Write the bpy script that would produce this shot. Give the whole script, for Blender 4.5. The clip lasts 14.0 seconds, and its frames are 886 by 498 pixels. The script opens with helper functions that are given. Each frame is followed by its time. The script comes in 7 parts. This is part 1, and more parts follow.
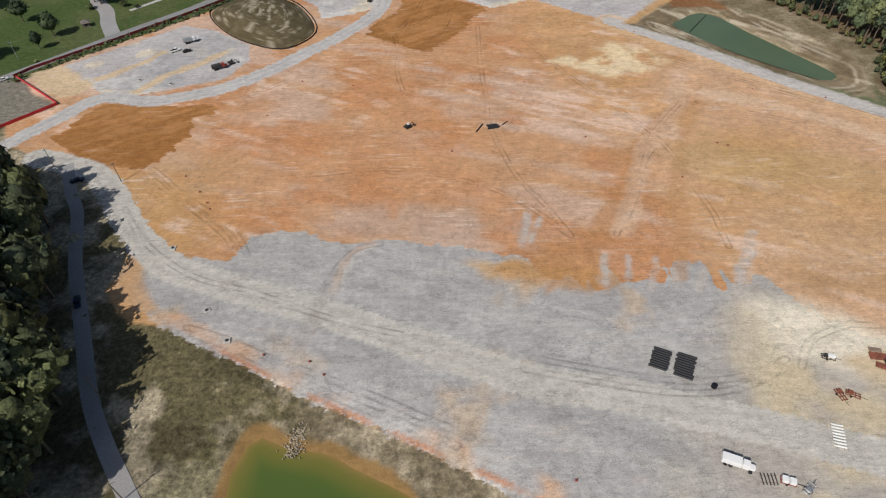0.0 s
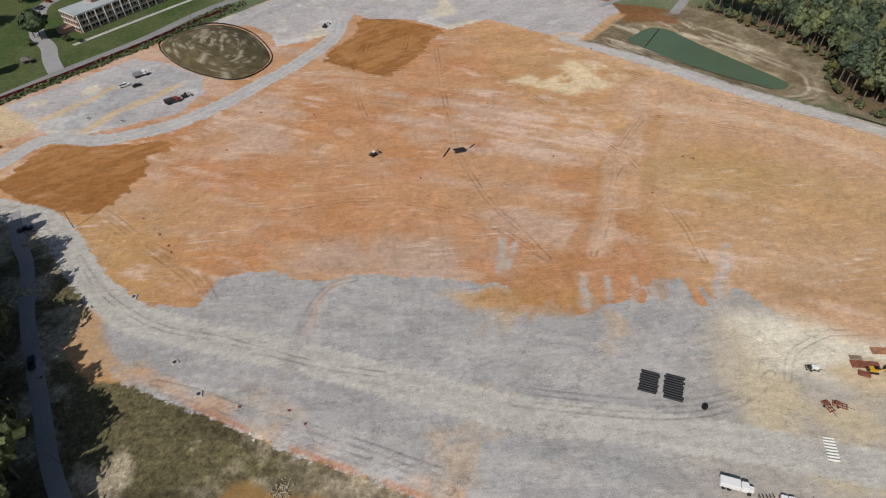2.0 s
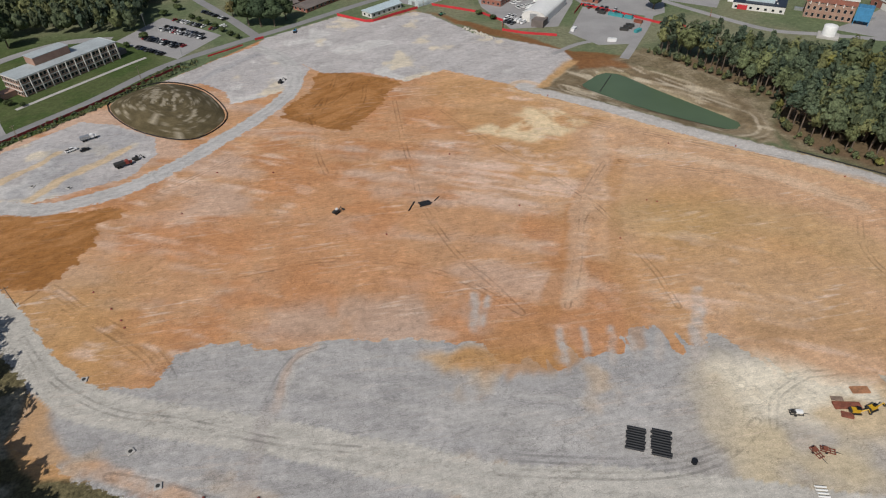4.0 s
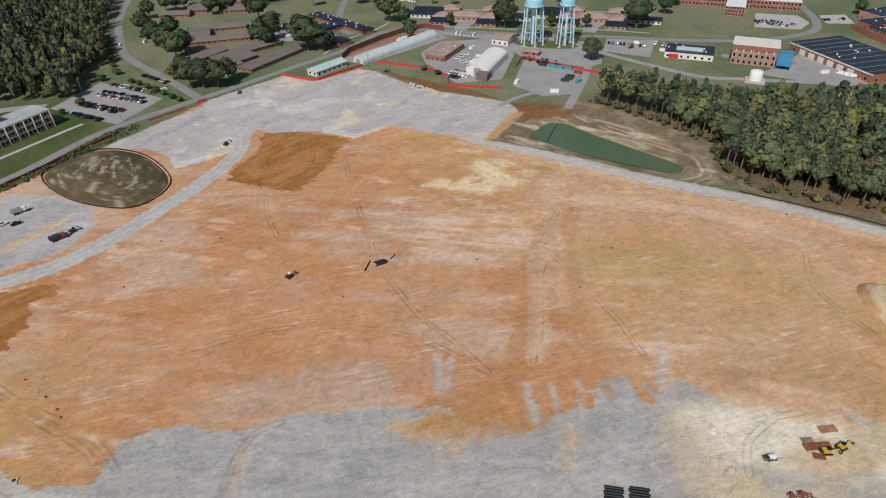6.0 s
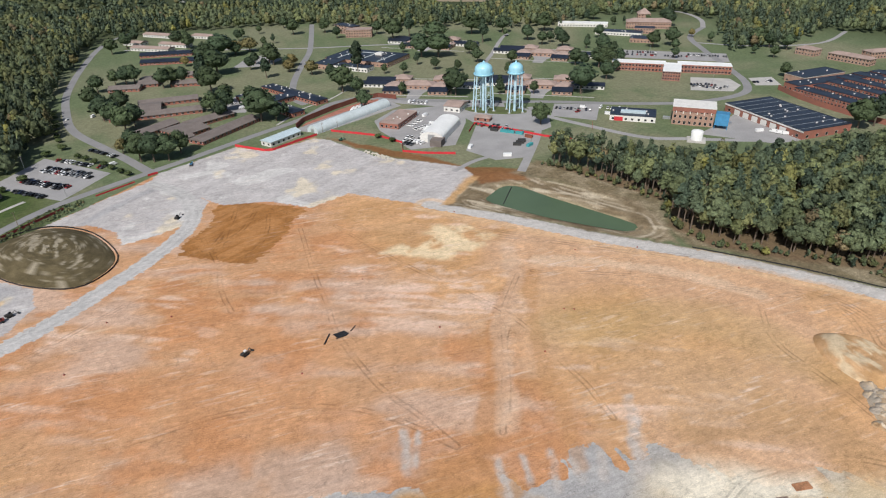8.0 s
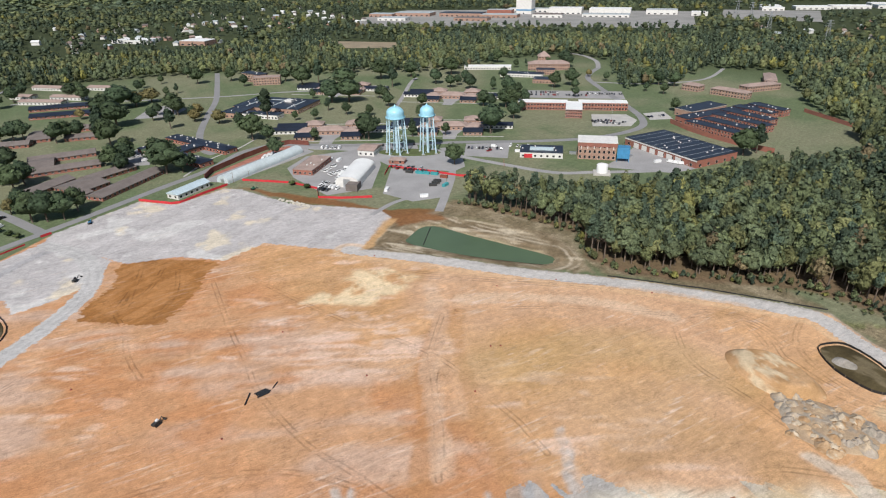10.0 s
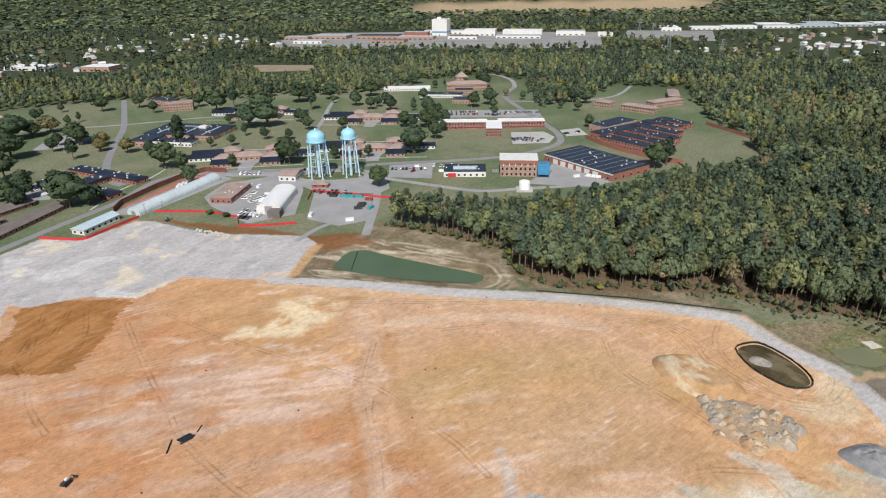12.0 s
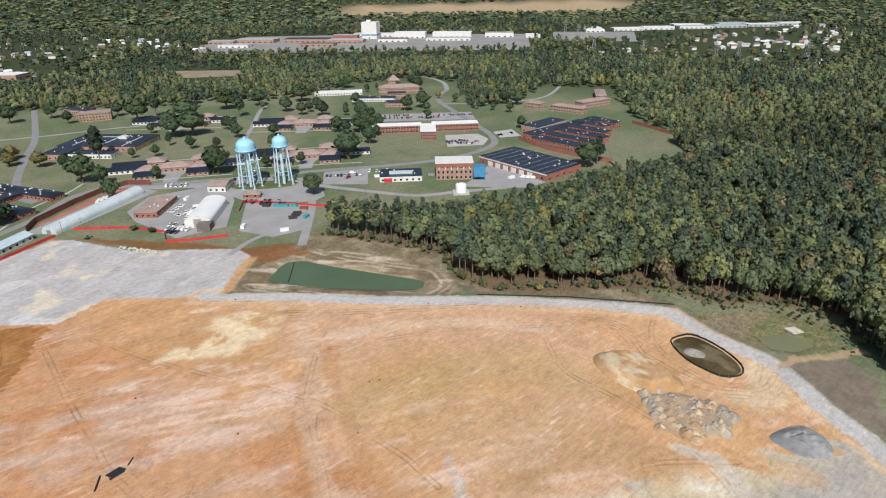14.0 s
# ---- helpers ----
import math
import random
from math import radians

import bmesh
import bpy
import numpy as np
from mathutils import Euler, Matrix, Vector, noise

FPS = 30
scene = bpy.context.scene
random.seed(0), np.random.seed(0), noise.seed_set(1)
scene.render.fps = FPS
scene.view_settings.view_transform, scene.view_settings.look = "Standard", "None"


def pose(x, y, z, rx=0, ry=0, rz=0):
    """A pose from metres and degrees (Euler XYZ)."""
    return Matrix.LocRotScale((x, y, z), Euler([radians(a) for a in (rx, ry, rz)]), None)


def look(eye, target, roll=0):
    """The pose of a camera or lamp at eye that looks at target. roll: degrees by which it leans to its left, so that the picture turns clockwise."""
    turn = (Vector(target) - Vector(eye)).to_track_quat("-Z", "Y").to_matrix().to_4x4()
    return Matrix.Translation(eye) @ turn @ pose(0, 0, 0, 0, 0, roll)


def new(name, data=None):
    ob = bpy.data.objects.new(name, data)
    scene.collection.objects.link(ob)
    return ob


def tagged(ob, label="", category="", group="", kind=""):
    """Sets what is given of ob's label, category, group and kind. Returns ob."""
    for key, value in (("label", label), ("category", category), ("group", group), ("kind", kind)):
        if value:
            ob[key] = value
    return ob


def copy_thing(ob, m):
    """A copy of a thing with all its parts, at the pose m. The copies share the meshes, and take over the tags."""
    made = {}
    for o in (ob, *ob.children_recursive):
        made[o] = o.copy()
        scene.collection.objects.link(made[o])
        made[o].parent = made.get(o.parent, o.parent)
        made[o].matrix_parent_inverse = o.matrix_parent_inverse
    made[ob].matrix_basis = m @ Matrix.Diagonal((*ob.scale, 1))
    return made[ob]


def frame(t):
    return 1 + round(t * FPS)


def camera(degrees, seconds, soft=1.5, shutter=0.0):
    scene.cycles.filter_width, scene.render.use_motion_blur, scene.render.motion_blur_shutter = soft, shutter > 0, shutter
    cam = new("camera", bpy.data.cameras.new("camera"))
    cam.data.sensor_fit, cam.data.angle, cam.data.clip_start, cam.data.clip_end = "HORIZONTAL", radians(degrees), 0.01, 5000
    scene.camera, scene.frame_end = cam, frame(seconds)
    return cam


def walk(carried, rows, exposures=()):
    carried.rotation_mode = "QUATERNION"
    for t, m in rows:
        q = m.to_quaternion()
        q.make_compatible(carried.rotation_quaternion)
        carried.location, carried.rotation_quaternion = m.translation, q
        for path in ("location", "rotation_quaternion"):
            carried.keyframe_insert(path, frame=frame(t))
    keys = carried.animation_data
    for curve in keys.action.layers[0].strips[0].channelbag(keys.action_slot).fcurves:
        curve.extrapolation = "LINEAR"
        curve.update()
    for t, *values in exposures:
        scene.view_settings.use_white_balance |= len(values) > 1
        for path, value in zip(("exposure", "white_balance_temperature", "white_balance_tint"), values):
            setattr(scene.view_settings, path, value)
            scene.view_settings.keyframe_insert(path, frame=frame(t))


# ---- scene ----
cam = camera(72.6, 14.0, 1.15)
PATH = [
    (0, (-0.603, 9.198, 155.593), (-0.623, 10.623, 154.19), -2.3),
    (0.5, (-1.81, 11.139, 155.779), (-1.813, 12.567, 154.379), -2.3),
    (1, (-3.035, 13.277, 155.863), (-3.004, 14.712, 154.47), -2.3),
    (1.5, (-4.078, 15.464, 155.962), (-4.01, 16.904, 154.576), -2.2),
    (2, (-4.898, 17.616, 156.141), (-4.792, 19.067, 154.768), -2.2),
    (2.5, (-5.539, 19.95, 156.364), (-5.402, 21.417, 155.011), -2.2),
    (3, (-5.911, 22.492, 156.49), (-5.747, 23.977, 155.16), -2.1),
    (5.5, (-6.239, 32.536, 157.114), (-5.861, 34.1, 155.925), -1.8),
    (6, (-6.086, 34.096, 157.208), (-5.673, 35.674, 156.05), -1.7),
    (6.5, (-5.71, 35.321, 157.337), (-5.263, 36.917, 156.216), -1.7),
    (7, (-5.546, 36.567, 157.556), (-5.057, 38.176, 156.474), -1.6),
    (7.5, (-5.366, 37.725, 157.709), (-4.833, 39.35, 156.672), -1.6),
    (8, (-5.156, 38.78, 157.685), (-4.578, 40.418, 156.693), -1.5),
    (8.2, (-5.038, 39.126, 157.683), (-4.426, 40.763, 156.709), -1.5),
    (10.5, (-3.559, 41.913, 157.541), (-2.656, 43.471, 156.672), -1.2),
    (11, (-3.174, 42.895, 157.421), (-2.205, 44.412, 156.55), -1.1),
    (11.5, (-2.782, 43.749, 157.391), (-1.769, 45.246, 156.535), -1.0),
    (12, (-2.287, 44.316, 157.603), (-1.229, 45.8, 156.777), -1.0),
    (12.5, (-1.441, 45.159, 157.882), (-0.332, 46.609, 157.066), -1.0),
    (13, (-0.702, 45.854, 158.175), (0.442, 47.275, 157.355), -1.0),
    (13.5, (-0.193, 46.529, 158.443), (0.999, 47.909, 157.622), -0.9),
    (14, (0.141, 47.247, 158.664), (1.356, 48.606, 157.841), -0.9),
]
walk(cam, [(t, look(eye, target, roll)) for t, eye, target, roll in PATH],
     [(0, -0.24, 6500, 10), (3.0, -0.4, 6480, 10), (5.5, -0.36, 6440, 10), (6.5, -0.27, 6400, 10), (8.0, -0.02, 6320, 10), (11.0, 0.05, 6280, 10), (14.0, 0.06, 6250, 10)])

# ---- daylight ----
SUN_WAY = Vector((0.51, 0.62, -0.83)).normalized()
sun_data = bpy.data.lights.new("sun", "SUN")
sun_data.energy, sun_data.angle, sun_data.color = 4.4, radians(0.55), (1.0, 0.955, 0.89)
sun = new("sun", sun_data)
sun.rotation_mode = "QUATERNION"
sun.rotation_quaternion = SUN_WAY.to_track_quat("-Z", "Y")
world = bpy.data.worlds.new("sky")
scene.world = world
world.use_nodes = True
wn = world.node_tree.nodes
sky = wn.new("ShaderNodeTexSky")
sky.sky_type, sky.sun_disc = "NISHITA", False
sky.sun_elevation, sky.sun_rotation = math.asin(-SUN_WAY.z), math.atan2(-SUN_WAY.x, -SUN_WAY.y)
sky.air_density, sky.dust_density = 1.0, 1.5
world.node_tree.links.new(sky.outputs[0], wn["Background"].inputs[0])
wn["Background"].inputs[1].default_value = 0.075
scene.view_settings.exposure = 0.0


# ---- vectorised noise ----
TABLE = np.random.default_rng(3).random(1 << 18).astype(np.float32)


def value_noise(x, y, seed=0):
    ix, iy = np.floor(x).astype(np.int32), np.floor(y).astype(np.int32)
    u, v = (x - ix).astype(np.float32), (y - iy).astype(np.float32)
    u, v = u * u * (3 - 2 * u), v * v * (3 - 2 * v)
    ix, iy = ix + seed * 37, iy + seed * 91
    x0, x1, y0, y1 = ix & 511, (ix + 1) & 511, (iy & 511) << 9, ((iy + 1) & 511) << 9
    a, b, c, d = TABLE[x0 + y0], TABLE[x1 + y0], TABLE[x0 + y1], TABLE[x1 + y1]
    a += (b - a) * u
    c += (d - c) * u
    return a + (c - a) * v


def fbm(x, y, size, seed=0, octaves=4):
    """Noise about 0..1 with a largest feature of that size in metres."""
    total, gain, norm = 0.0, 1.0, 0.0
    for k in range(octaves):
        f = 2.03 ** k / size
        total = total + gain * value_noise(x * f + 17.3 * k, y * f - 9.1 * k, seed + k)
        norm += gain
        gain *= 0.55
    return total / norm


def streaks(x, y, degrees, long_size, thin_size, seed=0):
    """Noise drawn out along a direction, as blades and wheels leave it."""
    c, s = math.cos(radians(degrees)), math.sin(radians(degrees))
    u, v = (x * c + y * s), (-x * s + y * c)
    v = v + 6 * (fbm(x, y, 60, seed + 40, 2) - 0.5)
    return fbm(u * thin_size / long_size, v, thin_size, seed, 3)


def smooth(d, a, b):
    t = np.clip((d - a) / (b - a), 0, 1)
    return t * t * (3 - 2 * t)


def inside(poly, x, y):
    """Distance to a polygon's edge in metres, positive inside."""
    px, py = np.array(poly, float).T
    best = np.full(x.shape, 1e18)
    odd = np.zeros(x.shape, bool)
    for i in range(len(px)):
        ax, ay, bx, by = px[i - 1], py[i - 1], px[i], py[i]
        dx, dy = bx - ax, by - ay
        t = np.clip(((x - ax) * dx + (y - ay) * dy) / (dx * dx + dy * dy + 1e-9), 0, 1)
        best = np.minimum(best, (x - ax - t * dx) ** 2 + (y - ay - t * dy) ** 2)
        cross = ((ay > y) != (by > y)) & (x < (bx - ax) * (y - ay) / (by - ay + 1e-12) + ax)
        odd ^= cross
    return np.where(odd, 1, -1) * np.sqrt(best)


def rounded(points, steps=6, closed=False):
    """A smooth line through a few points."""
    p = [np.array(q, float) for q in points]
    n, out = len(p), []
    for i in range(n if closed else n - 1):
        a, b, c, d = (p[(i + k) % n] if closed else p[min(max(i + k, 0), n - 1)] for k in (-1, 0, 1, 2))
        for s in range(steps):
            t = s / steps
            out.append(tuple(0.5 * (2 * b + (c - a) * t + (2 * a - 5 * b + 4 * c - d) * t * t + (3 * b - a - 3 * c + d) * t ** 3)))
    if not closed:
        out.append(tuple(p[-1]))
    return out


def off_line(line, x, y):
    """Distance to an open line."""
    best = np.full(x.shape, 1e18)
    for (ax, ay), (bx, by) in zip(line[:-1], line[1:]):
        dx, dy = bx - ax, by - ay
        t = np.clip(((x - ax) * dx + (y - ay) * dy) / (dx * dx + dy * dy + 1e-9), 0, 1)
        best = np.minimum(best, (x - ax - t * dx) ** 2 + (y - ay - t * dy) ** 2)
    return np.sqrt(best)


# ---- materials ----
def material(name):
    m = bpy.data.materials.new(name)
    m.use_nodes = True
    return m, m.node_tree.nodes, m.node_tree.links, m.node_tree.nodes["Principled BSDF"]


def surface(name, colour, rough=0.8, vary=0.25, size=0.6, big=6.0, bump=0.15, metal=0.0, second=None, by_object=0.0):
    """A painted or mineral surface: grain at one scale, stains at another, fine relief."""
    m, n, l, b = material(name)
    co = n.new("ShaderNodeTexCoord")
    grain, stain = n.new("ShaderNodeTexNoise"), n.new("ShaderNodeTexNoise")
    for node, s, det in ((grain, 1 / size, 6), (stain, 1 / big, 4)):
        node.inputs["Scale"].default_value, node.inputs["Detail"].default_value = s, det
        l.new(co.outputs["Object"], node.inputs["Vector"])
    mix = n.new("ShaderNodeMix")
    mix.data_type = "RGBA"
    dark = second or [c * (1 - vary) for c in colour]
    mix.inputs[6].default_value, mix.inputs[7].default_value = (*dark, 1), (*colour, 1)
    ramp = n.new("ShaderNodeMapRange")
    ramp.inputs[1].default_value, ramp.inputs[2].default_value = 0.36, 0.62
    l.new(stain.outputs["Fac"], ramp.inputs[0])
    l.new(ramp.outputs[0], mix.inputs[0])
    mul = n.new("ShaderNodeMapRange")
    mul.inputs[1].default_value, mul.inputs[2].default_value = 0.3, 0.7
    mul.inputs[3].default_value, mul.inputs[4].default_value = 1 - vary, 1 + vary * 0.5
    l.new(grain.outputs["Fac"], mul.inputs[0])
    out = n.new("ShaderNodeVectorMath")
    out.operation = "SCALE"
    l.new(mix.outputs[2], out.inputs[0])
    if by_object:
        info, spread, times = n.new("ShaderNodeObjectInfo"), n.new("ShaderNodeMapRange"), n.new("ShaderNodeMath")
        spread.inputs[3].default_value, spread.inputs[4].default_value = 1 - by_object, 1 + by_object
        times.operation = "MULTIPLY"
        l.new(info.outputs["Random"], spread.inputs[0])
        l.new(spread.outputs[0], times.inputs[0])
        l.new(mul.outputs[0], times.inputs[1])
        l.new(times.outputs[0], out.inputs["Scale"])
    else:
        l.new(mul.outputs[0], out.inputs["Scale"])
    l.new(out.outputs[0], b.inputs["Base Color"])
    b.inputs["Roughness"].default_value, b.inputs["Metallic"].default_value = rough, metal
    if bump:
        bm_node = n.new("ShaderNodeBump")
        bm_node.inputs["Strength"].default_value, bm_node.inputs["Distance"].default_value = bump, size * 0.3
        l.new(grain.outputs["Fac"], bm_node.inputs["Height"])
        l.new(bm_node.outputs[0], b.inputs["Normal"])
    return m


def earth():
    """Soil, gravel and turf. 'tint' is the soil, 'cover' what lies on it where 'reach' (metres past its edge, plus 20) says so;
    'rut' is the distance to the nearest wheel track, 'turf' how grassy it is, 'graded' how far blades have scraped it."""
    m, n, l, b = material("earth")
    co = n.new("ShaderNodeTexCoord")

    def layer_of(name):
        node = n.new("ShaderNodeAttribute")
        node.attribute_name = name
        return node.outputs["Color" if name in ("tint", "cover") else "Fac"]

    def noise(scale, detail=6, rough=0.6, turn=None, stretch=None, seed=0.0):
        node = n.new("ShaderNodeTexNoise")
        node.inputs["Scale"].default_value, node.inputs["Detail"].default_value, node.inputs["Roughness"].default_value = scale, detail, rough
        lay_out = n.new("ShaderNodeMapping")
        lay_out.inputs["Location"].default_value = (seed, seed * 0.7, 0)
        if turn is not None:
            lay_out.inputs["Rotation"].default_value = (0, 0, radians(turn))
            lay_out.inputs["Scale"].default_value = (*stretch, 1)
        l.new(co.outputs["Object"], lay_out.inputs["Vector"])
        l.new(lay_out.outputs[0], node.inputs["Vector"])
        return node.outputs["Fac"]

    def ranged(value, a, b2, c, d, soft=False):
        node = n.new("ShaderNodeMapRange")
        node.interpolation_type = "SMOOTHSTEP" if soft else "LINEAR"
        for k, v in enumerate((a, b2, c, d)):
            node.inputs[k + 1].default_value = v
        l.new(value, node.inputs[0])
        return node.outputs[0]

    def maths(op, p, q=None):
        node = n.new("ShaderNodeMath")
        node.operation = op
        for k, v in enumerate((p, q)):
            if v is None:
                continue
            if isinstance(v, (int, float)):
                node.inputs[k].default_value = v
            else:
                l.new(v, node.inputs[k])
        return node.outputs[0]

    def mixed(factor, p, q):
        node = n.new("ShaderNodeMix")
        node.data_type = "RGBA"
        l.new(factor, node.inputs[0])
        for k, v in ((6, p), (7, q)):
            if isinstance(v, tuple):
                node.inputs[k].default_value = (*v, 1)
            else:
                l.new(v, node.inputs[k])
        return node.outputs[2]

    def scaled_by(colour, factor):
        node = n.new("ShaderNodeVectorMath")
        node.operation = "SCALE"
        l.new(colour, node.inputs[0])
        l.new(factor, node.inputs["Scale"])
        return node.outputs[0]

    grit, clods, patches = noise(2.6, 8, 0.72), noise(0.33, 10, 0.72), noise(0.06, 8, 0.7)
    # ragged edge of what lies on the soil
    ragged = maths("ADD", maths("MULTIPLY", maths("SUBTRACT", noise(0.30, 10, 0.68, seed=40), 0.5), 7.0), maths("MULTIPLY", maths("SUBTRACT", noise(0.9, 6, 0.6, 22, (0.18, 1.0), 9), 0.5), 4.0))
    over = ranged(maths("ADD", layer_of("reach"), ragged), 19.75, 20.35, 0.0, 1.0, True)
    colour = mixed(over, layer_of("tint"), layer_of("cover"))
    graded, turf = layer_of("graded"), layer_of("turf")
    bare = maths("MULTIPLY", graded, maths("SUBTRACT", 1.0, maths("MULTIPLY", over, 0.65)))
    # pale and dark blade scrapes over the clay, in two lays
    for turn, stretch, scale, low, high, where, tone, gain in (
            (24, (0.10, 0.85), 0.55, 0.555, 0.62, 0.030, (0.66, 0.52, 0.42), 0.6), (30, (0.16, 1.0), 1.1, 0.57, 0.65, 0.045, (0.62, 0.46, 0.36), 0.36),
            (-6, (0.06, 0.8), 0.6, 0.57, 0.64, 0.022, (0.62, 0.48, 0.34), 0.4), (20, (0.12, 1.0), 0.8, 0.56, 0.66, 0.05, (0.40, 0.205, 0.095), 0.34)):
        cuts = ranged(noise(scale, 7, 0.62, turn, stretch, turn * 3.1), low, high, 0.0, 1.0)
        here = ranged(noise(where, 4, 0.6, seed=turn + 60.0), 0.49, 0.63, 0.0, gain)
        colour = mixed(maths("MULTIPLY", maths("MULTIPLY", cuts, here), bare), colour, tone)
    # level of grey: grain, clods, patches, tufts, then furrows
    value = ranged(grit, 0.32, 0.68, 0.80, 1.20)
    for out, gain in ((clods, 0.15), (patches, 0.09), (noise(1.0, 5, 0.6, 22, (0.12, 0.9)), 0.07)):
        value = maths("MULTIPLY", value, ranged(out, 0.34, 0.66, 1 - gain, 1 + gain))
    for scale, gain, width, stretch in ((0.10, -0.22, 0.010, (0.6, 1.1)), (0.22, 0.16, 0.012, (0.4, 1.1)), (0.045, -0.24, 0.006, (0.7, 1.1)), (0.5, 0.14, 0.016, (0.35, 1.0)), (0.35, -0.15, 0.012, (0.3, 1.0))):
        fold = maths("ABSOLUTE", maths("SUBTRACT", noise(scale, 5, 0.62, 24, stretch, scale * 90), 0.5))
        value = maths("MULTIPLY", value, maths("ADD", 1.0, maths("MULTIPLY", ranged(fold, 0.0, width, gain, 0.0), graded)))
    wheels = ranged(maths("ABSOLUTE", maths("SUBTRACT", layer_of("rut"), 1.05)), 0.22, 0.5, 1.0, 0.0, True)
    wheels = maths("MULTIPLY", maths("MULTIPLY", wheels, graded), ranged(noise(0.09, 5, 0.6, seed=5), 0.40, 0.60, 0.0, 0.30))
    value = maths("MULTIPLY", value, maths("SUBTRACT", 1.0, wheels))
    tufts = maths("MULTIPLY", ranged(noise(0.75, 8, 0.75, seed=3), 0.36, 0.64, 0.45, 1.5), ranged(clods, 0.35, 0.65, 0.65, 1.3))
    one = n.new("ShaderNodeMix")
    one.inputs[2].default_value = 1.0
    l.new(turf, one.inputs[0])
    l.new(tufts, one.inputs[3])
    value = maths("MULTIPLY", value, one.outputs[0])
    l.new(scaled_by(colour, value), b.inputs["Base Color"])
    b.inputs["Roughness"].default_value, b.inputs["Specular IOR Level"].default_value = 0.95, 0.15
    relief = n.new("ShaderNodeBump")
    relief.inputs["Strength"].default_value, relief.inputs["Distance"].default_value = 0.6, 0.5
    l.new(clods, relief.inputs["Height"])
    l.new(relief.outputs[0], b.inputs["Normal"])
    return m


def foliage(name, gloss=0.6):
    """Leaves: the tree's own hue is in 'tint', each tuft differs a little."""
    m, n, l, b = material(name)
    tint, geo = n.new("ShaderNodeAttribute"), n.new("ShaderNodeNewGeometry")
    tint.attribute_name = "tint"
    info = n.new("ShaderNodeObjectInfo")
    r, r2, t2 = n.new("ShaderNodeMapRange"), n.new("ShaderNodeMapRange"), n.new("ShaderNodeMath")
    r.inputs[3].default_value, r.inputs[4].default_value = 0.86, 1.14
    r2.inputs[3].default_value, r2.inputs[4].default_value = 0.75, 1.25
    t2.operation = "MULTIPLY"
    l.new(geo.outputs["Random Per Island"], r.inputs[0])
    l.new(info.outputs["Random"], r2.inputs[0])
    l.new(r.outputs[0], t2.inputs[0])
    l.new(r2.outputs[0], t2.inputs[1])
    # leaf tone, and the shade between leaves painted dark into the colour, in metres
    sprays, gap_shade, both = n.new("ShaderNodeTexNoise"), n.new("ShaderNodeMapRange"), n.new("ShaderNodeMath")
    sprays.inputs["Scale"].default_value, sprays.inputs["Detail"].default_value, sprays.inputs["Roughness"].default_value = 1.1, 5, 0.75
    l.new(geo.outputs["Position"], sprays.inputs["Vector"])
    gap_shade.inputs[1].default_value, gap_shade.inputs[2].default_value = 0.36, 0.64
    gap_shade.inputs[3].default_value, gap_shade.inputs[4].default_value = 0.42, 1.80
    l.new(sprays.outputs["Fac"], gap_shade.inputs[0])
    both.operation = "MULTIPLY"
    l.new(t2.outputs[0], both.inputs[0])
    l.new(gap_shade.outputs[0], both.inputs[1])
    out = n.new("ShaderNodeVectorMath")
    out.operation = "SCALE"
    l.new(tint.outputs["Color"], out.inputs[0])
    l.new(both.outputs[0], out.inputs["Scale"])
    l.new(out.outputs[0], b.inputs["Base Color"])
    relief = n.new("ShaderNodeBump")
    relief.inputs["Strength"].default_value, relief.inputs["Distance"].default_value = 0.9, 0.8
    l.new(sprays.outputs["Fac"], relief.inputs["Height"])
    l.new(relief.outputs[0], b.inputs["Normal"])
    b.inputs["Roughness"].default_value, b.inputs["Specular IOR Level"].default_value = gloss, 0.15
    return m


def pond_water(name, colour, rough=0.08):
    m, n, l, b = material(name)
    co, wave = n.new("ShaderNodeTexCoord"), n.new("ShaderNodeTexNoise")
    wave.inputs["Scale"].default_value, wave.inputs["Detail"].default_value = 0.9, 4
    l.new(co.outputs["Object"], wave.inputs["Vector"])
    cloud = n.new("ShaderNodeTexNoise")
    cloud.inputs["Scale"].default_value = 0.05
    l.new(co.outputs["Object"], cloud.inputs["Vector"])
    mix = n.new("ShaderNodeMix")
    mix.data_type = "RGBA"
    mix.inputs[6].default_value, mix.inputs[7].default_value = (*colour, 1), (*[c * 1.35 for c in colour], 1)
    l.new(cloud.outputs["Fac"], mix.inputs[0])
    l.new(mix.outputs[2], b.inputs["Base Color"])
    relief = n.new("ShaderNodeBump")
    relief.inputs["Strength"].default_value, relief.inputs["Distance"].default_value = 0.08, 0.05
    l.new(wave.outputs["Fac"], relief.inputs["Height"])
    l.new(relief.outputs[0], b.inputs["Normal"])
    b.inputs["Roughness"].default_value, b.inputs["Specular IOR Level"].default_value = rough, 0.35
    return m


EARTH, LEAF = earth(), foliage("foliage")
BARK = surface("bark", (0.20, 0.15, 0.11), 0.9, 0.4, 0.3, 2.0)
ASPHALT = surface("worn_asphalt", (0.25, 0.245, 0.245), 0.9, 0.12, 0.8, 14.0)
PALE_ASPHALT = surface("old_pale_asphalt", (0.33, 0.32, 0.315), 0.9, 0.14, 0.8, 14.0)
CONCRETE = surface("concrete", (0.47, 0.45, 0.42), 0.85, 0.15, 0.6, 8.0)
WATER_GREEN = pond_water("green_pond_water", (0.072, 0.105, 0.056), 0.25)
WATER_MURKY = pond_water("murky_pond_water", (0.150, 0.155, 0.085), 0.3)
WATER_BASIN = pond_water("algae_water", (0.085, 0.110, 0.024))
depth_tint = WATER_BASIN.node_tree.nodes.new("ShaderNodeAttribute")
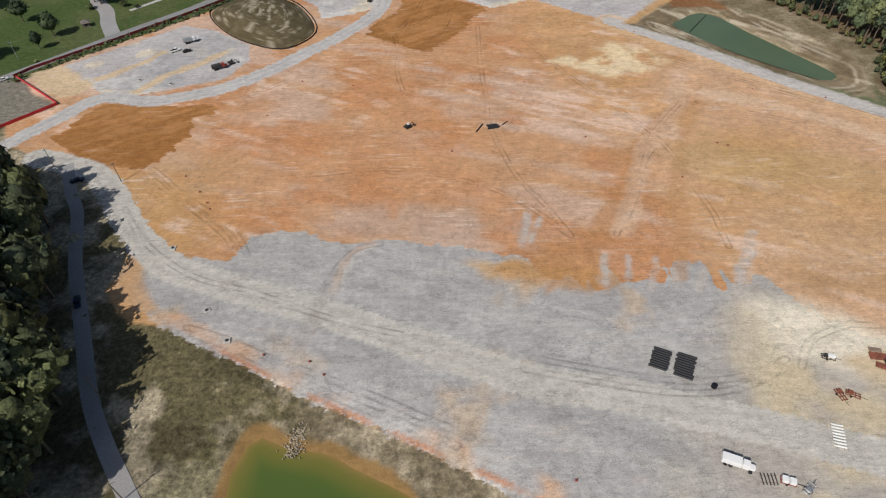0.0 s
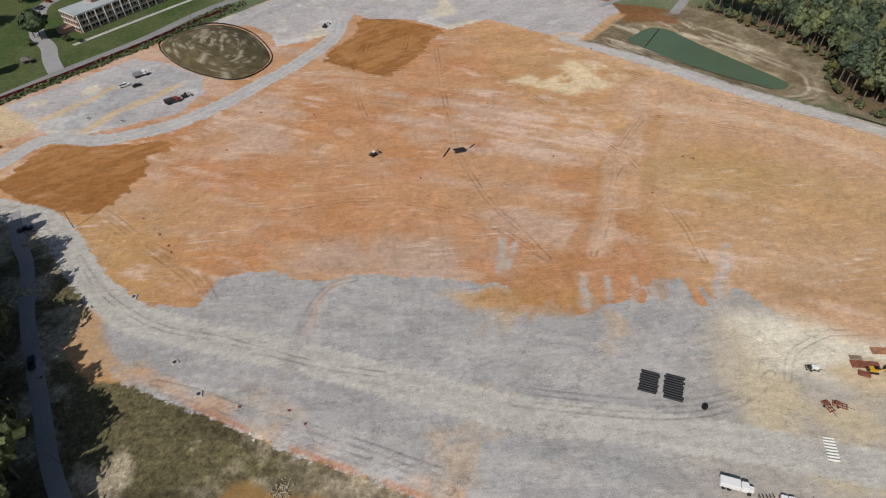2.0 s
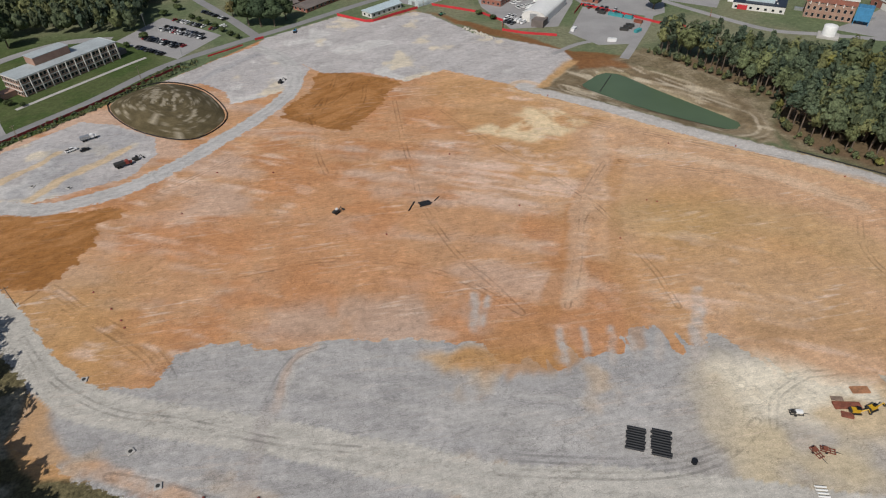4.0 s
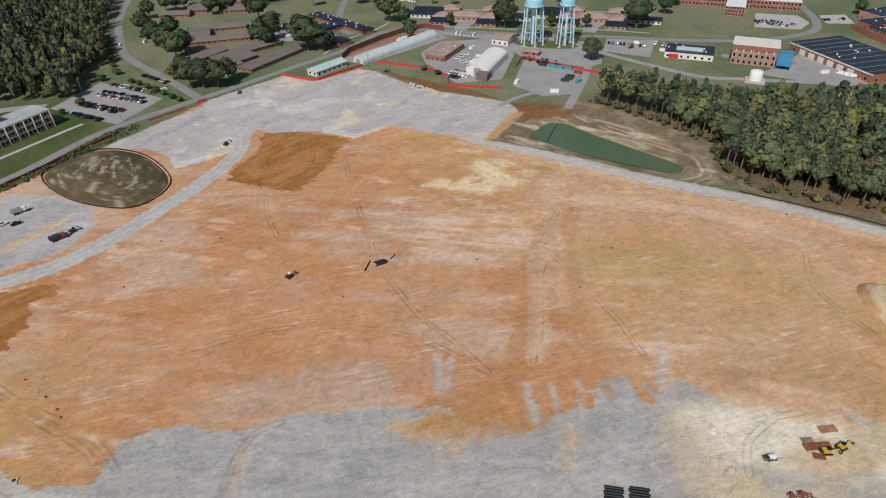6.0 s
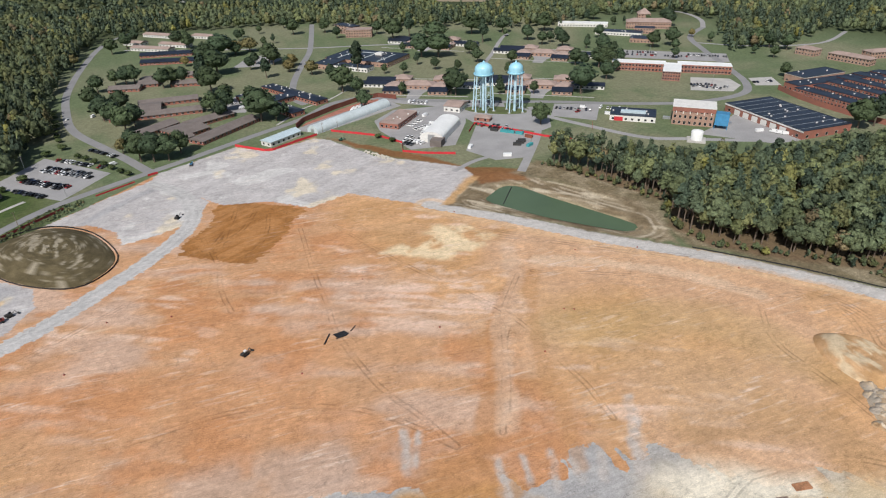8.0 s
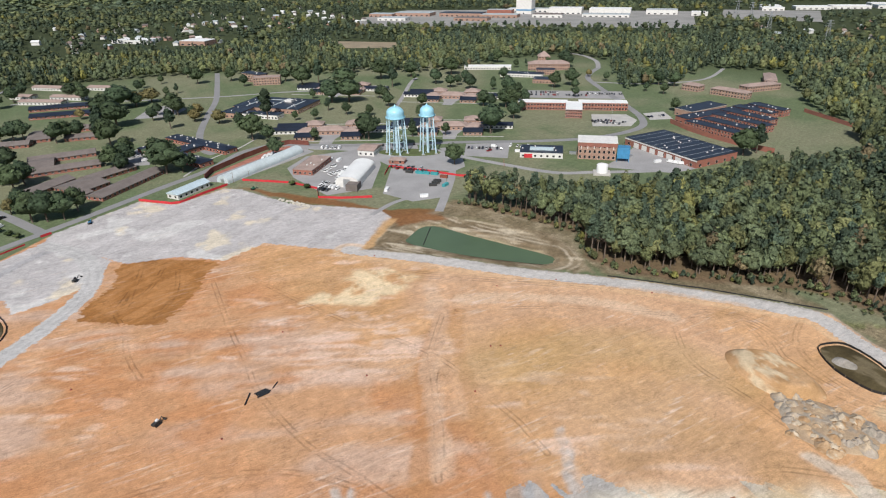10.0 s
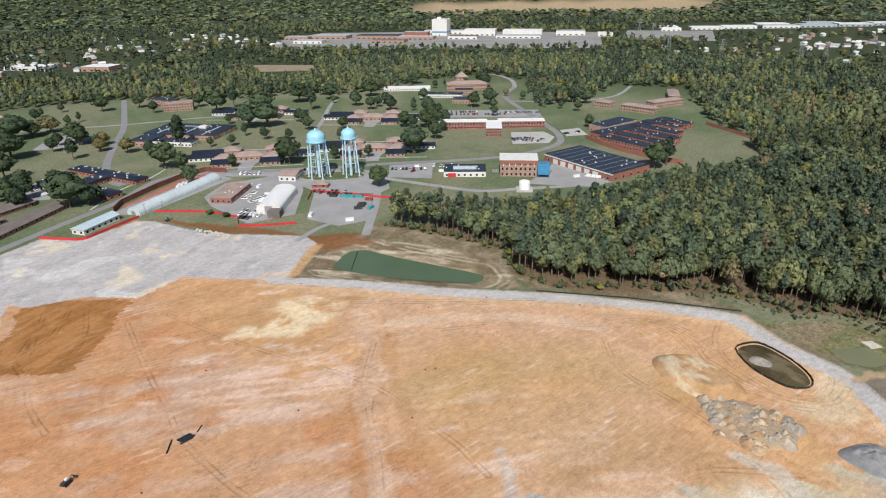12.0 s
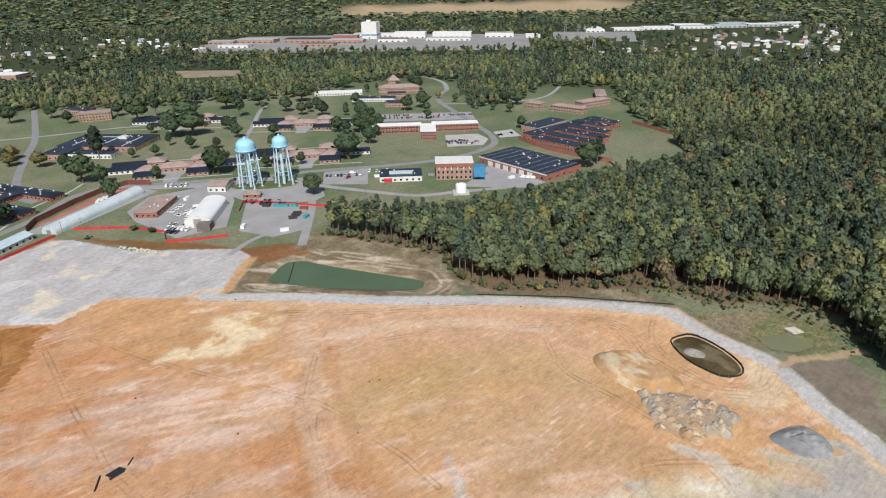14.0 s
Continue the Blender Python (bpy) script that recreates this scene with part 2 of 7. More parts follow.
depth_tint.attribute_name = "tint"
WATER_BASIN.node_tree.links.new(depth_tint.outputs["Color"], WATER_BASIN.node_tree.nodes["Principled BSDF"].inputs["Base Color"])


# ---- mesh helpers ----
def mesh_from(name, verts, faces, mat, tint=None):
    me = bpy.data.meshes.new(name)
    me.from_pydata([tuple(v) for v in verts], [], [tuple(f) for f in faces])
    me.materials.append(mat)
    me.update()
    return me


def mesh_arrays(name, verts, quads, mat, tint=None, smooth_shade=False):
    """A mesh from arrays of corners and of three or four corner numbers a face."""
    verts, quads = np.asarray(verts, np.float32), np.asarray(quads, np.int32)
    k = quads.shape[1]
    me = bpy.data.meshes.new(name)
    me.vertices.add(len(verts))
    me.vertices.foreach_set("co", verts.ravel())
    me.loops.add(quads.size)
    me.loops.foreach_set("vertex_index", quads.ravel())
    me.polygons.add(len(quads))
    me.polygons.foreach_set("loop_start", np.arange(0, quads.size, k, dtype=np.int32))
    me.update(calc_edges=True)
    if smooth_shade:
        me.polygons.foreach_set("use_smooth", np.ones(len(quads), bool))
    if tint is not None:
        layer = me.color_attributes.new("tint", "FLOAT_COLOR", "POINT")
        rgba = np.ones((len(verts), 4), np.float32)
        rgba[:, :3] = tint
        layer.data.foreach_set("color", rgba.ravel())
    me.materials.append(mat)
    me.validate()
    return me


# ---- the ground: one sheet out to the horizon ----
def far_rise(x, y):
    """The land rises in a low ridge far off."""
    return 78 * smooth(np.hypot(x, y), 3300, 4900)


def spaced(low, high, step, far_low, far_high):
    mid = list(np.arange(low, high + step / 2, step))
    up, down, s = [], [], step
    x = mid[-1]
    while x < far_high:
        s *= 1.09
        x += s
        up.append(min(x, far_high))
    s, x = step, mid[0]
    while x > far_low:
        s *= 1.09
        x -= s
        down.append(max(x, far_low))
    return np.array(down[::-1] + mid + up)


SITE = [(-230, 300), (-205, 245), (-178, 229), (-146, 212), (-130, 186), (-117, 165), (-122, 152), (-108, 136), (-93, 134), (-86, 130), (-64, 118),
        (-48, 109), (-27, 99), (-5, 88), (20, 75), (60, 50), (150, 0), (215, 40), (233, 66), (247, 90), (262, 116), (264, 146),
        (272, 170), (238, 215), (203, 253), (152, 301), (106, 351), (141, 386), (139, 402), (86, 445), (62, 493), (54, 503),
        (17, 487), (-6, 507), (-60, 471), (-118, 414), (-213, 322)]
BASIN = [(-65, 60), (-65, 85), (-62, 95), (-56, 98), (-49, 95), (-36, 92), (-18, 83), (6, 69), (30, 40), (-40, 30)]
POND = [(134, 349), (152, 363), (162, 358), (174, 333), (197, 290), (195, 283), (187, 283), (156, 315)]
SMALL_POND = [(275, 129), (288, 121), (286, 110), (276, 113), (271, 121)]
MOUND = [(-145, 384), (-133, 404), (-115, 409), (-92, 392), (-76, 358), (-82, 338), (-97, 333), (-125, 352)]
OVAL = [(240, 155), (249, 154), (253, 149), (251, 136), (245, 125), (238, 122), (231, 128), (232, 143)]
HAUL = rounded([(-210, 236), (-193, 261), (-174, 284), (-145, 280), (-113, 291), (-83, 319), (-55, 352), (-38, 385), (-42, 425), (-62, 455)])
HAUL_WEST = rounded([(-185, 234), (-160, 224), (-144, 211), (-125, 185), (-103, 163), (-75, 151), (-38, 137), (-11, 124), (26, 109), (64, 100), (150, 70)])
BERM = rounded([(98, 353), (132, 319), (174, 274), (200, 249), (233, 213), (258, 182), (264, 168), (258, 146), (256, 116), (241, 90), (226, 62), (200, 20)])

gx = spaced(-262, 322, 1.0, -4900, 4900)
gy = spaced(24, 470, 1.0, -1500, 4950)
X, Y = np.meshgrid(gx, gy)
wx = X + 9 * (fbm(X, Y, 22, 5) - 0.5) + 2.4 * (fbm(X, Y, 4, 6, 2) - 0.5)
wy = Y + 9 * (fbm(X, Y, 22, 7) - 0.5) + 2.4 * (fbm(X, Y, 4, 8, 2) - 0.5)
near = (X > -300) & (X < 360) & (Y > 0) & (Y < 520)

C = np.empty(X.shape + (3,))
turf = np.full(X.shape, 0.3)
B = np.zeros(X.shape + (3,))
D = np.full(X.shape, -20.0)


def lay(colour, mask, grass=None):
    """Lay a colour (or an array of colours) over the ground where mask is 1."""
    global C, B, turf
    k = mask[..., None]
    C = C * (1 - k) + np.asarray(colour) * k
    B = B * (1 - k) + np.asarray(colour) * k
    if grass is not None:
        turf = turf * (1 - mask) + grass * mask


def cover(colour, reach, mask=True):
    """Lay a colour with a sharp ragged edge: reach is the distance past that edge in metres."""
    global B, D
    reach = np.where(mask, np.clip(reach, -20, 20), -20)
    take = (reach > D) | (reach > 0)
    B = np.where(take[..., None], np.asarray(colour) + 0 * B, B)
    D = np.maximum(D, reach)


def blend(a, b, t):
    t = np.asarray(t)[..., None]
    return np.asarray(a) * (1 - t) + np.asarray(b) * t


# meadow and campus lawns, browner in patches; far off the woods' floor
lawn = blend((0.120, 0.152, 0.078), (0.190, 0.192, 0.118), smooth(fbm(X, Y, 70, 11, 6), 0.42, 0.66))
C[:] = lawn
woods_floor = smooth(np.hypot(X - 150, Y - 450), 560, 760)
lay(blend((0.062, 0.092, 0.028), (0.085, 0.105, 0.04), smooth(fbm(X, Y, 30, 12), 0.4, 0.6)), smooth(-X, 105, 135) * smooth(Y, 290, 320) * (1 - smooth(Y, 480, 560)))
lay((0.05, 0.062, 0.028), woods_floor)
lay((0.40, 0.30, 0.18), smooth(inside([(1570, 2500), (2050, 3150), (3100, 2400), (3300, 2050), (2620, 1690), (2080, 2170)], X, Y), -30, 60))

# weedy bank between the site and the basin and along the country road
bank = (X < 120) & (Y < 260) & (X > -330)
bank_colour = blend((0.098, 0.084, 0.044), (0.27, 0.23, 0.16), smooth(fbm(wx, wy, 13, 21, 6), 0.46, 0.62))
bank_colour = blend(bank_colour, (0.105, 0.100, 0.038), smooth(fbm(wx, wy, 34, 24), 0.52, 0.62) * 0.5)
bank_colour = bank_colour * (1 - smooth(fbm(wx, wy, 30, 22), 0.5, 0.7) * 0.35)[..., None]
lay(bank_colour * 1.3, bank * 1.0, 0.9)
slope_d = inside(BASIN, X, Y)
lay(blend((0.17, 0.14, 0.09), (0.30, 0.25, 0.175), smooth(fbm(X, Y, 5, 23, 5), 0.4, 0.62)), smooth(slope_d, -17, -13) * smooth(X + 0 * Y, -52, -38), 0.7)
lay((0.27, 0.165, 0.065), smooth(inside(BASIN, wx, wy), -1.2, 0.6), 0.0)

# the graded site
site_d = inside(SITE, X * 0.6 + wx * 0.4, Y * 0.6 + wy * 0.4)
clay = blend((0.495, 0.282, 0.152), (0.515, 0.348, 0.25), smooth(streaks(X, Y, -22, 60, 12, 31) * 0.5 + fbm(X, Y, 38, 30) * 0.5, 0.44, 0.62))
clay = blend(clay, (0.46, 0.215, 0.095), smooth(fbm(X, Y, 40, 32, 6) * 0.7 + streaks(X, Y, -20, 50, 7, 29) * 0.3, 0.49, 0.60) * 0.75)
east = smooth(X + 0.25 * (Y - 200) + 26 * (fbm(X, Y, 60, 33) - 0.5), 62, 100)
tan_clay = blend((0.55, 0.325, 0.165), (0.485, 0.285, 0.135), smooth(streaks(X, Y, 4, 90, 12, 34), 0.42, 0.62))
tan_clay = blend(tan_clay, (0.54, 0.34, 0.205), smooth(fbm(X, Y, 70, 35), 0.46, 0.64))
clay = blend(clay, tan_clay, east * 0.85)
ochre = smooth(-X - 0.3 * Y + 20 * (fbm(X, Y, 40, 37) - 0.5), 20, 55) * smooth(250 - Y, 0, 40)
clay = blend(clay, (0.47, 0.28, 0.125), ochre * 0.8)
pale = smooth(streaks(X, Y, -28, 26, 4.5, 36) * 0.55 + fbm(X, Y, 45, 38) * 0.45, 0.575, 0.67)
clay = blend(clay, (0.66, 0.48, 0.37), pale * smooth(fbm(X, Y, 8, 39), 0.34, 0.6) * 0.7)
# olive and wet bands across the eastern clay, a rusty zone in the west
clay = blend(clay, (0.44, 0.285, 0.125), smooth(inside([(112, 240), (149, 229), (182, 176), (158, 140), (122, 160), (108, 196)], wx, wy), -14, 14) * smooth(streaks(X, Y, 6, 80, 14, 71), 0.42, 0.66) * 0.32)
clay = blend(clay, (0.50, 0.245, 0.115), smooth(inside([(-105, 262), (-40, 290), (20, 250), (46, 200), (30, 172), (-40, 190), (-85, 215)], wx, wy), -20, 20) * smooth(fbm(X, Y, 30, 72, 5), 0.40, 0.58) * 0.55)
clay = blend(clay, (0.43, 0.225, 0.10), smooth(inside([(26, 153), (28, 166), (45, 168), (56, 160), (50, 142), (36, 146)], wx, wy), -3, 4) * 0.7)
# loose colour change at walking scale
clay = clay * (0.92 + 0.18 * fbm(X, Y, 9, 28, 5))[..., None]
site = smooth(site_d, -0.8, 0.8)
lay(clay, site, 0.0)

# pale and dark patches in the clay
cream_p = smooth(inside([(54, 308), (74, 313), (90, 324), (108, 322), (118, 302), (109, 294), (89, 287), (73, 296)], wx, wy), -3, 3) * smooth(fbm(X, Y, 12, 41, 5), 0.30, 0.5)
lay((0.70, 0.56, 0.36), cream_p * 0.9)
pink_p = smooth(inside([(30, 262), (66, 276), (94, 262), (100, 236), (60, 236)], wx, wy), -8, 6) * smooth(streaks(X, Y, -24, 30, 5, 42), 0.46, 0.62)
lay((0.66, 0.47, 0.36), pink_p * 0.85)
for poly, seed in (([(-173, 279), (-157, 277), (-131, 273), (-119, 275), (-111, 271), (-113, 265), (-124, 261), (-119, 254), (-120, 245), (-124, 237), (-126, 228), (-133, 222), (-150, 226), (-166, 230), (-184, 250)], 43),
                   ([(-22, 405), (-11, 408), (9, 390), (29, 378), (21, 367), (6, 340), (-8, 322), (-20, 328), (-32, 337), (-45, 346), (-39, 363), (-29, 373)], 44)):
    stain = blend((0.30, 0.135, 0.042), (0.385, 0.185, 0.068), smooth(fbm(wx, wy, 14, seed + 9, 5) * 0.6 + streaks(X, Y, 30, 22, 2.5, seed + 4) * 0.4, 0.43, 0.60))
    cover(stain, inside(poly, X + 9 * (streaks(X, Y, -24, 26, 2.4, seed) - 0.5), Y))
lay((0.46, 0.335, 0.26), smooth(inside([(-84, 168), (-70, 182), (-30, 196), (10, 190), (40, 172), (26, 160), (-20, 170), (-60, 178)], wx, wy), -6, 8) * smooth(fbm(X, Y, 20, 47), 0.36, 0.6) * 0.75 * site)

# gravel base at the near end; its upper edge runs out in tongues
edge = [(-128, 190), (-112, 168), (-82, 163), (-76, 175), (-60, 179), (-42, 172), (-20, 172), (1, 168), (25, 162), (30, 150), (50, 145), (66, 150), (84, 147), (99, 145), (106, 150), (116, 132), (137, 118),
        (200, 84), (232, 68), (210, 20), (150, -20), (40, 30), (-90, 128), (-118, 150)]
tongue = 12 * smooth(streaks(X, Y, 98, 50, 5.0, 53) * 0.75 + fbm(X, Y, 9, 49) * 0.25, 0.46, 0.66) * smooth(X, 30, 62)
gravel = blend((0.365, 0.352, 0.342), (0.415, 0.398, 0.380), smooth(streaks(X, Y, -19, 70, 6, 52), 0.40, 0.66))
gravel = blend(gravel, (0.31, 0.302, 0.302), smooth(streaks(X, Y, -25, 40, 4, 53) * 0.6 + fbm(X, Y, 30, 48) * 0.4, 0.54, 0.66) * 0.45)
gravel = blend(gravel, (0.52, 0.37, 0.22), smooth(fbm(wx, wy, 26, 54), 0.62, 0.74) * 0.5)
gravel = gravel * (0.88 + 0.24 * fbm(X, Y, 7, 50, 5))[..., None]
sandy = smooth(X - 0.55 * (Y - 110) + 40 * (fbm(X, Y, 30, 55) - 0.5), 62, 112)
gravel = blend(gravel, blend((0.56, 0.46, 0.30), (0.40, 0.36, 0.31), smooth(fbm(X, Y, 24, 56), 0.35, 0.62)), sandy * 0.85)
g_d = inside(edge, wx * 0.7 + X * 0.3, wy - tongue)
cover(gravel, np.minimum(g_d, site_d + 1.0))
cream_b = smooth(inside([(96, 140), (117, 137), (135, 124), (168, 112), (176, 98), (150, 92), (122, 108), (99, 117)], wx, wy), -5, 6)
lay(blend((0.72, 0.65, 0.52), (0.56, 0.44, 0.28), smooth(fbm(wx, wy, 18, 57, 5), 0.48, 0.68)), cream_b * 0.9)
lay((0.55, 0.33, 0.13), smooth(inside([(5, 160), (22, 158), (30, 150), (12, 149)], wx, wy), -3, 3) * 0.7)
# clay apron along the lower silt line
rim = np.abs(inside(SITE, X, Y) - 3.5)
lay((0.56, 0.33, 0.185), (1 - smooth(rim + 3 * (fbm(X, Y, 9, 58) - 0.5), 1.5, 4)) * (Y < 215) * (X < 60) * site * smooth(fbm(X, Y, 18, 59), 0.38, 0.62) * 0.75)
lay((0.46, 0.19, 0.08), (1 - smooth(np.abs(inside(SITE, X, Y) - 0.4), 0.4, 1.1)) * (Y < 128) * (X < 60) * smooth(fbm(X, Y, 10, 46), 0.35, 0.6) * 0.8)
lay((0.50, 0.30, 0.145), smooth(inside([(-120, 150), (-108, 137), (-100, 142), (-112, 165), (-121, 168)], wx, wy), -2, 2) * 0.8)

# gravel yards at the far side, with clay strips
yard = blend((0.425, 0.40, 0.39), (0.46, 0.435, 0.425), smooth(streaks(X, Y, 40, 60, 8, 61), 0.42, 0.64))
yard = blend(yard, (0.60, 0.53, 0.42), smooth(fbm(X, Y, 24, 62), 0.64, 0.74))
yard = blend(yard, (0.58, 0.565, 0.54), smooth(fbm(wx, wy, 20, 69), 0.62, 0.70) * 0.7)
yard = yard * (0.88 + 0.22 * fbm(X, Y, 8, 68, 5))[..., None]
LOT = [(-212, 318), (-156, 367), (-135, 358), (-111, 338), (-107, 320), (-115, 300), (-156, 286), (-178, 290), (-190, 299)]
LOT_2 = [(-119, 413), (-94, 437), (-64, 462), (-42, 440), (-28, 410), (-36, 386), (-58, 374), (-74, 370), (-79, 388), (-92, 402)]
APRON = [(-64, 462), (-20, 402), (8, 396), (30, 377), (56, 389), (80, 367), (102, 349), (141, 384), (139, 403), (88, 446), (64, 494), (54, 503), (17, 487), (-6, 507), (-60, 473)]
for poly in (LOT, LOT_2, APRON):
    cover(yard, inside(poly, X, Y))
lay((0.34, 0.335, 0.34), smooth(inside(LOT, X, Y), 0, 4) * smooth(fbm(X, Y, 26, 63), 0.4, 0.6) * 0.7)
for line in ([(-186, 302), (-158, 331)], [(-160, 290), (-142, 311), (-124, 330)]):
    lay((0.56, 0.42, 0.26), (1 - smooth(off_line(line, wx, wy), 1.6, 3.2)) * 0.85)
lay((0.33, 0.325, 0.33), (1 - smooth(off_line([(-98, 408), (-62, 448)], wx, wy), 2, 5)) * 0.7)

# haul roads
wheel = streaks(X, Y, 35, 30, 2, 64)
for line, half, colour in ((HAUL, 5.2, (0.46, 0.445, 0.43)), (HAUL_WEST, 6.0, (0.475, 0.45, 0.405))):
    d = off_line(line, X * 0.75 + wx * 0.25, Y * 0.75 + wy * 0.25)
    cover(blend(colour, np.array(colour) * 0.9, smooth(np.abs(d - 2.2), 1.2, 0.2)), half - d, near)
d = off_line(BERM, X * 0.8 + wx * 0.2, Y * 0.8 + wy * 0.2)
cover((0.47, 0.445, 0.42), 5.0 - d)
lay((0.62, 0.43, 0.26), (1 - smooth(np.abs(d - 7.5), 1.0, 3.0)) * site * 0.6)
lay((0.30, 0.28, 0.26), (1 - smooth(np.abs(inside(SITE, X, Y)), 0.5, 1.2)) * (X > 150) * (Y > 60) * 0.5)

# broad worn bands where machines pass
for pts, half, colour, k in (([(37, 166), (51, 168), (59, 180), (68, 192), (76, 208), (85, 227), (101, 247), (116, 264)], 6, (0.43, 0.215, 0.095), 0.7), ([(66, 176), (74, 194), (83, 215), (91, 232), (112, 262), (120, 290)], 5.5, (0.59, 0.43, 0.31), 0.45),
                             ([(128, 271), (172, 244), (204, 205)], 5, (0.60, 0.44, 0.31), 0.6),
                             ([(97, 340), (160, 275), (218, 221), (243, 192)], 4, (0.56, 0.36, 0.21), 0.5), ([(80, 152), (92, 190), (104, 230), (120, 262)], 4, (0.44, 0.24, 0.11), 0.5),
                             ([(121, 150), (160, 140), (165, 118)], 12, (0.40, 0.24, 0.11), 0.5), ([(110, 215), (172, 198), (190, 160)], 16, (0.42, 0.29, 0.13), 0.4), ([(20, 154), (34, 150), (52, 150)], 6, (0.43, 0.23, 0.09), 0.7),
                             ([(177, 118), (179, 105), (171, 92), (150, 70)], 3.5, (0.55, 0.47, 0.38), 0.8), ([(200, 105), (190, 95), (196, 80)], 7, (0.55, 0.34, 0.16), 0.5), ([(224, 112), (232, 108), (246, 118)], 9, (0.62, 0.49, 0.32), 0.7)):
    d = off_line(rounded(pts), wx, wy) + 3 * (streaks(X, Y, 60, 20, 2.5, 65) - 0.5)
    lay(colour, (1 - smooth(d, half * 0.4, half * 1.15)) * site * k)

# wheel tracks in the clay
TRACKS = [[(20, 352), (19, 305), (20, 271), (20, 247), (28, 211), (38, 190), (45, 173)], [(39, 348), (61, 297), (89, 244), (96, 225), (99, 201), (101, 183), (101, 164)],
          [(-133, 222), (-112, 202), (-95, 187), (-85, 177), (-79, 167)], [(-129, 223), (-109, 204), (-92, 189), (-82, 179), (-75, 167)], [(-61, 311), (-82, 295), (-102, 280), (-111, 275)],
          [(-33, 362), (-26, 332), (-25, 301), (-21, 279)], [(-29, 347), (-18, 370), (-12, 394)], [(-26, 339), (-20, 360), (-17, 383)], [(5, 378), (0, 350), (-11, 330)], [(-2, 384), (-12, 362), (-30, 345)],
          [(67, 179), (74, 194), (83, 215), (90, 226)], [(62, 172), (70, 188), (80, 208), (92, 236), (112, 262)], [(200, 245), (150, 282), (110, 318)], [(194, 243), (142, 285), (100, 316)]]
LOOPS = [[(217, 199), (228, 191), (228, 178), (223, 168)], [(213, 201), (226, 196), (232, 180), (228, 164)], [(209, 202), (224, 201), (236, 184), (233, 160)], [(256, 173), (238, 164), (227, 148), (225, 126), (238, 116), (254, 120)],
         [(222, 158), (221, 130), (234, 112), (250, 112)], [(228, 168), (218, 150), (216, 128), (226, 112)], [(186, 100), (160, 122), (120, 128)], [(180, 118), (174, 100), (160, 84), (150, 70)], [(184, 116), (186, 150), (186, 176), (200, 198)],
         [(99, 112), (82, 105), (60, 105), (21, 114)], [(101, 115), (84, 109), (62, 109), (24, 118)], [(104, 112), (112, 122), (128, 128)], [(-85, 131), (-71, 125), (-54, 116), (-30, 104), (0, 90)], [(-88, 134), (-74, 129), (-56, 120), (-28, 108), (4, 92)],
         [(-131, 196), (-114, 174), (-92, 157), (-70, 149), (-38, 135), (-4, 125)], [(45, 172), (20, 200), (-20, 216), (-60, 214)], [(120, 262), (170, 236), (210, 204)], [(-44, 152), (-40, 162), (-34, 169), (-26, 171)]]
rut = np.full(X.shape, 9.0)
for i, pts in enumerate(TRACKS + LOOPS):
    rut = np.minimum(rut, off_line(rounded(pts), X + 1.2 * (fbm(X, Y, 14, 70 + i) - 0.5), Y))
# clay squeezed up through the gravel, and its pale torn lip
gap_line = rounded([(-28, 171), (-35, 168), (-39, 160), (-42, 150)])
lay((0.47, 0.35, 0.27), (1 - smooth(off_line(gap_line, wx, wy), 0.6, 2.4)) * 0.6)
lay((0.54, 0.50, 0.45), (1 - smooth(np.abs(off_line(gap_line, wx - 3.0, wy) - 0.2), 0.3, 1.2)) * 0.4)
lay((0.36, 0.33, 0.31), (1 - smooth(off_line(rounded([(-43, 150), (-46, 134), (-50, 122)]), wx, wy), 1.5, 4.0)) * 0.6)
# grey slurry tongues drawn up over the clay
for pts, half in (([(27, 168), (30, 185)], 1.6), ([(30, 170), (34, 182)], 1.2), ([(52, 148), (55, 161)], 1.6), ([(61, 149), (64, 160)], 1.3), ([(68, 145), (73, 159)], 1.5), ([(84, 143), (89, 155)], 1.5), ([(98, 143), (105, 158), (112, 171)], 2.0), ([(94, 140), (101, 154)], 1.4), ([(76, 145), (79, 154)], 1.2)):
    lay((0.45, 0.40, 0.36), (1 - smooth(off_line(pts, X + 4 * (fbm(X, Y, 6, 88) - 0.5), Y + 4 * (fbm(X, Y, 7, 87) - 0.5)), half * 0.4, half * 1.5)) * (0.35 + 0.5 * smooth(fbm(X, Y, 4, 89), 0.35, 0.6)))

# dam, pond surround and bare fields at the eastern edge
surround = [(102, 353), (112, 372), (138, 388), (168, 378), (192, 346), (214, 310), (214, 290), (206, 262), (203, 256)]
ring = inside(surround, wx, wy)
mud = blend((0.165, 0.125, 0.075), (0.25, 0.20, 0.13), smooth(fbm(X, Y, 12, 81), 0.42, 0.62))
mud = blend(mud, (0.50, 0.43, 0.32), smooth(streaks(X, Y, -55, 26, 4, 82), 0.60, 0.70) * 0.8)
lay(mud, smooth(ring, -2.5, 2) * (1 - site), 0.15)
pond_d = inside(POND, X, Y)
for off, wide, tone, k in ((-11, 1.0, (0.48, 0.41, 0.31), 0.8), (-15, 0.9, (0.44, 0.37, 0.27), 0.7), (-6, 1.5, (0.27, 0.20, 0.12), 0.6), (-1.5, 1.0, (0.34, 0.28, 0.17), 0.8), (-19, 1.2, (0.40, 0.33, 0.23), 0.6)):
    lay(tone, (1 - smooth(np.abs(pond_d - off + 5 * (fbm(X, Y, 26, 84) - 0.5)), wide * 0.4, wide * 1.3)) * smooth(fbm(X, Y, 10, 85, 3), 0.36, 0.58) * smooth(ring, -2, 2) * (1 - site) * k)
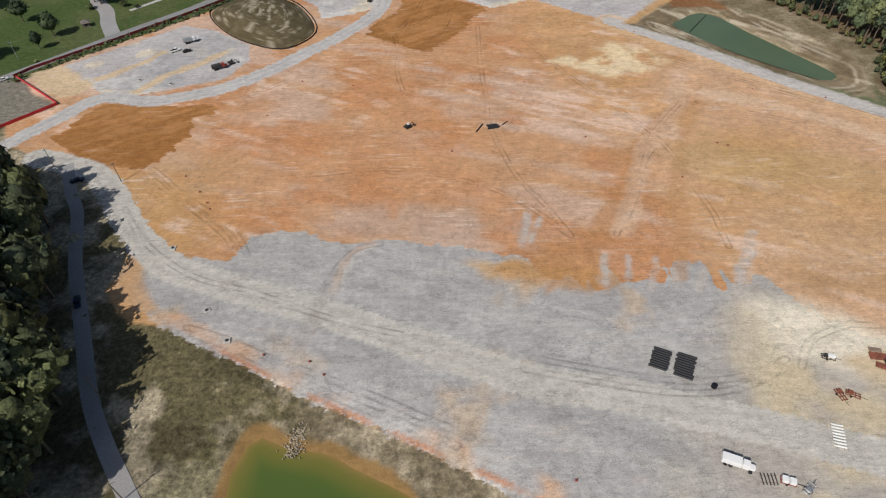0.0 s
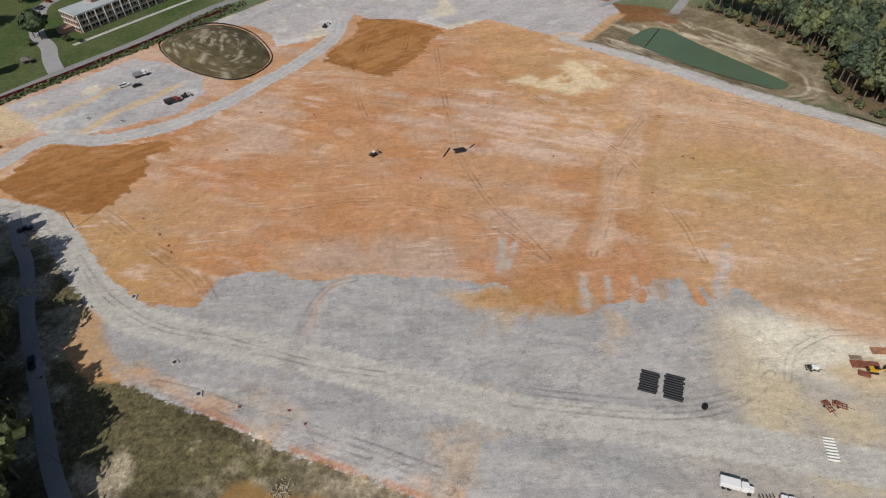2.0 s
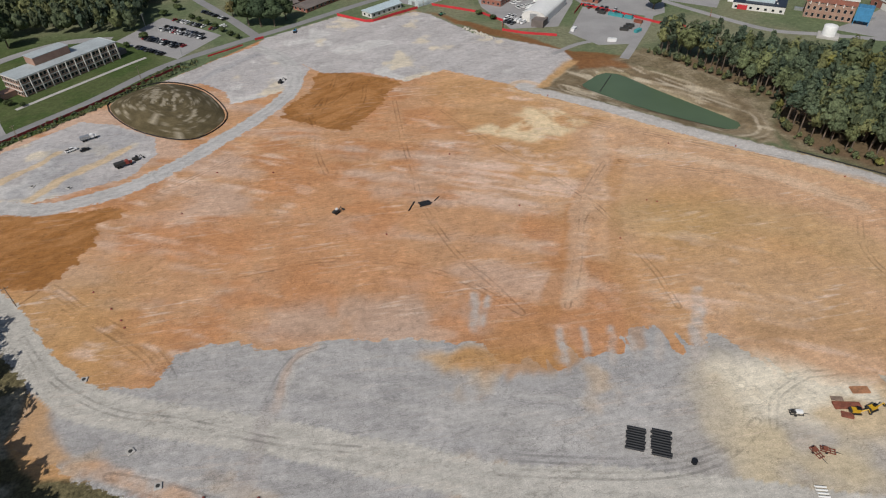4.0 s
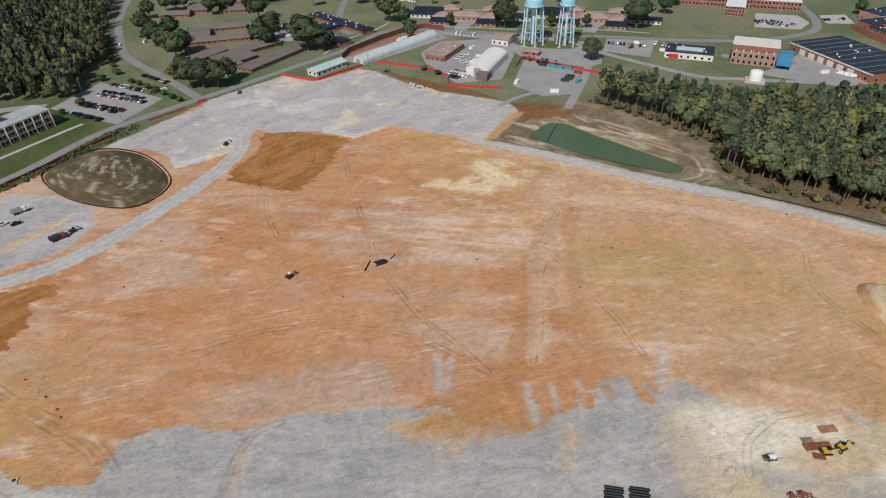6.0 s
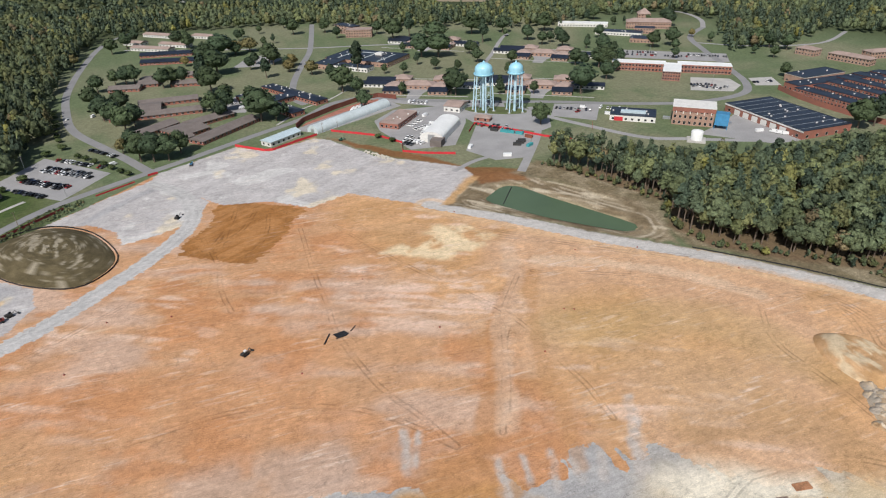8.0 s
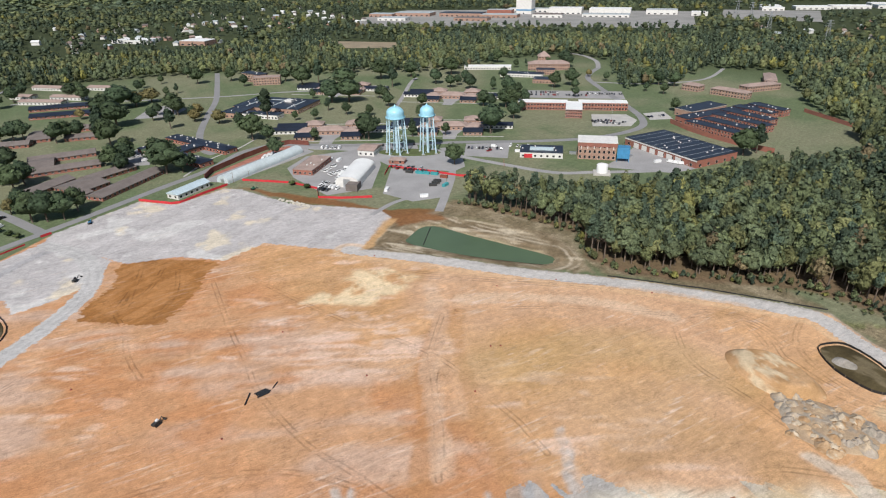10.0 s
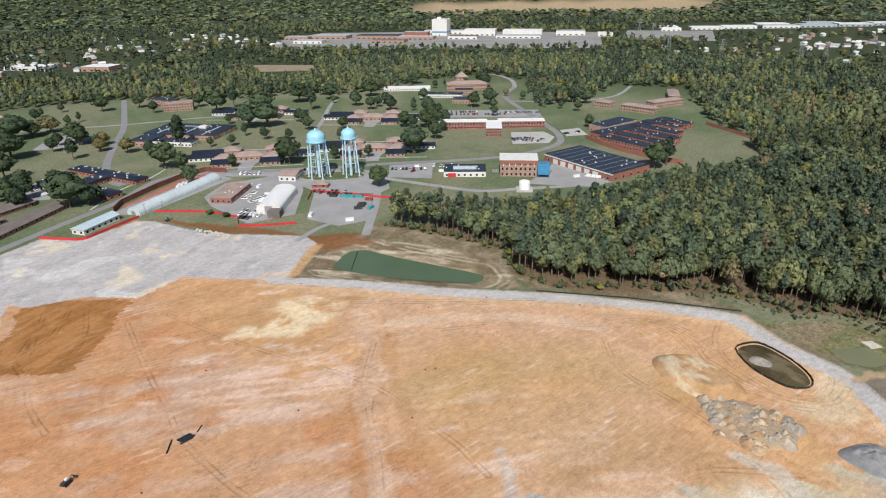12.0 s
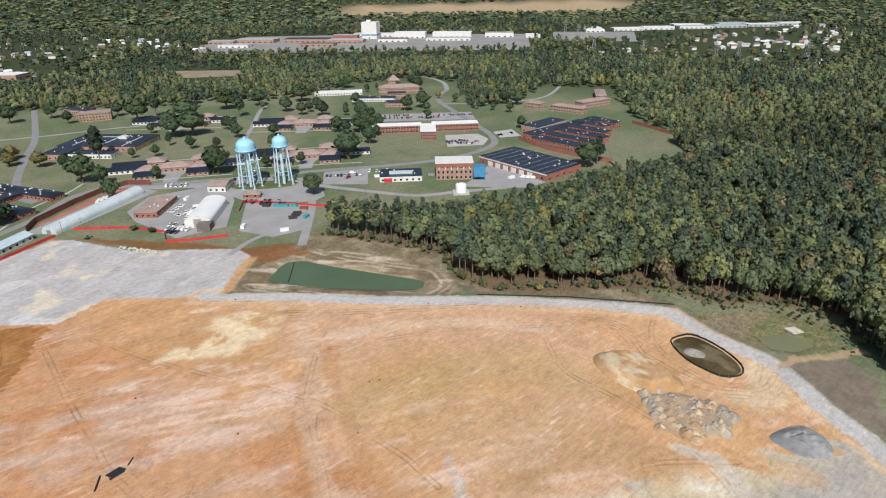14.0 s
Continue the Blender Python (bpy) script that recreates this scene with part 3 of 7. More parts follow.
lay((0.20, 0.09, 0.035), smooth(inside([(77, 486), (109, 446), (148, 394), (174, 384), (171, 366), (140, 372), (139, 400), (100, 436), (64, 498)], wx, wy), -2, 2) * (1 - site) * 0.9, 0.1)
lay((0.50, 0.31, 0.15), smooth(inside([(104, 352), (139, 386), (143, 382), (112, 352)], wx, wy), -1.5, 1.5) * 0.85)
lay((0.28, 0.23, 0.13), smooth(inside([(190, 388), (214, 330), (206, 318), (170, 382)], wx, wy), -4, 4) * 0.6, 0.4)
lay(blend((0.17, 0.13, 0.08), (0.27, 0.215, 0.145), smooth(fbm(X, Y, 9, 79, 5), 0.4, 0.62)), smooth(inside([(164, 380), (192, 392), (218, 345), (230, 305), (214, 278), (224, 248), (252, 222), (276, 196), (274, 172), (206, 252), (212, 300), (190, 350)], wx, wy), -3, 4) * (1 - site) * 0.85, 0.5)
lay(blend((0.155, 0.125, 0.095), (0.24, 0.195, 0.15), fbm(X, Y, 8, 83)), smooth(inside([(259, 112), (285, 95), (276, 82), (256, 76), (244, 62), (234, 50), (234, 64), (247, 88)], wx, wy), -1.5, 2) * (1 - site), 0.1)
lay((0.42, 0.30, 0.18), (1 - smooth(off_line([(258, 114), (276, 104), (296, 91)], wx, wy), 1.6, 3.0)) * 0.85, 0.0)
lay((0.20, 0.15, 0.10), smooth(inside([(262, 146), (272, 141), (285, 132), (278, 124), (268, 120), (264, 128)], wx, wy), -2, 2) * (1 - site) * 0.8, 0.2)
lay(blend((0.155, 0.155, 0.065), (0.235, 0.185, 0.115), smooth(fbm(X, Y, 11, 86, 5), 0.42, 0.60)), smooth(inside([(268, 168), (300, 140), (312, 108), (292, 98), (270, 110), (266, 146)], wx, wy), -4, 4) * (1 - site) * 0.85, 0.8)
# the fenced rough plot by the western gate
lay((0.20, 0.185, 0.15), smooth(inside([(-215, 260), (-197, 278), (-229, 308), (-260, 300), (-250, 265)], wx, wy), -1, 1), 0.5)
lay((0.58, 0.44, 0.28), smooth(inside([(-228, 312), (-213, 322), (-196, 308), (-184, 294), (-194, 284), (-200, 284)], wx, wy), -1, 2) * 0.9, 0.0)
# forest floor under the eastern wood
lay((0.155, 0.10, 0.06), smooth(inside([(192, 387), (216, 338), (229, 302), (212, 276), (216, 246), (248, 220), (282, 190), (292, 160), (314, 130), (330, 100), (420, 60), (420, 250), (300, 320), (240, 345)], wx, wy), -3, 3) * 0.85, 0.3)

# relief: basin, ponds, dam toe
Z = np.zeros(X.shape)
Z -= (3.6 * smooth(slope_d, -22, 1) + 1.6 * smooth(slope_d, 0.5, 7)) * bank
Z += far_rise(X, Y)
Z -= 1.6 * smooth(inside(POND, X, Y), -6, 2.0) + 0.9 * smooth(ring, 0, 10) * (1 - site)
Z -= 1.1 * smooth(inside(SMALL_POND, X, Y), -5, 1.0)
Z += (0.35 * (fbm(X, Y, 18, 91) - 0.5) + 0.2 * (fbm(X, Y, 5, 92) - 0.5) * turf) * smooth(370 - Y, 0, 60) * near
rows_n, cols_n = X.shape
idx = np.arange(rows_n * cols_n).reshape(rows_n, cols_n)
quads = np.stack([idx[:-1, :-1], idx[:-1, 1:], idx[1:, 1:], idx[1:, :-1]], -1).reshape(-1, 4)
ground_mesh = mesh_arrays("ground", np.stack([X, Y, Z], -1).reshape(-1, 3), quads, EARTH, np.clip(C, 0, 1).reshape(-1, 3), True)
layer = ground_mesh.attributes.new("turf", "FLOAT", "POINT")
layer.data.foreach_set("value", turf.ravel().astype(np.float32))
for layer_name, values in (("reach", D + 20.0), ("rut", rut), ("graded", site)):
    layer = ground_mesh.attributes.new(layer_name, "FLOAT", "POINT")
    layer.data.foreach_set("value", values.ravel().astype(np.float32))
layer = ground_mesh.color_attributes.new("cover", "FLOAT_COLOR", "POINT")
layer.data.foreach_set("color", np.concatenate([np.clip(B, 0, 1), np.ones(X.shape + (1,))], -1).astype(np.float32).ravel())
ground = tagged(new("ground", ground_mesh), "graded orange clay and grey gravel site among lawns and woods", "ground", kind="structure")


# ---- water ----
def flat_sheet(name, outline, z, mat, label, category, grow=0.0):
    line = rounded(outline, 5, True)
    cx, cy = np.mean([p[0] for p in line]), np.mean([p[1] for p in line])
    bm = bmesh.new()
    vs = []
    for x, y in line:
        d = math.hypot(x - cx, y - cy)
        k = (d + grow) / d
        vs.append(bm.verts.new((cx + (x - cx) * k, cy + (y - cy) * k, z)))
    bmesh.ops.triangulate(bm, faces=[bm.faces.new(vs)])
    bmesh.ops.recalc_face_normals(bm, faces=bm.faces)
    if bm.faces[:][0].normal.z < 0:
        bmesh.ops.reverse_faces(bm, faces=bm.faces)
    me = bpy.data.meshes.new(name)
    bm.to_mesh(me)
    bm.free()
    me.materials.append(mat)
    return tagged(new(name, me), label, category, kind="structure")


flat_sheet("water_pond", POND, -1.75, WATER_GREEN, "still green water of the retention pond", "water", 0.4)
ax, ay = np.meshgrid(np.arange(-74, 42, 1.5), np.arange(24, 106, 1.5))
a_d = inside(BASIN, ax + 3 * (fbm(ax, ay, 9, 97) - 0.5), ay)
depth = blend((0.30, 0.175, 0.062), (0.150, 0.145, 0.034), smooth(a_d, 0.5, 4.5))
depth = blend(depth, (0.075, 0.115, 0.026), smooth(a_d, 4, 11))
k = np.arange(ax.size).reshape(ax.shape)
tagged(new("water_basin", mesh_arrays("water_basin", np.stack([ax, ay, np.full(ax.shape, -3.9)], -1).reshape(-1, 3), np.stack([k[:-1, :-1], k[:-1, 1:], k[1:, 1:], k[1:, :-1]], -1).reshape(-1, 4), WATER_BASIN, depth.reshape(-1, 3), True)),
       "green algae water with brown shallows in the basin", "water", kind="structure")
flat_sheet("water_small", SMALL_POND, -0.75, WATER_MURKY, "murky green water of a small pond", "water", 1.0)


# ---- roads ----
def strip(name, points, width, mat, label, z=0.06, steps=6, category="road"):
    line = rounded(points, steps)
    vs, fs = [], []
    for i, (x, y) in enumerate(line):
        (ax, ay), (bx, by) = line[max(i - 1, 0)], line[min(i + 1, len(line) - 1)]
        dx, dy = bx - ax, by - ay
        s = math.hypot(dx, dy) or 1
        nx, ny = -dy / s, dx / s
        for k, dz in ((-0.5, -0.3), (-0.5, 0), (0.5, 0), (0.5, -0.3)):
            vs.append((x + nx * width * k, y + ny * width * k, z + dz))
        if i:
            b = 4 * i
            for k in range(3):
                fs.append((b - 4 + k, b + k, b + k + 1, b - 3 + k))
    me = mesh_from(name, vs, fs, mat)
    ob = tagged(new(name, me), label, category, kind="structure")
    if me.polygons[1].normal.z < 0:
        me.flip_normals()
    return ob


def slab(name, outline, mat, label, z=0.05, category="car park"):
    n = len(outline)
    vs = [(x, y, z) for x, y in outline] + [(x, y, -0.3) for x, y in outline]
    area = sum(outline[i - 1][0] * outline[i][1] - outline[i][0] * outline[i - 1][1] for i in range(n))
    order = list(range(n)) if area > 0 else list(range(n - 1, -1, -1))
    fs = [tuple(order)] + [(order[i - 1], order[i - 1] + n, order[i] + n, order[i]) for i in range(n)]
    return tagged(new(name, mesh_from(name, vs, fs, mat)), label, category, kind="structure")


strip("road_county", [(-320, 245), (-262, 283), (-236, 310), (-188, 362), (-158, 393), (-123, 438), (-75, 472), (-41, 494), (8, 528), (50, 556), (84, 592), (112, 602)], 7.0, ASPHALT, "two-lane grey asphalt road along the site", 0.10)
strip("road_lane", [(-168, 228), (-158, 208), (-149, 193), (-138, 165), (-121, 131), (-110, 109), (-100, 94), (-85, 75), (-70, 55)], 5.0, PALE_ASPHALT, "narrow pale lane beside the wood", 0.08)
strip("road_west", [(-65, 478), (-84, 515), (-100, 544), (-130, 601), (-144, 658), (-156, 745), (-158, 880), (-150, 1010), (-120, 1100)], 7.0, ASPHALT, "grey asphalt road climbing past the wards", 0.14)
strip("road_campus", [(112, 602), (128, 594), (178, 560), (225, 535), (271, 514), (330, 481), (384, 461), (440, 464), (472, 492), (500, 545), (540, 630), (579, 701), (640, 748)], 7.5, ASPHALT, "grey asphalt campus road", 0.12)
strip("road_north", [(62, 600), (56, 622), (62, 680), (84, 765), (104, 835), (122, 930), (141, 1040)], 7.0, ASPHALT, "grey asphalt road to the northern lawn", 0.13)
strip("road_terrace", [(-120, 955), (-11, 905), (107, 858), (190, 838), (262, 808)], 5.0, PALE_ASPHALT, "pale service road across the lawn", 0.09)
strip("road_yard", [(236, 512), (242, 489), (262, 447), (288, 402), (315, 386), (352, 366), (385, 352)], 6.0, PALE_ASPHALT, "pale service road by the boiler house", 0.11)
strip("road_drive", [(172, 378), (190, 402), (217, 440), (238, 480), (246, 508)], 6.0, PALE_ASPHALT, "pale gravel drive past the pond", 0.10)
strip("path_drive", [(130, 396), (150, 408), (166, 412)], 4.0, PALE_ASPHALT, "pale gravel access track", 0.09, category="path")
strip("path_diagonal", [(30, 549), (58, 588), (84, 606), (108, 634)], 2.0, CONCRETE, "concrete footpath across the lawn", 0.10, category="path")
strip("road_ward", [(262, 560), (262, 647), (310, 730), (359, 808), (378, 830)], 5.0, PALE_ASPHALT, "pale lane between the cottages", 0.08)
strip("road_hill", [(640, 748), (680, 800), (700, 860), (690, 900)], 7.0, PALE_ASPHALT, "pale road up the hill", 0.10)
strip("road_back", [(560, 668), (610, 620), (690, 600), (780, 640)], 5.0, PALE_ASPHALT, "pale road along the wood", 0.07)
slab("car_park_1", [(-166, 494), (-141, 540), (-91, 488), (-116, 449), (-140, 470)], PALE_ASPHALT, "grey asphalt staff car park")
slab("car_park_2", [(40, 530), (60, 513), (142, 560), (132, 592)], PALE_ASPHALT, "grey yard beside the long greenhouse tunnel")
slab("car_park_3", [(108, 526), (132, 550), (168, 545), (188, 520), (178, 492), (150, 444), (116, 448), (106, 500)], PALE_ASPHALT, "grey asphalt works yard", 0.055)
slab("car_park_4", [(153, 430), (182, 480), (216, 446), (188, 400), (165, 404)], PALE_ASPHALT, "grey storage yard behind red fence", 0.06)
slab("car_park_5", [(250, 478), (278, 452), (306, 490), (270, 508)], PALE_ASPHALT, "grey asphalt car park by the road", 0.05)
slab("car_park_6", [(330, 392), (366, 352), (392, 350), (398, 372), (392, 420), (352, 400)], PALE_ASPHALT, "grey concrete yard of the warehouse", 0.05)
slab("car_park_7", [(408, 494), (440, 474), (462, 488), (470, 512), (440, 533)], CONCRETE, "pale concrete car park before the clinic", 0.05)
slab("car_park_8", [(428, 642), (522, 568), (548, 602), (452, 676)], PALE_ASPHALT, "grey asphalt car park behind the clinic", 0.05)
slab("car_park_9", [(474, 482), (496, 472), (512, 500), (488, 506)], CONCRETE, "pale concrete parking bay by the road", 0.05)
slab("car_park_10", [(112, 604), (178, 566), (232, 536), (224, 512), (196, 522), (180, 514), (168, 547), (144, 566)], PALE_ASPHALT, "wide grey asphalt forecourt", 0.045)
slab("car_park_11", [(196, 522), (224, 512), (250, 482), (236, 452), (222, 446), (184, 482), (180, 514)], PALE_ASPHALT, "grey car park below the water towers", 0.04)


# ---- trees ----
def ico():
    g = (1 + 5 ** 0.5) / 2
    v = np.array([(-1, g, 0), (1, g, 0), (-1, -g, 0), (1, -g, 0), (0, -1, g), (0, 1, g), (0, -1, -g), (0, 1, -g), (g, 0, -1), (g, 0, 1), (-g, 0, -1), (-g, 0, 1)], float)
    f = np.array([int(c, 12) for c in "0b5051017" "07a0ab159" "5b4ba2a76" "718394342" "326368389" "49524b62a" "867981"]).reshape(-1, 3)
    return v / np.linalg.norm(v[0]), f


ICO_V, ICO_F = ico()
rng = np.random.default_rng(7)


def crown_template(kind, tufts, size, seed, cores=9, full=0.72):
    """Corners and triangles of a crown 1 high and about 0.9 wide, standing on 0: ragged leaf tufts over lumpy cores."""
    r = np.random.default_rng(seed)
    vs, fs, base = [], [], 0
    if kind == "pine":
        lumps = [(0.12 * r.normal(), 0.12 * r.normal(), 0.25 + 0.15 * r.random(), 0.26, 0.22), (0.07 * r.normal(), 0.07 * r.normal(), 0.55, 0.24, 0.24), (0.0, 0.0, 0.8, 0.15, 0.2)]
    else:
        lumps = [(0.17 * math.cos(a), 0.17 * math.sin(a), 0.36 + 0.16 * r.random(), 0.27 + 0.06 * r.random(), 0.25) for a in r.random() * 6 + np.arange(4) * 1.57] + [(0.05 * r.normal(), 0.05 * r.normal(), 0.68, 0.29, 0.28), (0, 0, 0.45, 0.36, 0.36)]
    for x, y, z, w, h in lumps[::-1][:cores]:
        jig = ICO_V * (full + 0.2 * r.random((12, 1)))
        vs.append(jig * (w, w, h) + (x, y, z))
        fs.append(ICO_F + base)
        base += 12
    for i in range(tufts):
        x, y, z, w, h = lumps[r.integers(len(lumps))]
        n = r.normal(size=3)
        n[2] = abs(n[2]) * 0.9 + 0.1 if r.random() < 0.75 else n[2]
        n /= np.linalg.norm(n)
        c = np.array((x, y, z)) + n * (w, w, h) * (0.82 + 0.3 * r.random())
        a = np.cross(n + 0.5 * r.normal(size=3), r.normal(size=3))
        a /= np.linalg.norm(a)
        b = np.cross(n + 0.4 * r.normal(size=3), a)
        s = size * (0.6 + 0.8 * r.random())
        vs.append(np.array([c - a * s, c + b * s * 0.8, c + a * s, c - b * s * 0.8 + n * s * 0.3]))
        fs.append(np.array([(0, 1, 2), (0, 2, 3)]) + base)
        base += 4
    return np.concatenate(vs), np.concatenate(fs)


def trunk_template(kind):
    """A tapered trunk with four limbs, 1 high."""
    vs, fs = [], []

    def limb(p, q, r0, r1, sides=5):
        b = len(vs)
        p, q = np.array(p, float), np.array(q, float)
        d = (q - p) / np.linalg.norm(q - p)
        u = np.cross(d, (0.3, 0.9, 0.1))
        u /= np.linalg.norm(u)
        w = np.cross(d, u)
        for c, rad in ((p, r0), (q, r1)):
            for k in range(sides):
                t = 2 * math.pi * k / sides
                vs.append(c + rad * (u * math.cos(t) + w * math.sin(t)))
        for k in range(sides):
            j = (k + 1) % sides
            fs.append((b + k, b + j, b + sides + j))
            fs.append((b + k, b + sides + j, b + sides + k))

    limb((0, 0, -0.03), (0.01, 0, 0.45), 0.020, 0.014)
    limb((0.01, 0, 0.45), (0, 0.01, 0.9), 0.014, 0.005)
    for k, z in enumerate((0.42, 0.5, 0.58, 0.66)):
        a = k * 2.2
        limb((0, 0, z), (0.17 * math.cos(a), 0.17 * math.sin(a), z + 0.12), 0.008, 0.003, 3)
    return np.array(vs), np.array(fs)


HUES = {"pine": [(0.052, 0.073, 0.048), (0.060, 0.081, 0.051), (0.064, 0.083, 0.049)],
        "leaf": [(0.086, 0.104, 0.050), (0.105, 0.119, 0.052), (0.074, 0.093, 0.050), (0.117, 0.123, 0.053), (0.081, 0.099, 0.052)],
        "weed": [(0.13, 0.115, 0.055), (0.20, 0.17, 0.10), (0.10, 0.10, 0.04), (0.26, 0.22, 0.15)],
        "gold": [(0.15, 0.145, 0.042), (0.130, 0.118, 0.056), (0.140, 0.140, 0.050), (0.125, 0.100, 0.055)]}


def wood(name, places, label, tufts, size, low=15, high=23, trunks=True, pines=0.5, gold=0.06, broad=1.0, seed=1, hues="", cores=9):
    """Many trees as one object: places is an array of x, y."""
    r = np.random.default_rng(seed)
    kinds = {k: [crown_template(k, tufts, size, seed * 10 + i, cores) for i in range(4)] for k in ("pine", "leaf")}
    tv, tf = trunk_template("pine")
    V, F, T, TV, TF, base, tbase = [], [], [], [], [], 0, 0
    rise = far_rise(places[:, 0], places[:, 1])
    patch = fbm(places[:, 0], places[:, 1], 120, seed + 5)
    for (x, y), q, up in zip(places, patch, rise):
        kind = "pine" if r.random() < np.clip(pines + 2.2 * (q - 0.5), 0, 1) else "leaf"
        cv, cf = kinds[kind][r.integers(4)]
        h = low + (high - low) * r.random()
        share = 0.62 if kind == "pine" else 0.8
        share = share if trunks else 0.95
        w = h * (0.42 if kind == "pine" else 0.52) * (0.8 + 0.45 * r.random()) * broad
        a = r.random() * 6.28
        c, s = math.cos(a), math.sin(a)
        p = cv * (w, w, h * share)
        p = np.stack([p[:, 0] * c - p[:, 1] * s + x, p[:, 0] * s + p[:, 1] * c + y, p[:, 2] + h * (1 - share) + up], -1)
        V.append(p)
        F.append(cf + base)
        base += len(p)
        hue = HUES["gold"] if (kind == "leaf" and r.random() < gold) else HUES[kind]
        hue = HUES[hues] if hues else hue
        col = np.array(hue[r.integers(len(hue))]) * (0.75 + 0.6 * r.random())
        T.append(np.broadcast_to(col, p.shape))
        if trunks:
            p = tv * (h, h, h * 0.95) + (x, y, 0)
            TV.append(p)
            TF.append(tf + tbase)
            tbase += len(p)
    thing = tagged(new(name), label, "trees", kind="stuff")
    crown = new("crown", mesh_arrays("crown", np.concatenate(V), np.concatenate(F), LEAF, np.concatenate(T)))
    crown.parent = thing
    tagged(crown, kind="stuff")
    if trunks:
        t_ob = new("trunk", mesh_arrays("trunk", np.concatenate(TV), np.concatenate(TF), BARK))
        t_ob.parent = thing
        tagged(t_ob, kind="stuff")
    return thing


def scatter(x0, x1, y0, y1, step, seed, keep):
    """Places on a jittered grid for which keep(x, y) holds."""
    r = np.random.default_rng(seed)
    a, b = np.meshgrid(np.arange(x0, x1, step), np.arange(y0, y1, step))
    a, b = a.ravel() + (r.random(a.size) - 0.5) * step * 0.9, b.ravel() + (r.random(a.size) - 0.5) * step * 0.9
    m = keep(a, b)
    return np.stack([a[m], b[m]], -1)


EAST_WOOD = [(192, 387), (217, 340), (230, 302), (214, 276), (220, 249), (250, 224), (286, 194), (296, 163), (317, 134), (318, 108), (300, 88), (286, 70), (300, 20), (520, -60), (760, 60), (760, 260), (640, 330), (585, 345), (549, 300), (495, 284),
             (385, 310), (359, 306), (284, 327), (246, 348), (206, 394)]
WEST_WOOD = [(-175, 212), (-156, 190), (-146, 165), (-129, 131), (-118, 109), (-112, 88), (-110, 60), (-110, 30), (-230, 30), (-250, 180), (-200, 212)]
NORTH_WOOD = [(-175, 510), (-152, 506), (-152, 552), (-140, 600), (-158, 660), (-168, 774), (-168, 921), (-160, 1060), (-420, 1100), (-480, 700), (-300, 540)]
places = scatter(180, 560, -40, 400, 6.8, 3, lambda x, y: inside(EAST_WOOD, x, y) > 0)
d_edge = inside(EAST_WOOD, places[:, 0], places[:, 1])
wood("pine_wood", places, "dense mixed wood of tall pines and broadleaf trees", 120, 0.075, 15, 25, True, 0.5, 0.05, 1.22, seed=11, cores=4)
places = scatter(560, 780, -60, 400, 9.0, 4, lambda x, y: inside(EAST_WOOD, x, y) > 0)
wood("far_pine_wood", places, "dense mixed wood beyond the pines", 60, 0.10, 15, 22, False, 0.45, 0.05, 1.2, seed=12, cores=4)
places = scatter(-260, -100, 30, 220, 6.5, 5, lambda x, y: inside(WEST_WOOD, x, y) > 0)
wood("roadside_wood", places, "dark dense wood beside the lane", 170, 0.066, 24, 33, True, 0.45, 0.05, 1.2, seed=13)
places = scatter(-480, -130, 500, 1100, 9.0, 6, lambda x, y: inside(NORTH_WOOD, x, y) > 0)
wood("hillside_wood", places, "dense green wood beside the campus", 36, 0.11, 14, 22, False, 0.35, 0.05, 1.2, seed=14, cores=4)

CAMPUS = [(-160, 1060), (25, 1057), (125, 1045), (218, 960), (286, 926), (353, 924), (393, 862), (473, 846), (560, 900), (699, 870), (690, 780), (580, 650), (560, 604), (640, 600), (760, 648), (830, 575), (700, 480), (600, 360), (585, 345), (400, 200),
          (0, 0), (-480, 300), (-420, 700)]
CLEARINGS = [[(410, 1305), (517, 1200), (435, 1020), (362, 1070)], [(540, 1530), (640, 1740), (860, 1900), (1150, 1640), (1480, 1280), (1140, 990), (950, 1170), (790, 1310)],
             [(1570, 2500), (2050, 3150), (3100, 2400), (3300, 2050), (2620, 1690), (2080, 2170)], [(1330, 1110), (1560, 1280), (1720, 1080), (1450, 900)],
             [(1500, 1110), (1900, 1300), (2350, 860), (1950, 680)], [(1320, 700), (1650, 850), (1820, 640), (1500, 530)], [(30, 1330), (160, 1440), (240, 1390), (120, 1270)]]
SUBURBS = ((1150, 1750, 430, 920), (1500, 2200, 560, 820), (250, 640, 1600, 2200), (-140, 260, 1400, 1950))


def open_land(x, y):
    m = inside(CAMPUS, x, y) > 0
    for c in CLEARINGS:
        m |= inside(c, x, y) > 0
    return m


def thinned(x, y):
    """Streets of houses leave fewer trees."""
    m = np.zeros(x.shape, bool)
    for x0, x1, y0, y1 in SUBURBS:
        m |= (x > x0) & (x < x1) & (y > y0) & (y < y1)
    return m & (value_noise(x / 7.0, y / 7.0, 77) < 0.55)


def in_view(x, y):
    a = np.degrees(np.arctan2(x, y - 40))
    return (a > -40) & (a < 84)


def band(near_d, far_d):
    return lambda x, y: (np.hypot(x, y - 40) > near_d) & (np.hypot(x, y - 40) <= far_d) & in_view(x, y) & ~open_land(x, y) & ~thinned(x, y) & ~(inside(EAST_WOOD, x, y) > -6) & ~(inside(NORTH_WOOD, x, y) > -6)


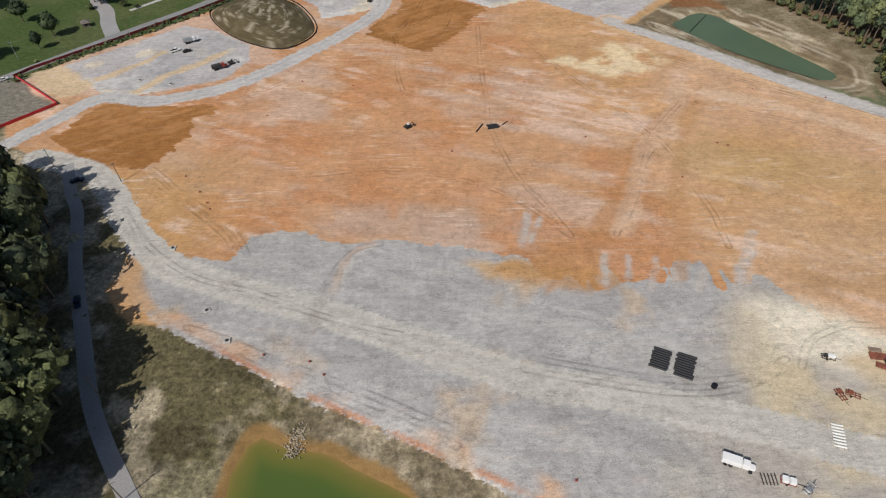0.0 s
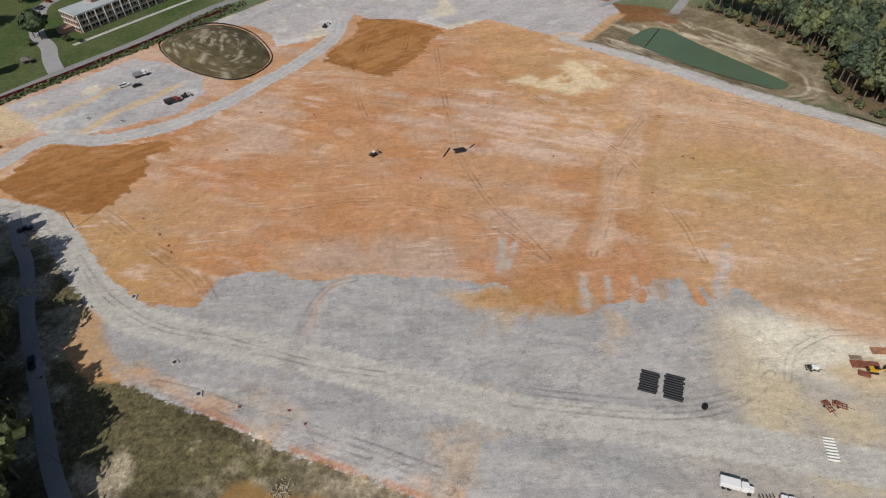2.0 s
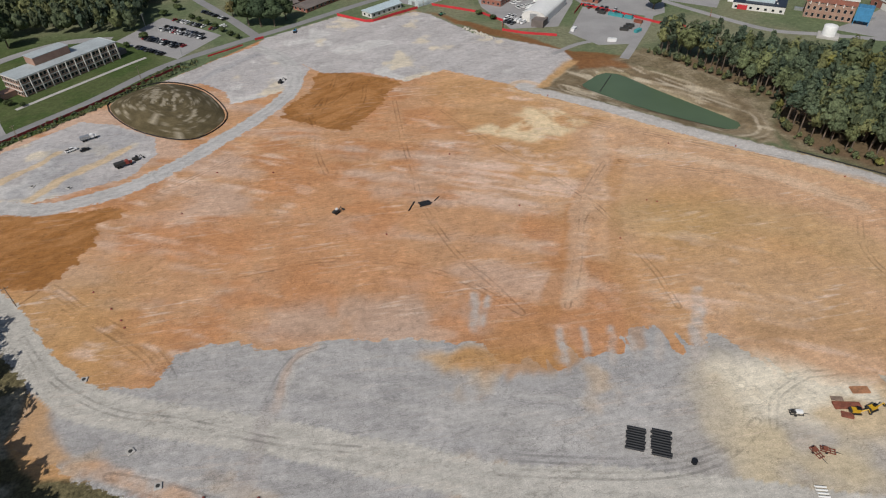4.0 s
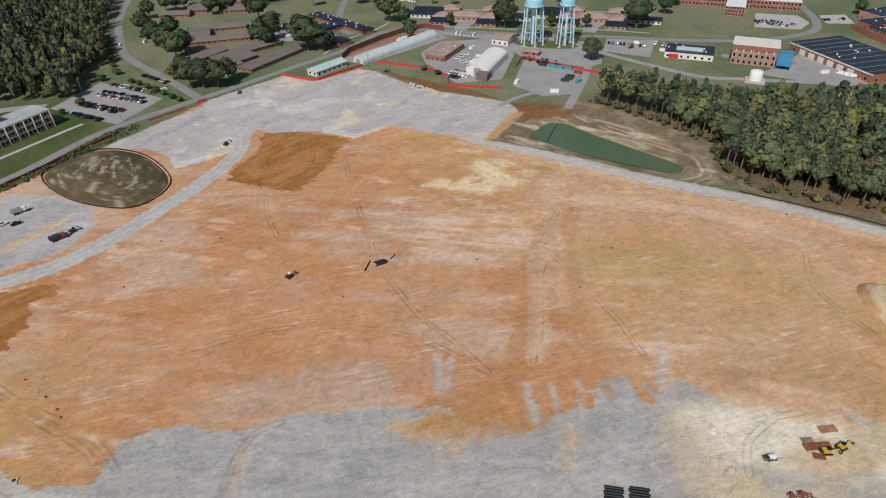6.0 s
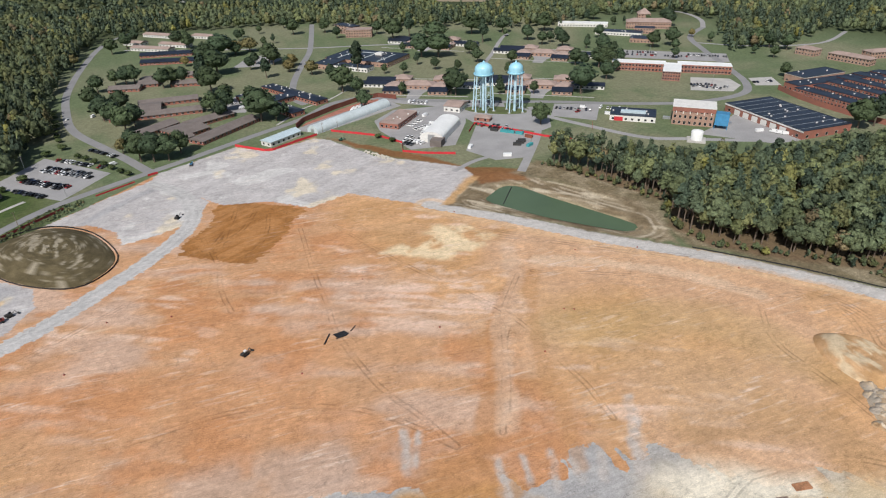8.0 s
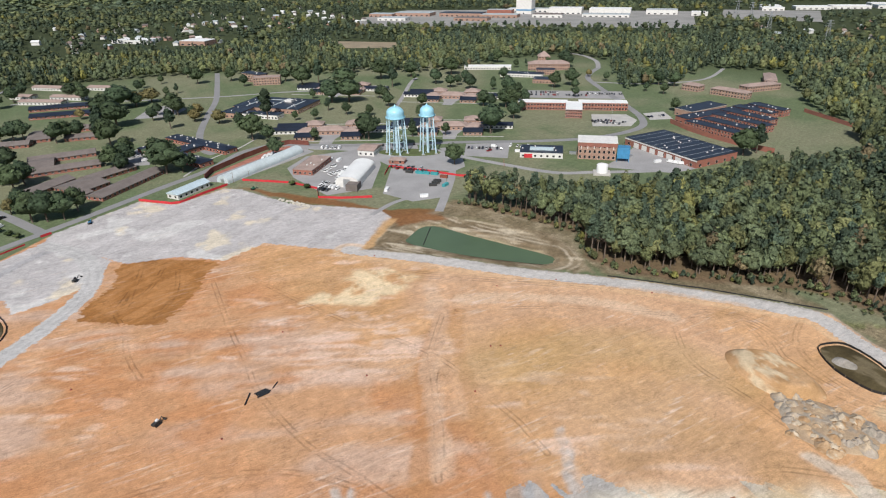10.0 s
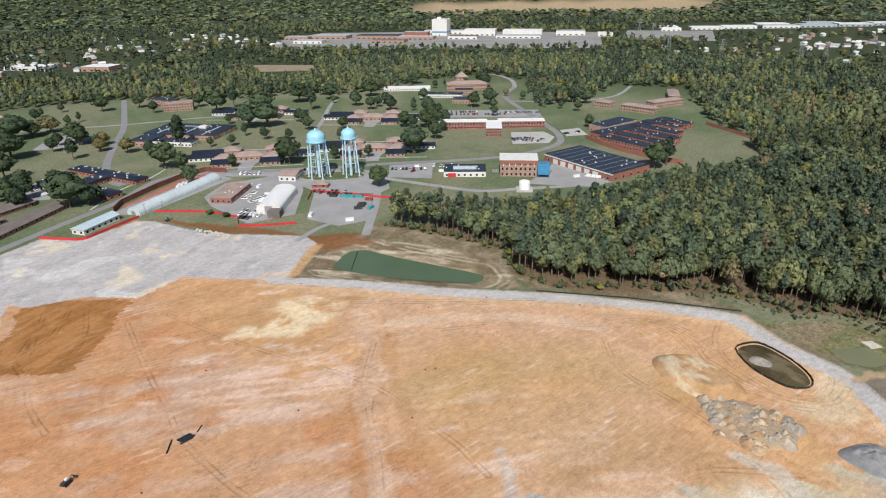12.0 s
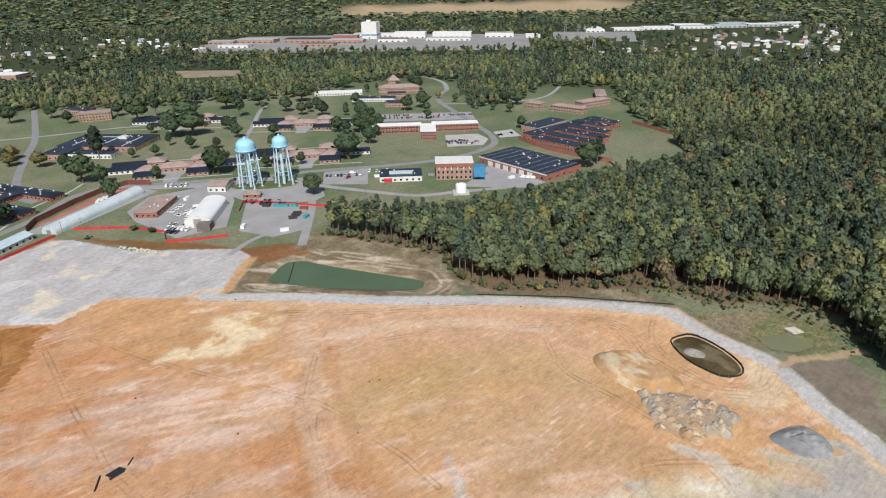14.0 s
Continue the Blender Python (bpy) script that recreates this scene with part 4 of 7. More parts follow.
places = scatter(-700, 1300, -100, 1300, 12.5, 8, band(480, 1300))
wood("middle_woods", places, "rolling mixed woods behind the campus", 18, 0.13, 13, 21, False, 0.4, 0.07, 1.4, seed=15, cores=3)
places = scatter(-1500, 2500, -200, 2500, 26, 9, band(1300, 2500))
wood("far_woods", places, "hazy woods in the distance", 8, 0.18, 13, 20, False, 0.45, 0.08, 2.5, seed=16, cores=2)
places = scatter(-3000, 4900, -300, 4900, 54, 10, band(2500, 4850))
wood("horizon_woods", places, "blue-green woods on the horizon", 4, 0.3, 13, 22, False, 0.5, 0.03, 5.0, seed=17, cores=1)


# ---- building materials ----
BRICK = surface("red_brick", (0.34, 0.13, 0.09), 0.85, 0.22, 0.35, 5.0, 0.2, second=(0.27, 0.115, 0.085))
TAN_BRICK = surface("pale_brick", (0.40, 0.255, 0.19), 0.85, 0.2, 0.35, 5.0, 0.2, second=(0.33, 0.20, 0.15))
WHITE_WALL = surface("white_render", (0.72, 0.70, 0.66), 0.7, 0.12, 0.8, 5.0)
BLUE_GREY_ROOF = surface("grey_membrane_roof", (0.42, 0.46, 0.47), 0.6, 0.14, 1.2, 9.0)
DARK_ROOF = surface("dark_panel_roof", (0.020, 0.026, 0.042), 0.42, 0.3, 1.2, 9.0, 0.05)
BROWN_ROOF = surface("brown_shingle_roof", (0.37, 0.275, 0.235), 0.9, 0.2, 0.5, 6.0)
GREY_BROWN_ROOF = surface("grey_brown_shingle_roof", (0.185, 0.155, 0.14), 0.9, 0.2, 0.5, 6.0)
WHITE_ROOF = surface("white_sheet_roof", (0.80, 0.80, 0.78), 0.5, 0.08, 1.2, 10.0)
BLUE_ROOF = surface("pale_blue_metal_roof", (0.50, 0.60, 0.64), 0.45, 0.12, 1.0, 8.0)
TUNNEL = surface("tunnel_sheeting", (0.56, 0.62, 0.63), 0.5, 0.12, 1.5, 9.0)
GLASS = surface("dark_window_glass", (0.018, 0.022, 0.03), 0.15, 0.2, 0.8, 4.0, 0.0)
CREAM = surface("cream_trim", (0.60, 0.55, 0.47), 0.7, 0.12, 0.6, 4.0)
TOWER_BLUE = surface("sky_blue_tank_paint", (0.33, 0.62, 0.74), 0.4, 0.08, 1.0, 6.0, 0.03)
LEG_BLUE = surface("pale_blue_steel_paint", (0.50, 0.68, 0.76), 0.45, 0.08, 1.0, 6.0, 0.03)
STEEL_BLUE = surface("strong_blue_paint", (0.07, 0.27, 0.48), 0.45, 0.15, 0.8, 4.0)
RED_NET = surface("red_debris_netting", (0.60, 0.035, 0.045), 0.8, 0.2, 0.5, 4.0)
SILT = surface("black_silt_fabric", (0.022, 0.021, 0.02), 0.8, 0.3, 0.5, 3.0)
WOOD_POST = surface("weathered_timber", (0.26, 0.20, 0.15), 0.85, 0.25, 0.2, 1.5)
BROWN_WALL = surface("rusty_brown_screen", (0.19, 0.062, 0.042), 0.85, 0.25, 0.5, 4.0)
METAL = surface("galvanised_steel", (0.50, 0.51, 0.52), 0.4, 0.1, 0.4, 2.0, 0.05, 0.6)


def part(name, me, parent, label="", m=None):
    ob = new(name, me)
    ob.parent = parent
    if m is not None:
        ob.matrix_basis = m
    if label:
        tagged(ob, label)
    return ob


def box_mesh(name, sx, sy, sz, mat, bevel=0.0, z0=0.0, taper=1.0, top_shift=0.0):
    """A box on z0, optionally narrower at the top and with softened edges."""
    bm = bmesh.new()
    bmesh.ops.create_cube(bm, size=1.0)
    for v in bm.verts:
        k = taper if v.co.z > 0 else 1.0
        v.co = Vector((v.co.x * sx * k + (top_shift if v.co.z > 0 else 0), v.co.y * sy * (k + 1) / 2, (v.co.z + 0.5) * sz + z0))
    if bevel:
        bmesh.ops.bevel(bm, geom=bm.edges[:], offset=bevel, segments=1, affect="EDGES")
    me = bpy.data.meshes.new(name)
    bm.to_mesh(me)
    bm.free()
    me.materials.append(mat)
    return me


def tube_mesh(name, p, q, r0, r1, mat, sides=10, caps=True):
    bm = bmesh.new()
    p, q = Vector(p), Vector(q)
    turn = (q - p).to_track_quat("Z", "Y").to_matrix().to_4x4()
    bmesh.ops.create_cone(bm, cap_ends=caps, segments=sides, radius1=r0, radius2=r1, depth=(q - p).length,
                          matrix=Matrix.Translation((p + q) / 2) @ turn)
    me = bpy.data.meshes.new(name)
    bm.to_mesh(me)
    bm.free()
    me.materials.append(mat)
    return me


def lathe_mesh(name, profile, mat, sides=32):
    """A turned form from (radius, height) pairs, bottom to top."""
    vs, fs = [], []
    for r, z in profile:
        for k in range(sides):
            a = 2 * math.pi * k / sides
            vs.append((r * math.cos(a), r * math.sin(a), z))
    for i in range(len(profile) - 1):
        for k in range(sides):
            j = (k + 1) % sides
            fs.append((i * sides + k, i * sides + j, (i + 1) * sides + j, (i + 1) * sides + k))
    me = mesh_from(name, vs, fs, mat)
    me.polygons.foreach_set("use_smooth", [True] * len(me.polygons))
    return me


WINDOWS = {}


def window_mesh(w, h, trim):
    """A window with a raised frame, sill and recessed dark pane, facing -y."""
    key = (round(w, 2), round(h, 2), trim.name)
    if key not in WINDOWS:
        bm = bmesh.new()
        bmesh.ops.create_cube(bm, size=1.0, matrix=Matrix.Translation((0, 0, h / 2)) @ Matrix.Diagonal((w + 0.24, 0.16, h + 0.24, 1)))
        front = min(bm.faces, key=lambda f: f.calc_center_median().y)
        for f in bm.faces:
            f.material_index = 1
        bmesh.ops.inset_region(bm, faces=[front], thickness=0.12)
        bmesh.ops.translate(bm, verts=front.verts[:], vec=(0, 0.06, 0))
        front.material_index = 0
        me = bpy.data.meshes.new("window")
        bm.to_mesh(me)
        bm.free()
        me.materials.append(GLASS)
        me.materials.append(trim)
        WINDOWS[key] = me
    return WINDOWS[key]


def roof_mesh(kind, L, W, h, rise, mat, over=0.5):
    l, w = L / 2 + over, W / 2 + over
    if kind == "flat":
        bm = bmesh.new()
        bmesh.ops.create_cube(bm, size=1.0, matrix=Matrix.Translation((0, 0, h + 0.2)) @ Matrix.Diagonal((2 * l, 2 * w, 0.4, 1)))
        top = max(bm.faces, key=lambda f: f.calc_center_median().z)
        bmesh.ops.inset_region(bm, faces=[top], thickness=0.45)
        bmesh.ops.translate(bm, verts=top.verts[:], vec=(0, 0, -0.25))
        me = bpy.data.meshes.new("roof")
        bm.to_mesh(me)
        bm.free()
        me.materials.append(mat)
        return me
    k = w if kind == "hip" else 0.0
    r = max(l - k, 0.5)
    vs = [(-l, -w, h), (l, -w, h), (l, w, h), (-l, w, h), (-r, 0, h + rise), (r, 0, h + rise), (-l, -w, h - 0.3), (l, -w, h - 0.3), (l, w, h - 0.3), (-l, w, h - 0.3)]
    fs = [(0, 1, 5, 4), (2, 3, 4, 5), (1, 2, 5), (3, 0, 4), (0, 6, 7, 1), (1, 7, 8, 2), (2, 8, 9, 3), (3, 9, 6, 0), (6, 9, 8, 7)]
    return mesh_from("roof", vs, fs, mat)


def building(name, label, x, y, L, W, ang, h, storeys=1, wall=BRICK, roof=DARK_ROOF, kind="flat", rise=2.5, trim=CREAM, bay=4.5, wide=1.7, tall=1.5, vents=0, z=0.0, band=None, skip=(), category="building", group=""):
    """A building on a rectangle: walls, roof, and a window in each bay of each storey."""
    thing = tagged(new(name), label, category, group)
    thing.matrix_basis = pose(x, y, z, 0, 0, ang)
    part("wall", box_mesh("wall", L, W, h + 0.4, wall, 0.0, -0.4), thing)
    part("roof", roof_mesh(kind, L, W, h, rise, roof, 0.6 if kind != "flat" else 0.15), thing)
    FOOTPRINTS.append((x, y, math.hypot(L, W) / 2))
    floor_h = h / storeys
    me = window_mesh(wide, min(tall, floor_h - 1.0), trim)
    for side, (length, depth) in enumerate(((L, W), (W, L), (L, W), (W, L))):
        if side in skip or side == 2 and depth > 9:
            continue
        n = max(1, int(length / bay))
        for s in range(storeys):
            for i in range(n):
                u = (i + 0.5) / n * length - length / 2
                part("window", me, thing, "", pose(0, 0, 0, 0, 0, 90 * side) @ pose(u, -depth / 2, s * floor_h + 1.0))
    if band:
        for s in range(1, storeys + 1):
            part("ledge", box_mesh("ledge", L + 0.5, W + 0.5, 0.5, band, 0.0, s * floor_h - 0.45), thing)
    for i in range(vents):
        a = random.uniform(-0.45, 0.45) * L
        b = random.uniform(-0.4, 0.4) * W
        zz = h + (0.2 if kind == "flat" else rise * (1 - abs(b) * 2 / W))
        part("roof_vent", VENT, thing, "", pose(a, b, zz))
    return thing


FOOTPRINTS = []
VENT = box_mesh("roof_vent", 1.1, 1.1, 0.9, WHITE_WALL, 0.12)

# ---- the three-storey office by the county road ----
office = building("office_block", "three-storey brick office with pale ledges and grey flat roof", -184, 441, 68, 18, 49, 11, 3, TAN_BRICK, BLUE_GREY_ROOF, bay=2.6, wide=1.7, tall=1.9, band=WHITE_WALL)
pent = part("penthouse", box_mesh("penthouse", 24, 10, 4.6, TAN_BRICK, 0.0, 11.2), office, "brick rooftop penthouse", pose(-4, 6, 0))
part("penthouse_roof", box_mesh("penthouse_roof", 24.6, 10.6, 0.4, BLUE_GREY_ROOF, 0.05, 15.8), pent)
for i in range(12):
    part("pillar", box_mesh("pillar", 0.5, 0.8, 10.6, WHITE_WALL, 0.04), office, "", pose(-33 + 6 * i, -9.5, 0))
part("entrance_canopy", box_mesh("entrance_canopy", 10, 7, 3.4, TAN_BRICK, 0.1), office, "", pose(-37, 2, 0))
part("side_canopy", box_mesh("side_canopy", 8, 6, 3.2, GREY_BROWN_ROOF, 0.1), office, "", pose(38, -2, 0))
strip("path_office", [(-199, 392), (-176, 417), (-148, 447), (-138, 457)], 3.0, CONCRETE, "concrete footpath before the office", 0.12, category="path")
strip("drive_office", [(-196, 356), (-206, 374), (-214, 392), (-228, 412), (-238, 440), (-240, 470), (-205, 500), (-170, 500)], 9.0, PALE_ASPHALT, "pale asphalt drive round the office", 0.07)
building("gazebo", "small grey-roofed timber gazebo on the lawn", -218, 371, 4, 4, 30, 2.6, 1, WOOD_POST, GREY_BROWN_ROOF, "hip", 1.5, bay=4, category="gazebo")

# ---- sheds along the yard edge ----
def vault(name, label, x, y, L, W, ang, h, side, mat, end_mat, category="shed", ribs=14):
    """A shed with a rounded roof on low side walls."""
    thing = tagged(new(name), label, category)
    thing.matrix_basis = pose(x, y, 0, 0, 0, ang)
    arc = [(math.cos(math.pi * k / 14) * W / 2, side + math.sin(math.pi * k / 14) * (h - side)) for k in range(15)]
    vs, fs = [], []
    for px in (-L / 2, L / 2):
        for ry, rz in [(W / 2, -0.3)] + arc + [(-W / 2, -0.3)]:
            vs.append((px, ry, rz))
    n = 17
    for k in range(n - 1):
        fs.append((k, k + 1, n + k + 1, n + k))
    me = mesh_from("shell", vs, fs, mat)
    if me.polygons[8].normal.z < 0:
        me.flip_normals()
    part("shell", me, thing)
    for sx in (-1, 1):
        end = [(sx * (L / 2 - 0.05), ry, rz) for ry, rz in [(W / 2, -0.3)] + arc + [(-W / 2, -0.3)]]
        part("end_wall", mesh_from("end_wall", end, [tuple(range(n)) if sx > 0 else tuple(range(n))[::-1]], end_mat), thing)
        part("door", box_mesh("door", 0.15, W * 0.3, side + 2.0, METAL, 0.03), thing, "", pose(sx * (L / 2 + 0.02), 0, 0))
    for k in range(ribs):
        px = -L / 2 + (k + 0.5) * L / ribs
        rv, rf = [], []
        for dx in (-0.12, 0.12):
            for ry, rz in arc:
                rv.append((px + dx, ry * 1.008, rz + 0.06))
        for j in range(14):
            rf.append((j, j + 1, 15 + j + 1, 15 + j))
        part("rib", mesh_from("rib", rv, rf, mat), thing)
    return thing


vault("tunnel_shed", "long pale translucent polytunnel shed beside the yard", 92, 542, 90, 12, 34, 6.0, 1.2, TUNNEL, TUNNEL, ribs=22)
hall = vault("white_hall", "large white round-roofed hall in the works yard", 149, 474, 46, 18, 52, 8.5, 4.5, WHITE_ROOF, WHITE_WALL, ribs=12)
part("lean_to", box_mesh("lean_to", 10, 9, 5, GREY_BROWN_ROOF, 0.1), hall, "dark lean-to shed", pose(-26, -6, 0))
building("site_hut", "white hut with a pale blue metal roof behind red netting", 29, 509, 31, 11, 36, 4.0, 1, WHITE_WALL, BLUE_ROOF, "gable", 2.2, bay=5, category="hut")
building("yard_office", "low red-brick office with a flat pale roof", 127, 516, 17, 38, -42, 4.2, 1, BRICK, BROWN_ROOF, "flat", bay=4, vents=4)
building("store_hut", "small cream store with a brown roof", 184, 530, 15, 20, -44, 5, 1, WHITE_WALL, BROWN_ROOF, "gable", 2, bay=5, category="hut")
building("guard_hut", "small brown-roofed brick gatehouse", 193, 491, 13, 8, -40, 3.2, 1, BRICK, BROWN_ROOF, "hip", 1.6, category="hut")


# ---- water towers ----
def water_tower(name, label, x, y, rim, radius, top, legs, spread):
    thing = tagged(new(name), label, "water tower", "water towers")
    thing.matrix_basis = pose(x, y, 0)
    r, hh = radius, top - rim
    bowl = [(r * math.sin(a), rim - r * 0.32 * math.cos(a)) for a in np.linspace(0.15, 1.5, 8)]
    dome = [(r * math.cos(a), rim + hh * 0.42 + hh * 0.58 * math.sin(a)) for a in np.linspace(0, 1.5, 9)]
    part("tank", lathe_mesh("tank", [(0.9, rim - r * 0.34)] + bowl + [(r, rim)] + dome + [(0.01, top)], TOWER_BLUE), thing, "sky-blue domed steel tank")
    part("balcony", lathe_mesh("balcony", [(r, rim - 0.5), (r + 1.0, rim - 0.5), (r + 1.0, rim + 0.7), (r + 0.9, rim + 0.7), (r + 0.9, rim - 0.3), (r, rim - 0.3)], TOWER_BLUE), thing)
    part("finial", lathe_mesh("finial", [(0.9, top - 0.3), (0.9, top + 0.8), (0.3, top + 1.5), (0.02, top + 1.6)], TOWER_BLUE, 12), thing)
    part("riser", tube_mesh("riser", (0, 0, -0.3), (0, 0, rim - r * 0.3), 1.15, 1.15, LEG_BLUE, 14), thing)
    feet = []
    for k in range(legs):
        a = 2 * math.pi * (k + 0.35) / legs
        c, s = math.cos(a), math.sin(a)
        feet.append((c, s))
        part("leg", tube_mesh("leg", (c * (r + spread), s * (r + spread), -0.3), (c * (r - 0.1), s * (r - 0.1), rim + 0.5), 0.55, 0.5, LEG_BLUE, 8), thing)
        part("footing", box_mesh("footing", 2.2, 2.2, 0.9, CONCRETE, 0.08, -0.3), thing, "", pose(c * (r + spread), s * (r + spread), 0))
    for level in (0.36, 0.7):
        for k in range(legs):
            (c0, s0), (c1, s1) = feet[k], feet[(k + 1) % legs]
            z = rim * level
            rr = r + spread * (1 - level)
            part("strut", tube_mesh("strut", (c0 * rr, s0 * rr, z), (c1 * rr, s1 * rr, z), 0.22, 0.22, LEG_BLUE, 6), thing)
    for k in range(legs):
        (c0, s0), (c1, s1) = feet[k], feet[(k + 1) % legs]
        for l0, l1 in ((0.0, 0.36), (0.36, 0.7), (0.7, 0.98)):
            ra, rb = r + spread * (1 - l0), r + spread * (1 - l1)
            part("brace", tube_mesh("brace", (c0 * ra, s0 * ra, rim * l0), (c1 * rb, s1 * rb, rim * l1), 0.09, 0.09, LEG_BLUE, 5), thing)
    return thing


water_tower("water_tower", "tall sky-blue steel water tower on six legs", 204, 516, 31.8, 7.6, 41.2, 6, 1.9)
water_tower("water_tower", "sky-blue steel water tower on four splayed legs", 228, 503, 33.2, 6.1, 41.6, 4, 2.2)
grass_oval = slab("lawn_towers", [(196 + 30 * math.cos(a) * 0.8 + 18 + 0 * a, 512 + 13 * math.sin(a) - 16 * math.cos(a) * 0.8 + 0) for a in np.linspace(0, 6.1, 18)], surface("mown_turf", (0.11, 0.135, 0.045), 0.95, 0.3, 1.5, 9.0), "mown grass island under the water towers", 0.13, "lawn")

# ---- boiler house, warehouse and shops ----
boiler = building("boiler_house", "tall weathered red-brick boiler house with pale patches", 345, 417, 31, 20, -41, 14, 3, TAN_BRICK, BLUE_GREY_ROOF, bay=3.6, wide=1.6, tall=2.2)
part("cornice", box_mesh("cornice", 32, 21, 3.4, BRICK, 0.0, 11.0), boiler)
part("coping", box_mesh("coping", 32.6, 21.6, 0.5, WHITE_WALL, 0.0, 14.45), boiler)
for i in range(6):
    part("roof_post", box_mesh("roof_post", 0.6, 0.6, 2.2, WHITE_WALL, 0.0, 9.2), boiler, "", pose(-13 + 5.2 * i, -10.6, 0))
filt = tagged(new("blue_filter_house"), "blue corrugated steel filter house on legs", "tank")
filt.matrix_basis = pose(355, 396, 0, 0, 0, -45)
part("body", box_mesh("body", 10, 9, 9, STEEL_BLUE, 0.15, 3.0), filt)
for i in range(5):
    part("rib", box_mesh("rib", 0.25, 9.3, 9.0, STEEL_BLUE, 0.0, 3.0), filt, "", pose(-4.4 + 2.2 * i, 0, 0))
for sx in (-1, 1):
    part("hopper", tube_mesh("hopper", (sx * 2.4, 0, 3.2), (sx * 2.4, 0, 0.6), 2.2, 0.5, STEEL_BLUE, 4), filt)
    for sy in (-1, 1):
        part("leg", box_mesh("leg", 0.4, 0.4, 3.4, STEEL_BLUE, 0.0, -0.2), filt, "", pose(sx * 4.6, sy * 4.1, 0))
silo = tagged(new("storage_tank"), "white cylindrical storage tank in a concrete bund", "tank")
silo.matrix_basis = pose(318, 380, 0)
part("shell", lathe_mesh("shell", [(4.3, -0.2), (4.3, 7.4), (4.0, 7.7), (2.0, 8.4), (0.02, 8.7)], WHITE_ROOF, 24), silo)
part("bund", box_mesh("bund", 13, 11, 1.6, CONCRETE, 0.1, -0.2), silo, "concrete bund wall", pose(0, 0, 0, 0, 0, -40))
ware = building("warehouse", "wide red-brick warehouse with a dark panelled roof", 413, 390, 80, 47, -91, 6.5, 1, BRICK, DARK_ROOF, bay=9, wide=2.2, tall=2.0, vents=14)
for i in range(9):
    part("roof_seam", box_mesh("roof_seam", 0.22, 46.6, 0.12, BLUE_GREY_ROOF, 0.0, 6.62), ware, "", pose(-35 + 8.8 * i, 0, 0))
for i in range(6):
    part("loading_door", box_mesh("loading_door", 6.0, 0.25, 4.2, WHITE_WALL, 0.04, 0.1), ware, "white loading door", pose(-26 + 9.5 * i, -23.6, 0))
part("fascia", box_mesh("fascia", 80.8, 0.4, 1.0, WHITE_WALL, 0.0, 5.4), ware, "", pose(0, -23.75, 0))
shops = building("workshop", "long white workshop with dark roof and red doors", 309, 446, 36, 22, -38, 4.6, 1, WHITE_WALL, DARK_ROOF, bay=5, vents=5)
part("skylight", box_mesh("skylight", 20, 5, 1.8, BLUE_ROOF, 0.1, 4.7), shops, "pale raised skylight", pose(0, -2, 0))
part("red_door", box_mesh("red_door", 7, 0.3, 3.4, RED_NET, 0.03), shops, "red sliding door", pose(-11, -11.1, 0))

# ---- clinic ----
building("clinic_wing", "two-storey red-brick clinic wing with pale flat roof", 413, 583, 54, 15, -38, 8, 2, BRICK, WHITE_ROOF, bay=3.2, wide=2.0, tall=1.8)
building("clinic_wing", "two-storey red-brick clinic wing with white basement", 466, 545, 52, 15, -37, 8, 2, BRICK, WHITE_ROOF, bay=3.2, wide=2.0, tall=1.8)
building("clinic_entrance", "red-brick entrance block with arched openings and pale roof", 425, 544, 17, 38, -40, 9, 3, BRICK, WHITE_ROOF, bay=2.4, wide=1.4, tall=1.8)

# ---- enclosed hospital: brick bars under dark roofs ----
building("hospital_hall", "broad brick hall with a dark panelled roof", 539, 475, 54, 22, 2, 7, 1, TAN_BRICK, DARK_ROOF, bay=7, vents=3, band=CREAM)
for x, y, L in ((486, 414, 58), (507, 411, 62), (530, 418, 60), (552, 428, 56), (576, 438, 44), (598, 438, 40)):
    building("hospital_bar", "two-storey red-brick hospital bar with dark panelled roof", x, y, L, 13, -88, 6.5, 2, BRICK, DARK_ROOF, bay=3.4, wide=1.4, tall=1.5, vents=4, group="hospital bars")
building("hospital_spine", "brick spine building with dark panelled roof", 548, 452, 120, 16, -3, 6, 1, BRICK, DARK_ROOF, bay=5, vents=8)


def wall_line(name, label, points, h, t, mat, category="wall"):
    thing = tagged(new(name), label, category)
    for (ax, ay), (bx, by) in zip(points[:-1], points[1:]):
        L = math.hypot(bx - ax, by - ay)
        part("wall_panel", box_mesh("wall_panel", L, t, h + 0.3, mat, 0.0, -0.3), thing, "", pose((ax + bx) / 2, (ay + by) / 2, 0, 0, 0, math.degrees(math.atan2(by - ay, bx - ax))))
        part("wall_coping", box_mesh("wall_coping", L, t + 0.2, 0.15, mat, 0.0, h), thing, "", pose((ax + bx) / 2, (ay + by) / 2, 0, 0, 0, math.degrees(math.atan2(by - ay, bx - ax))))
    return thing


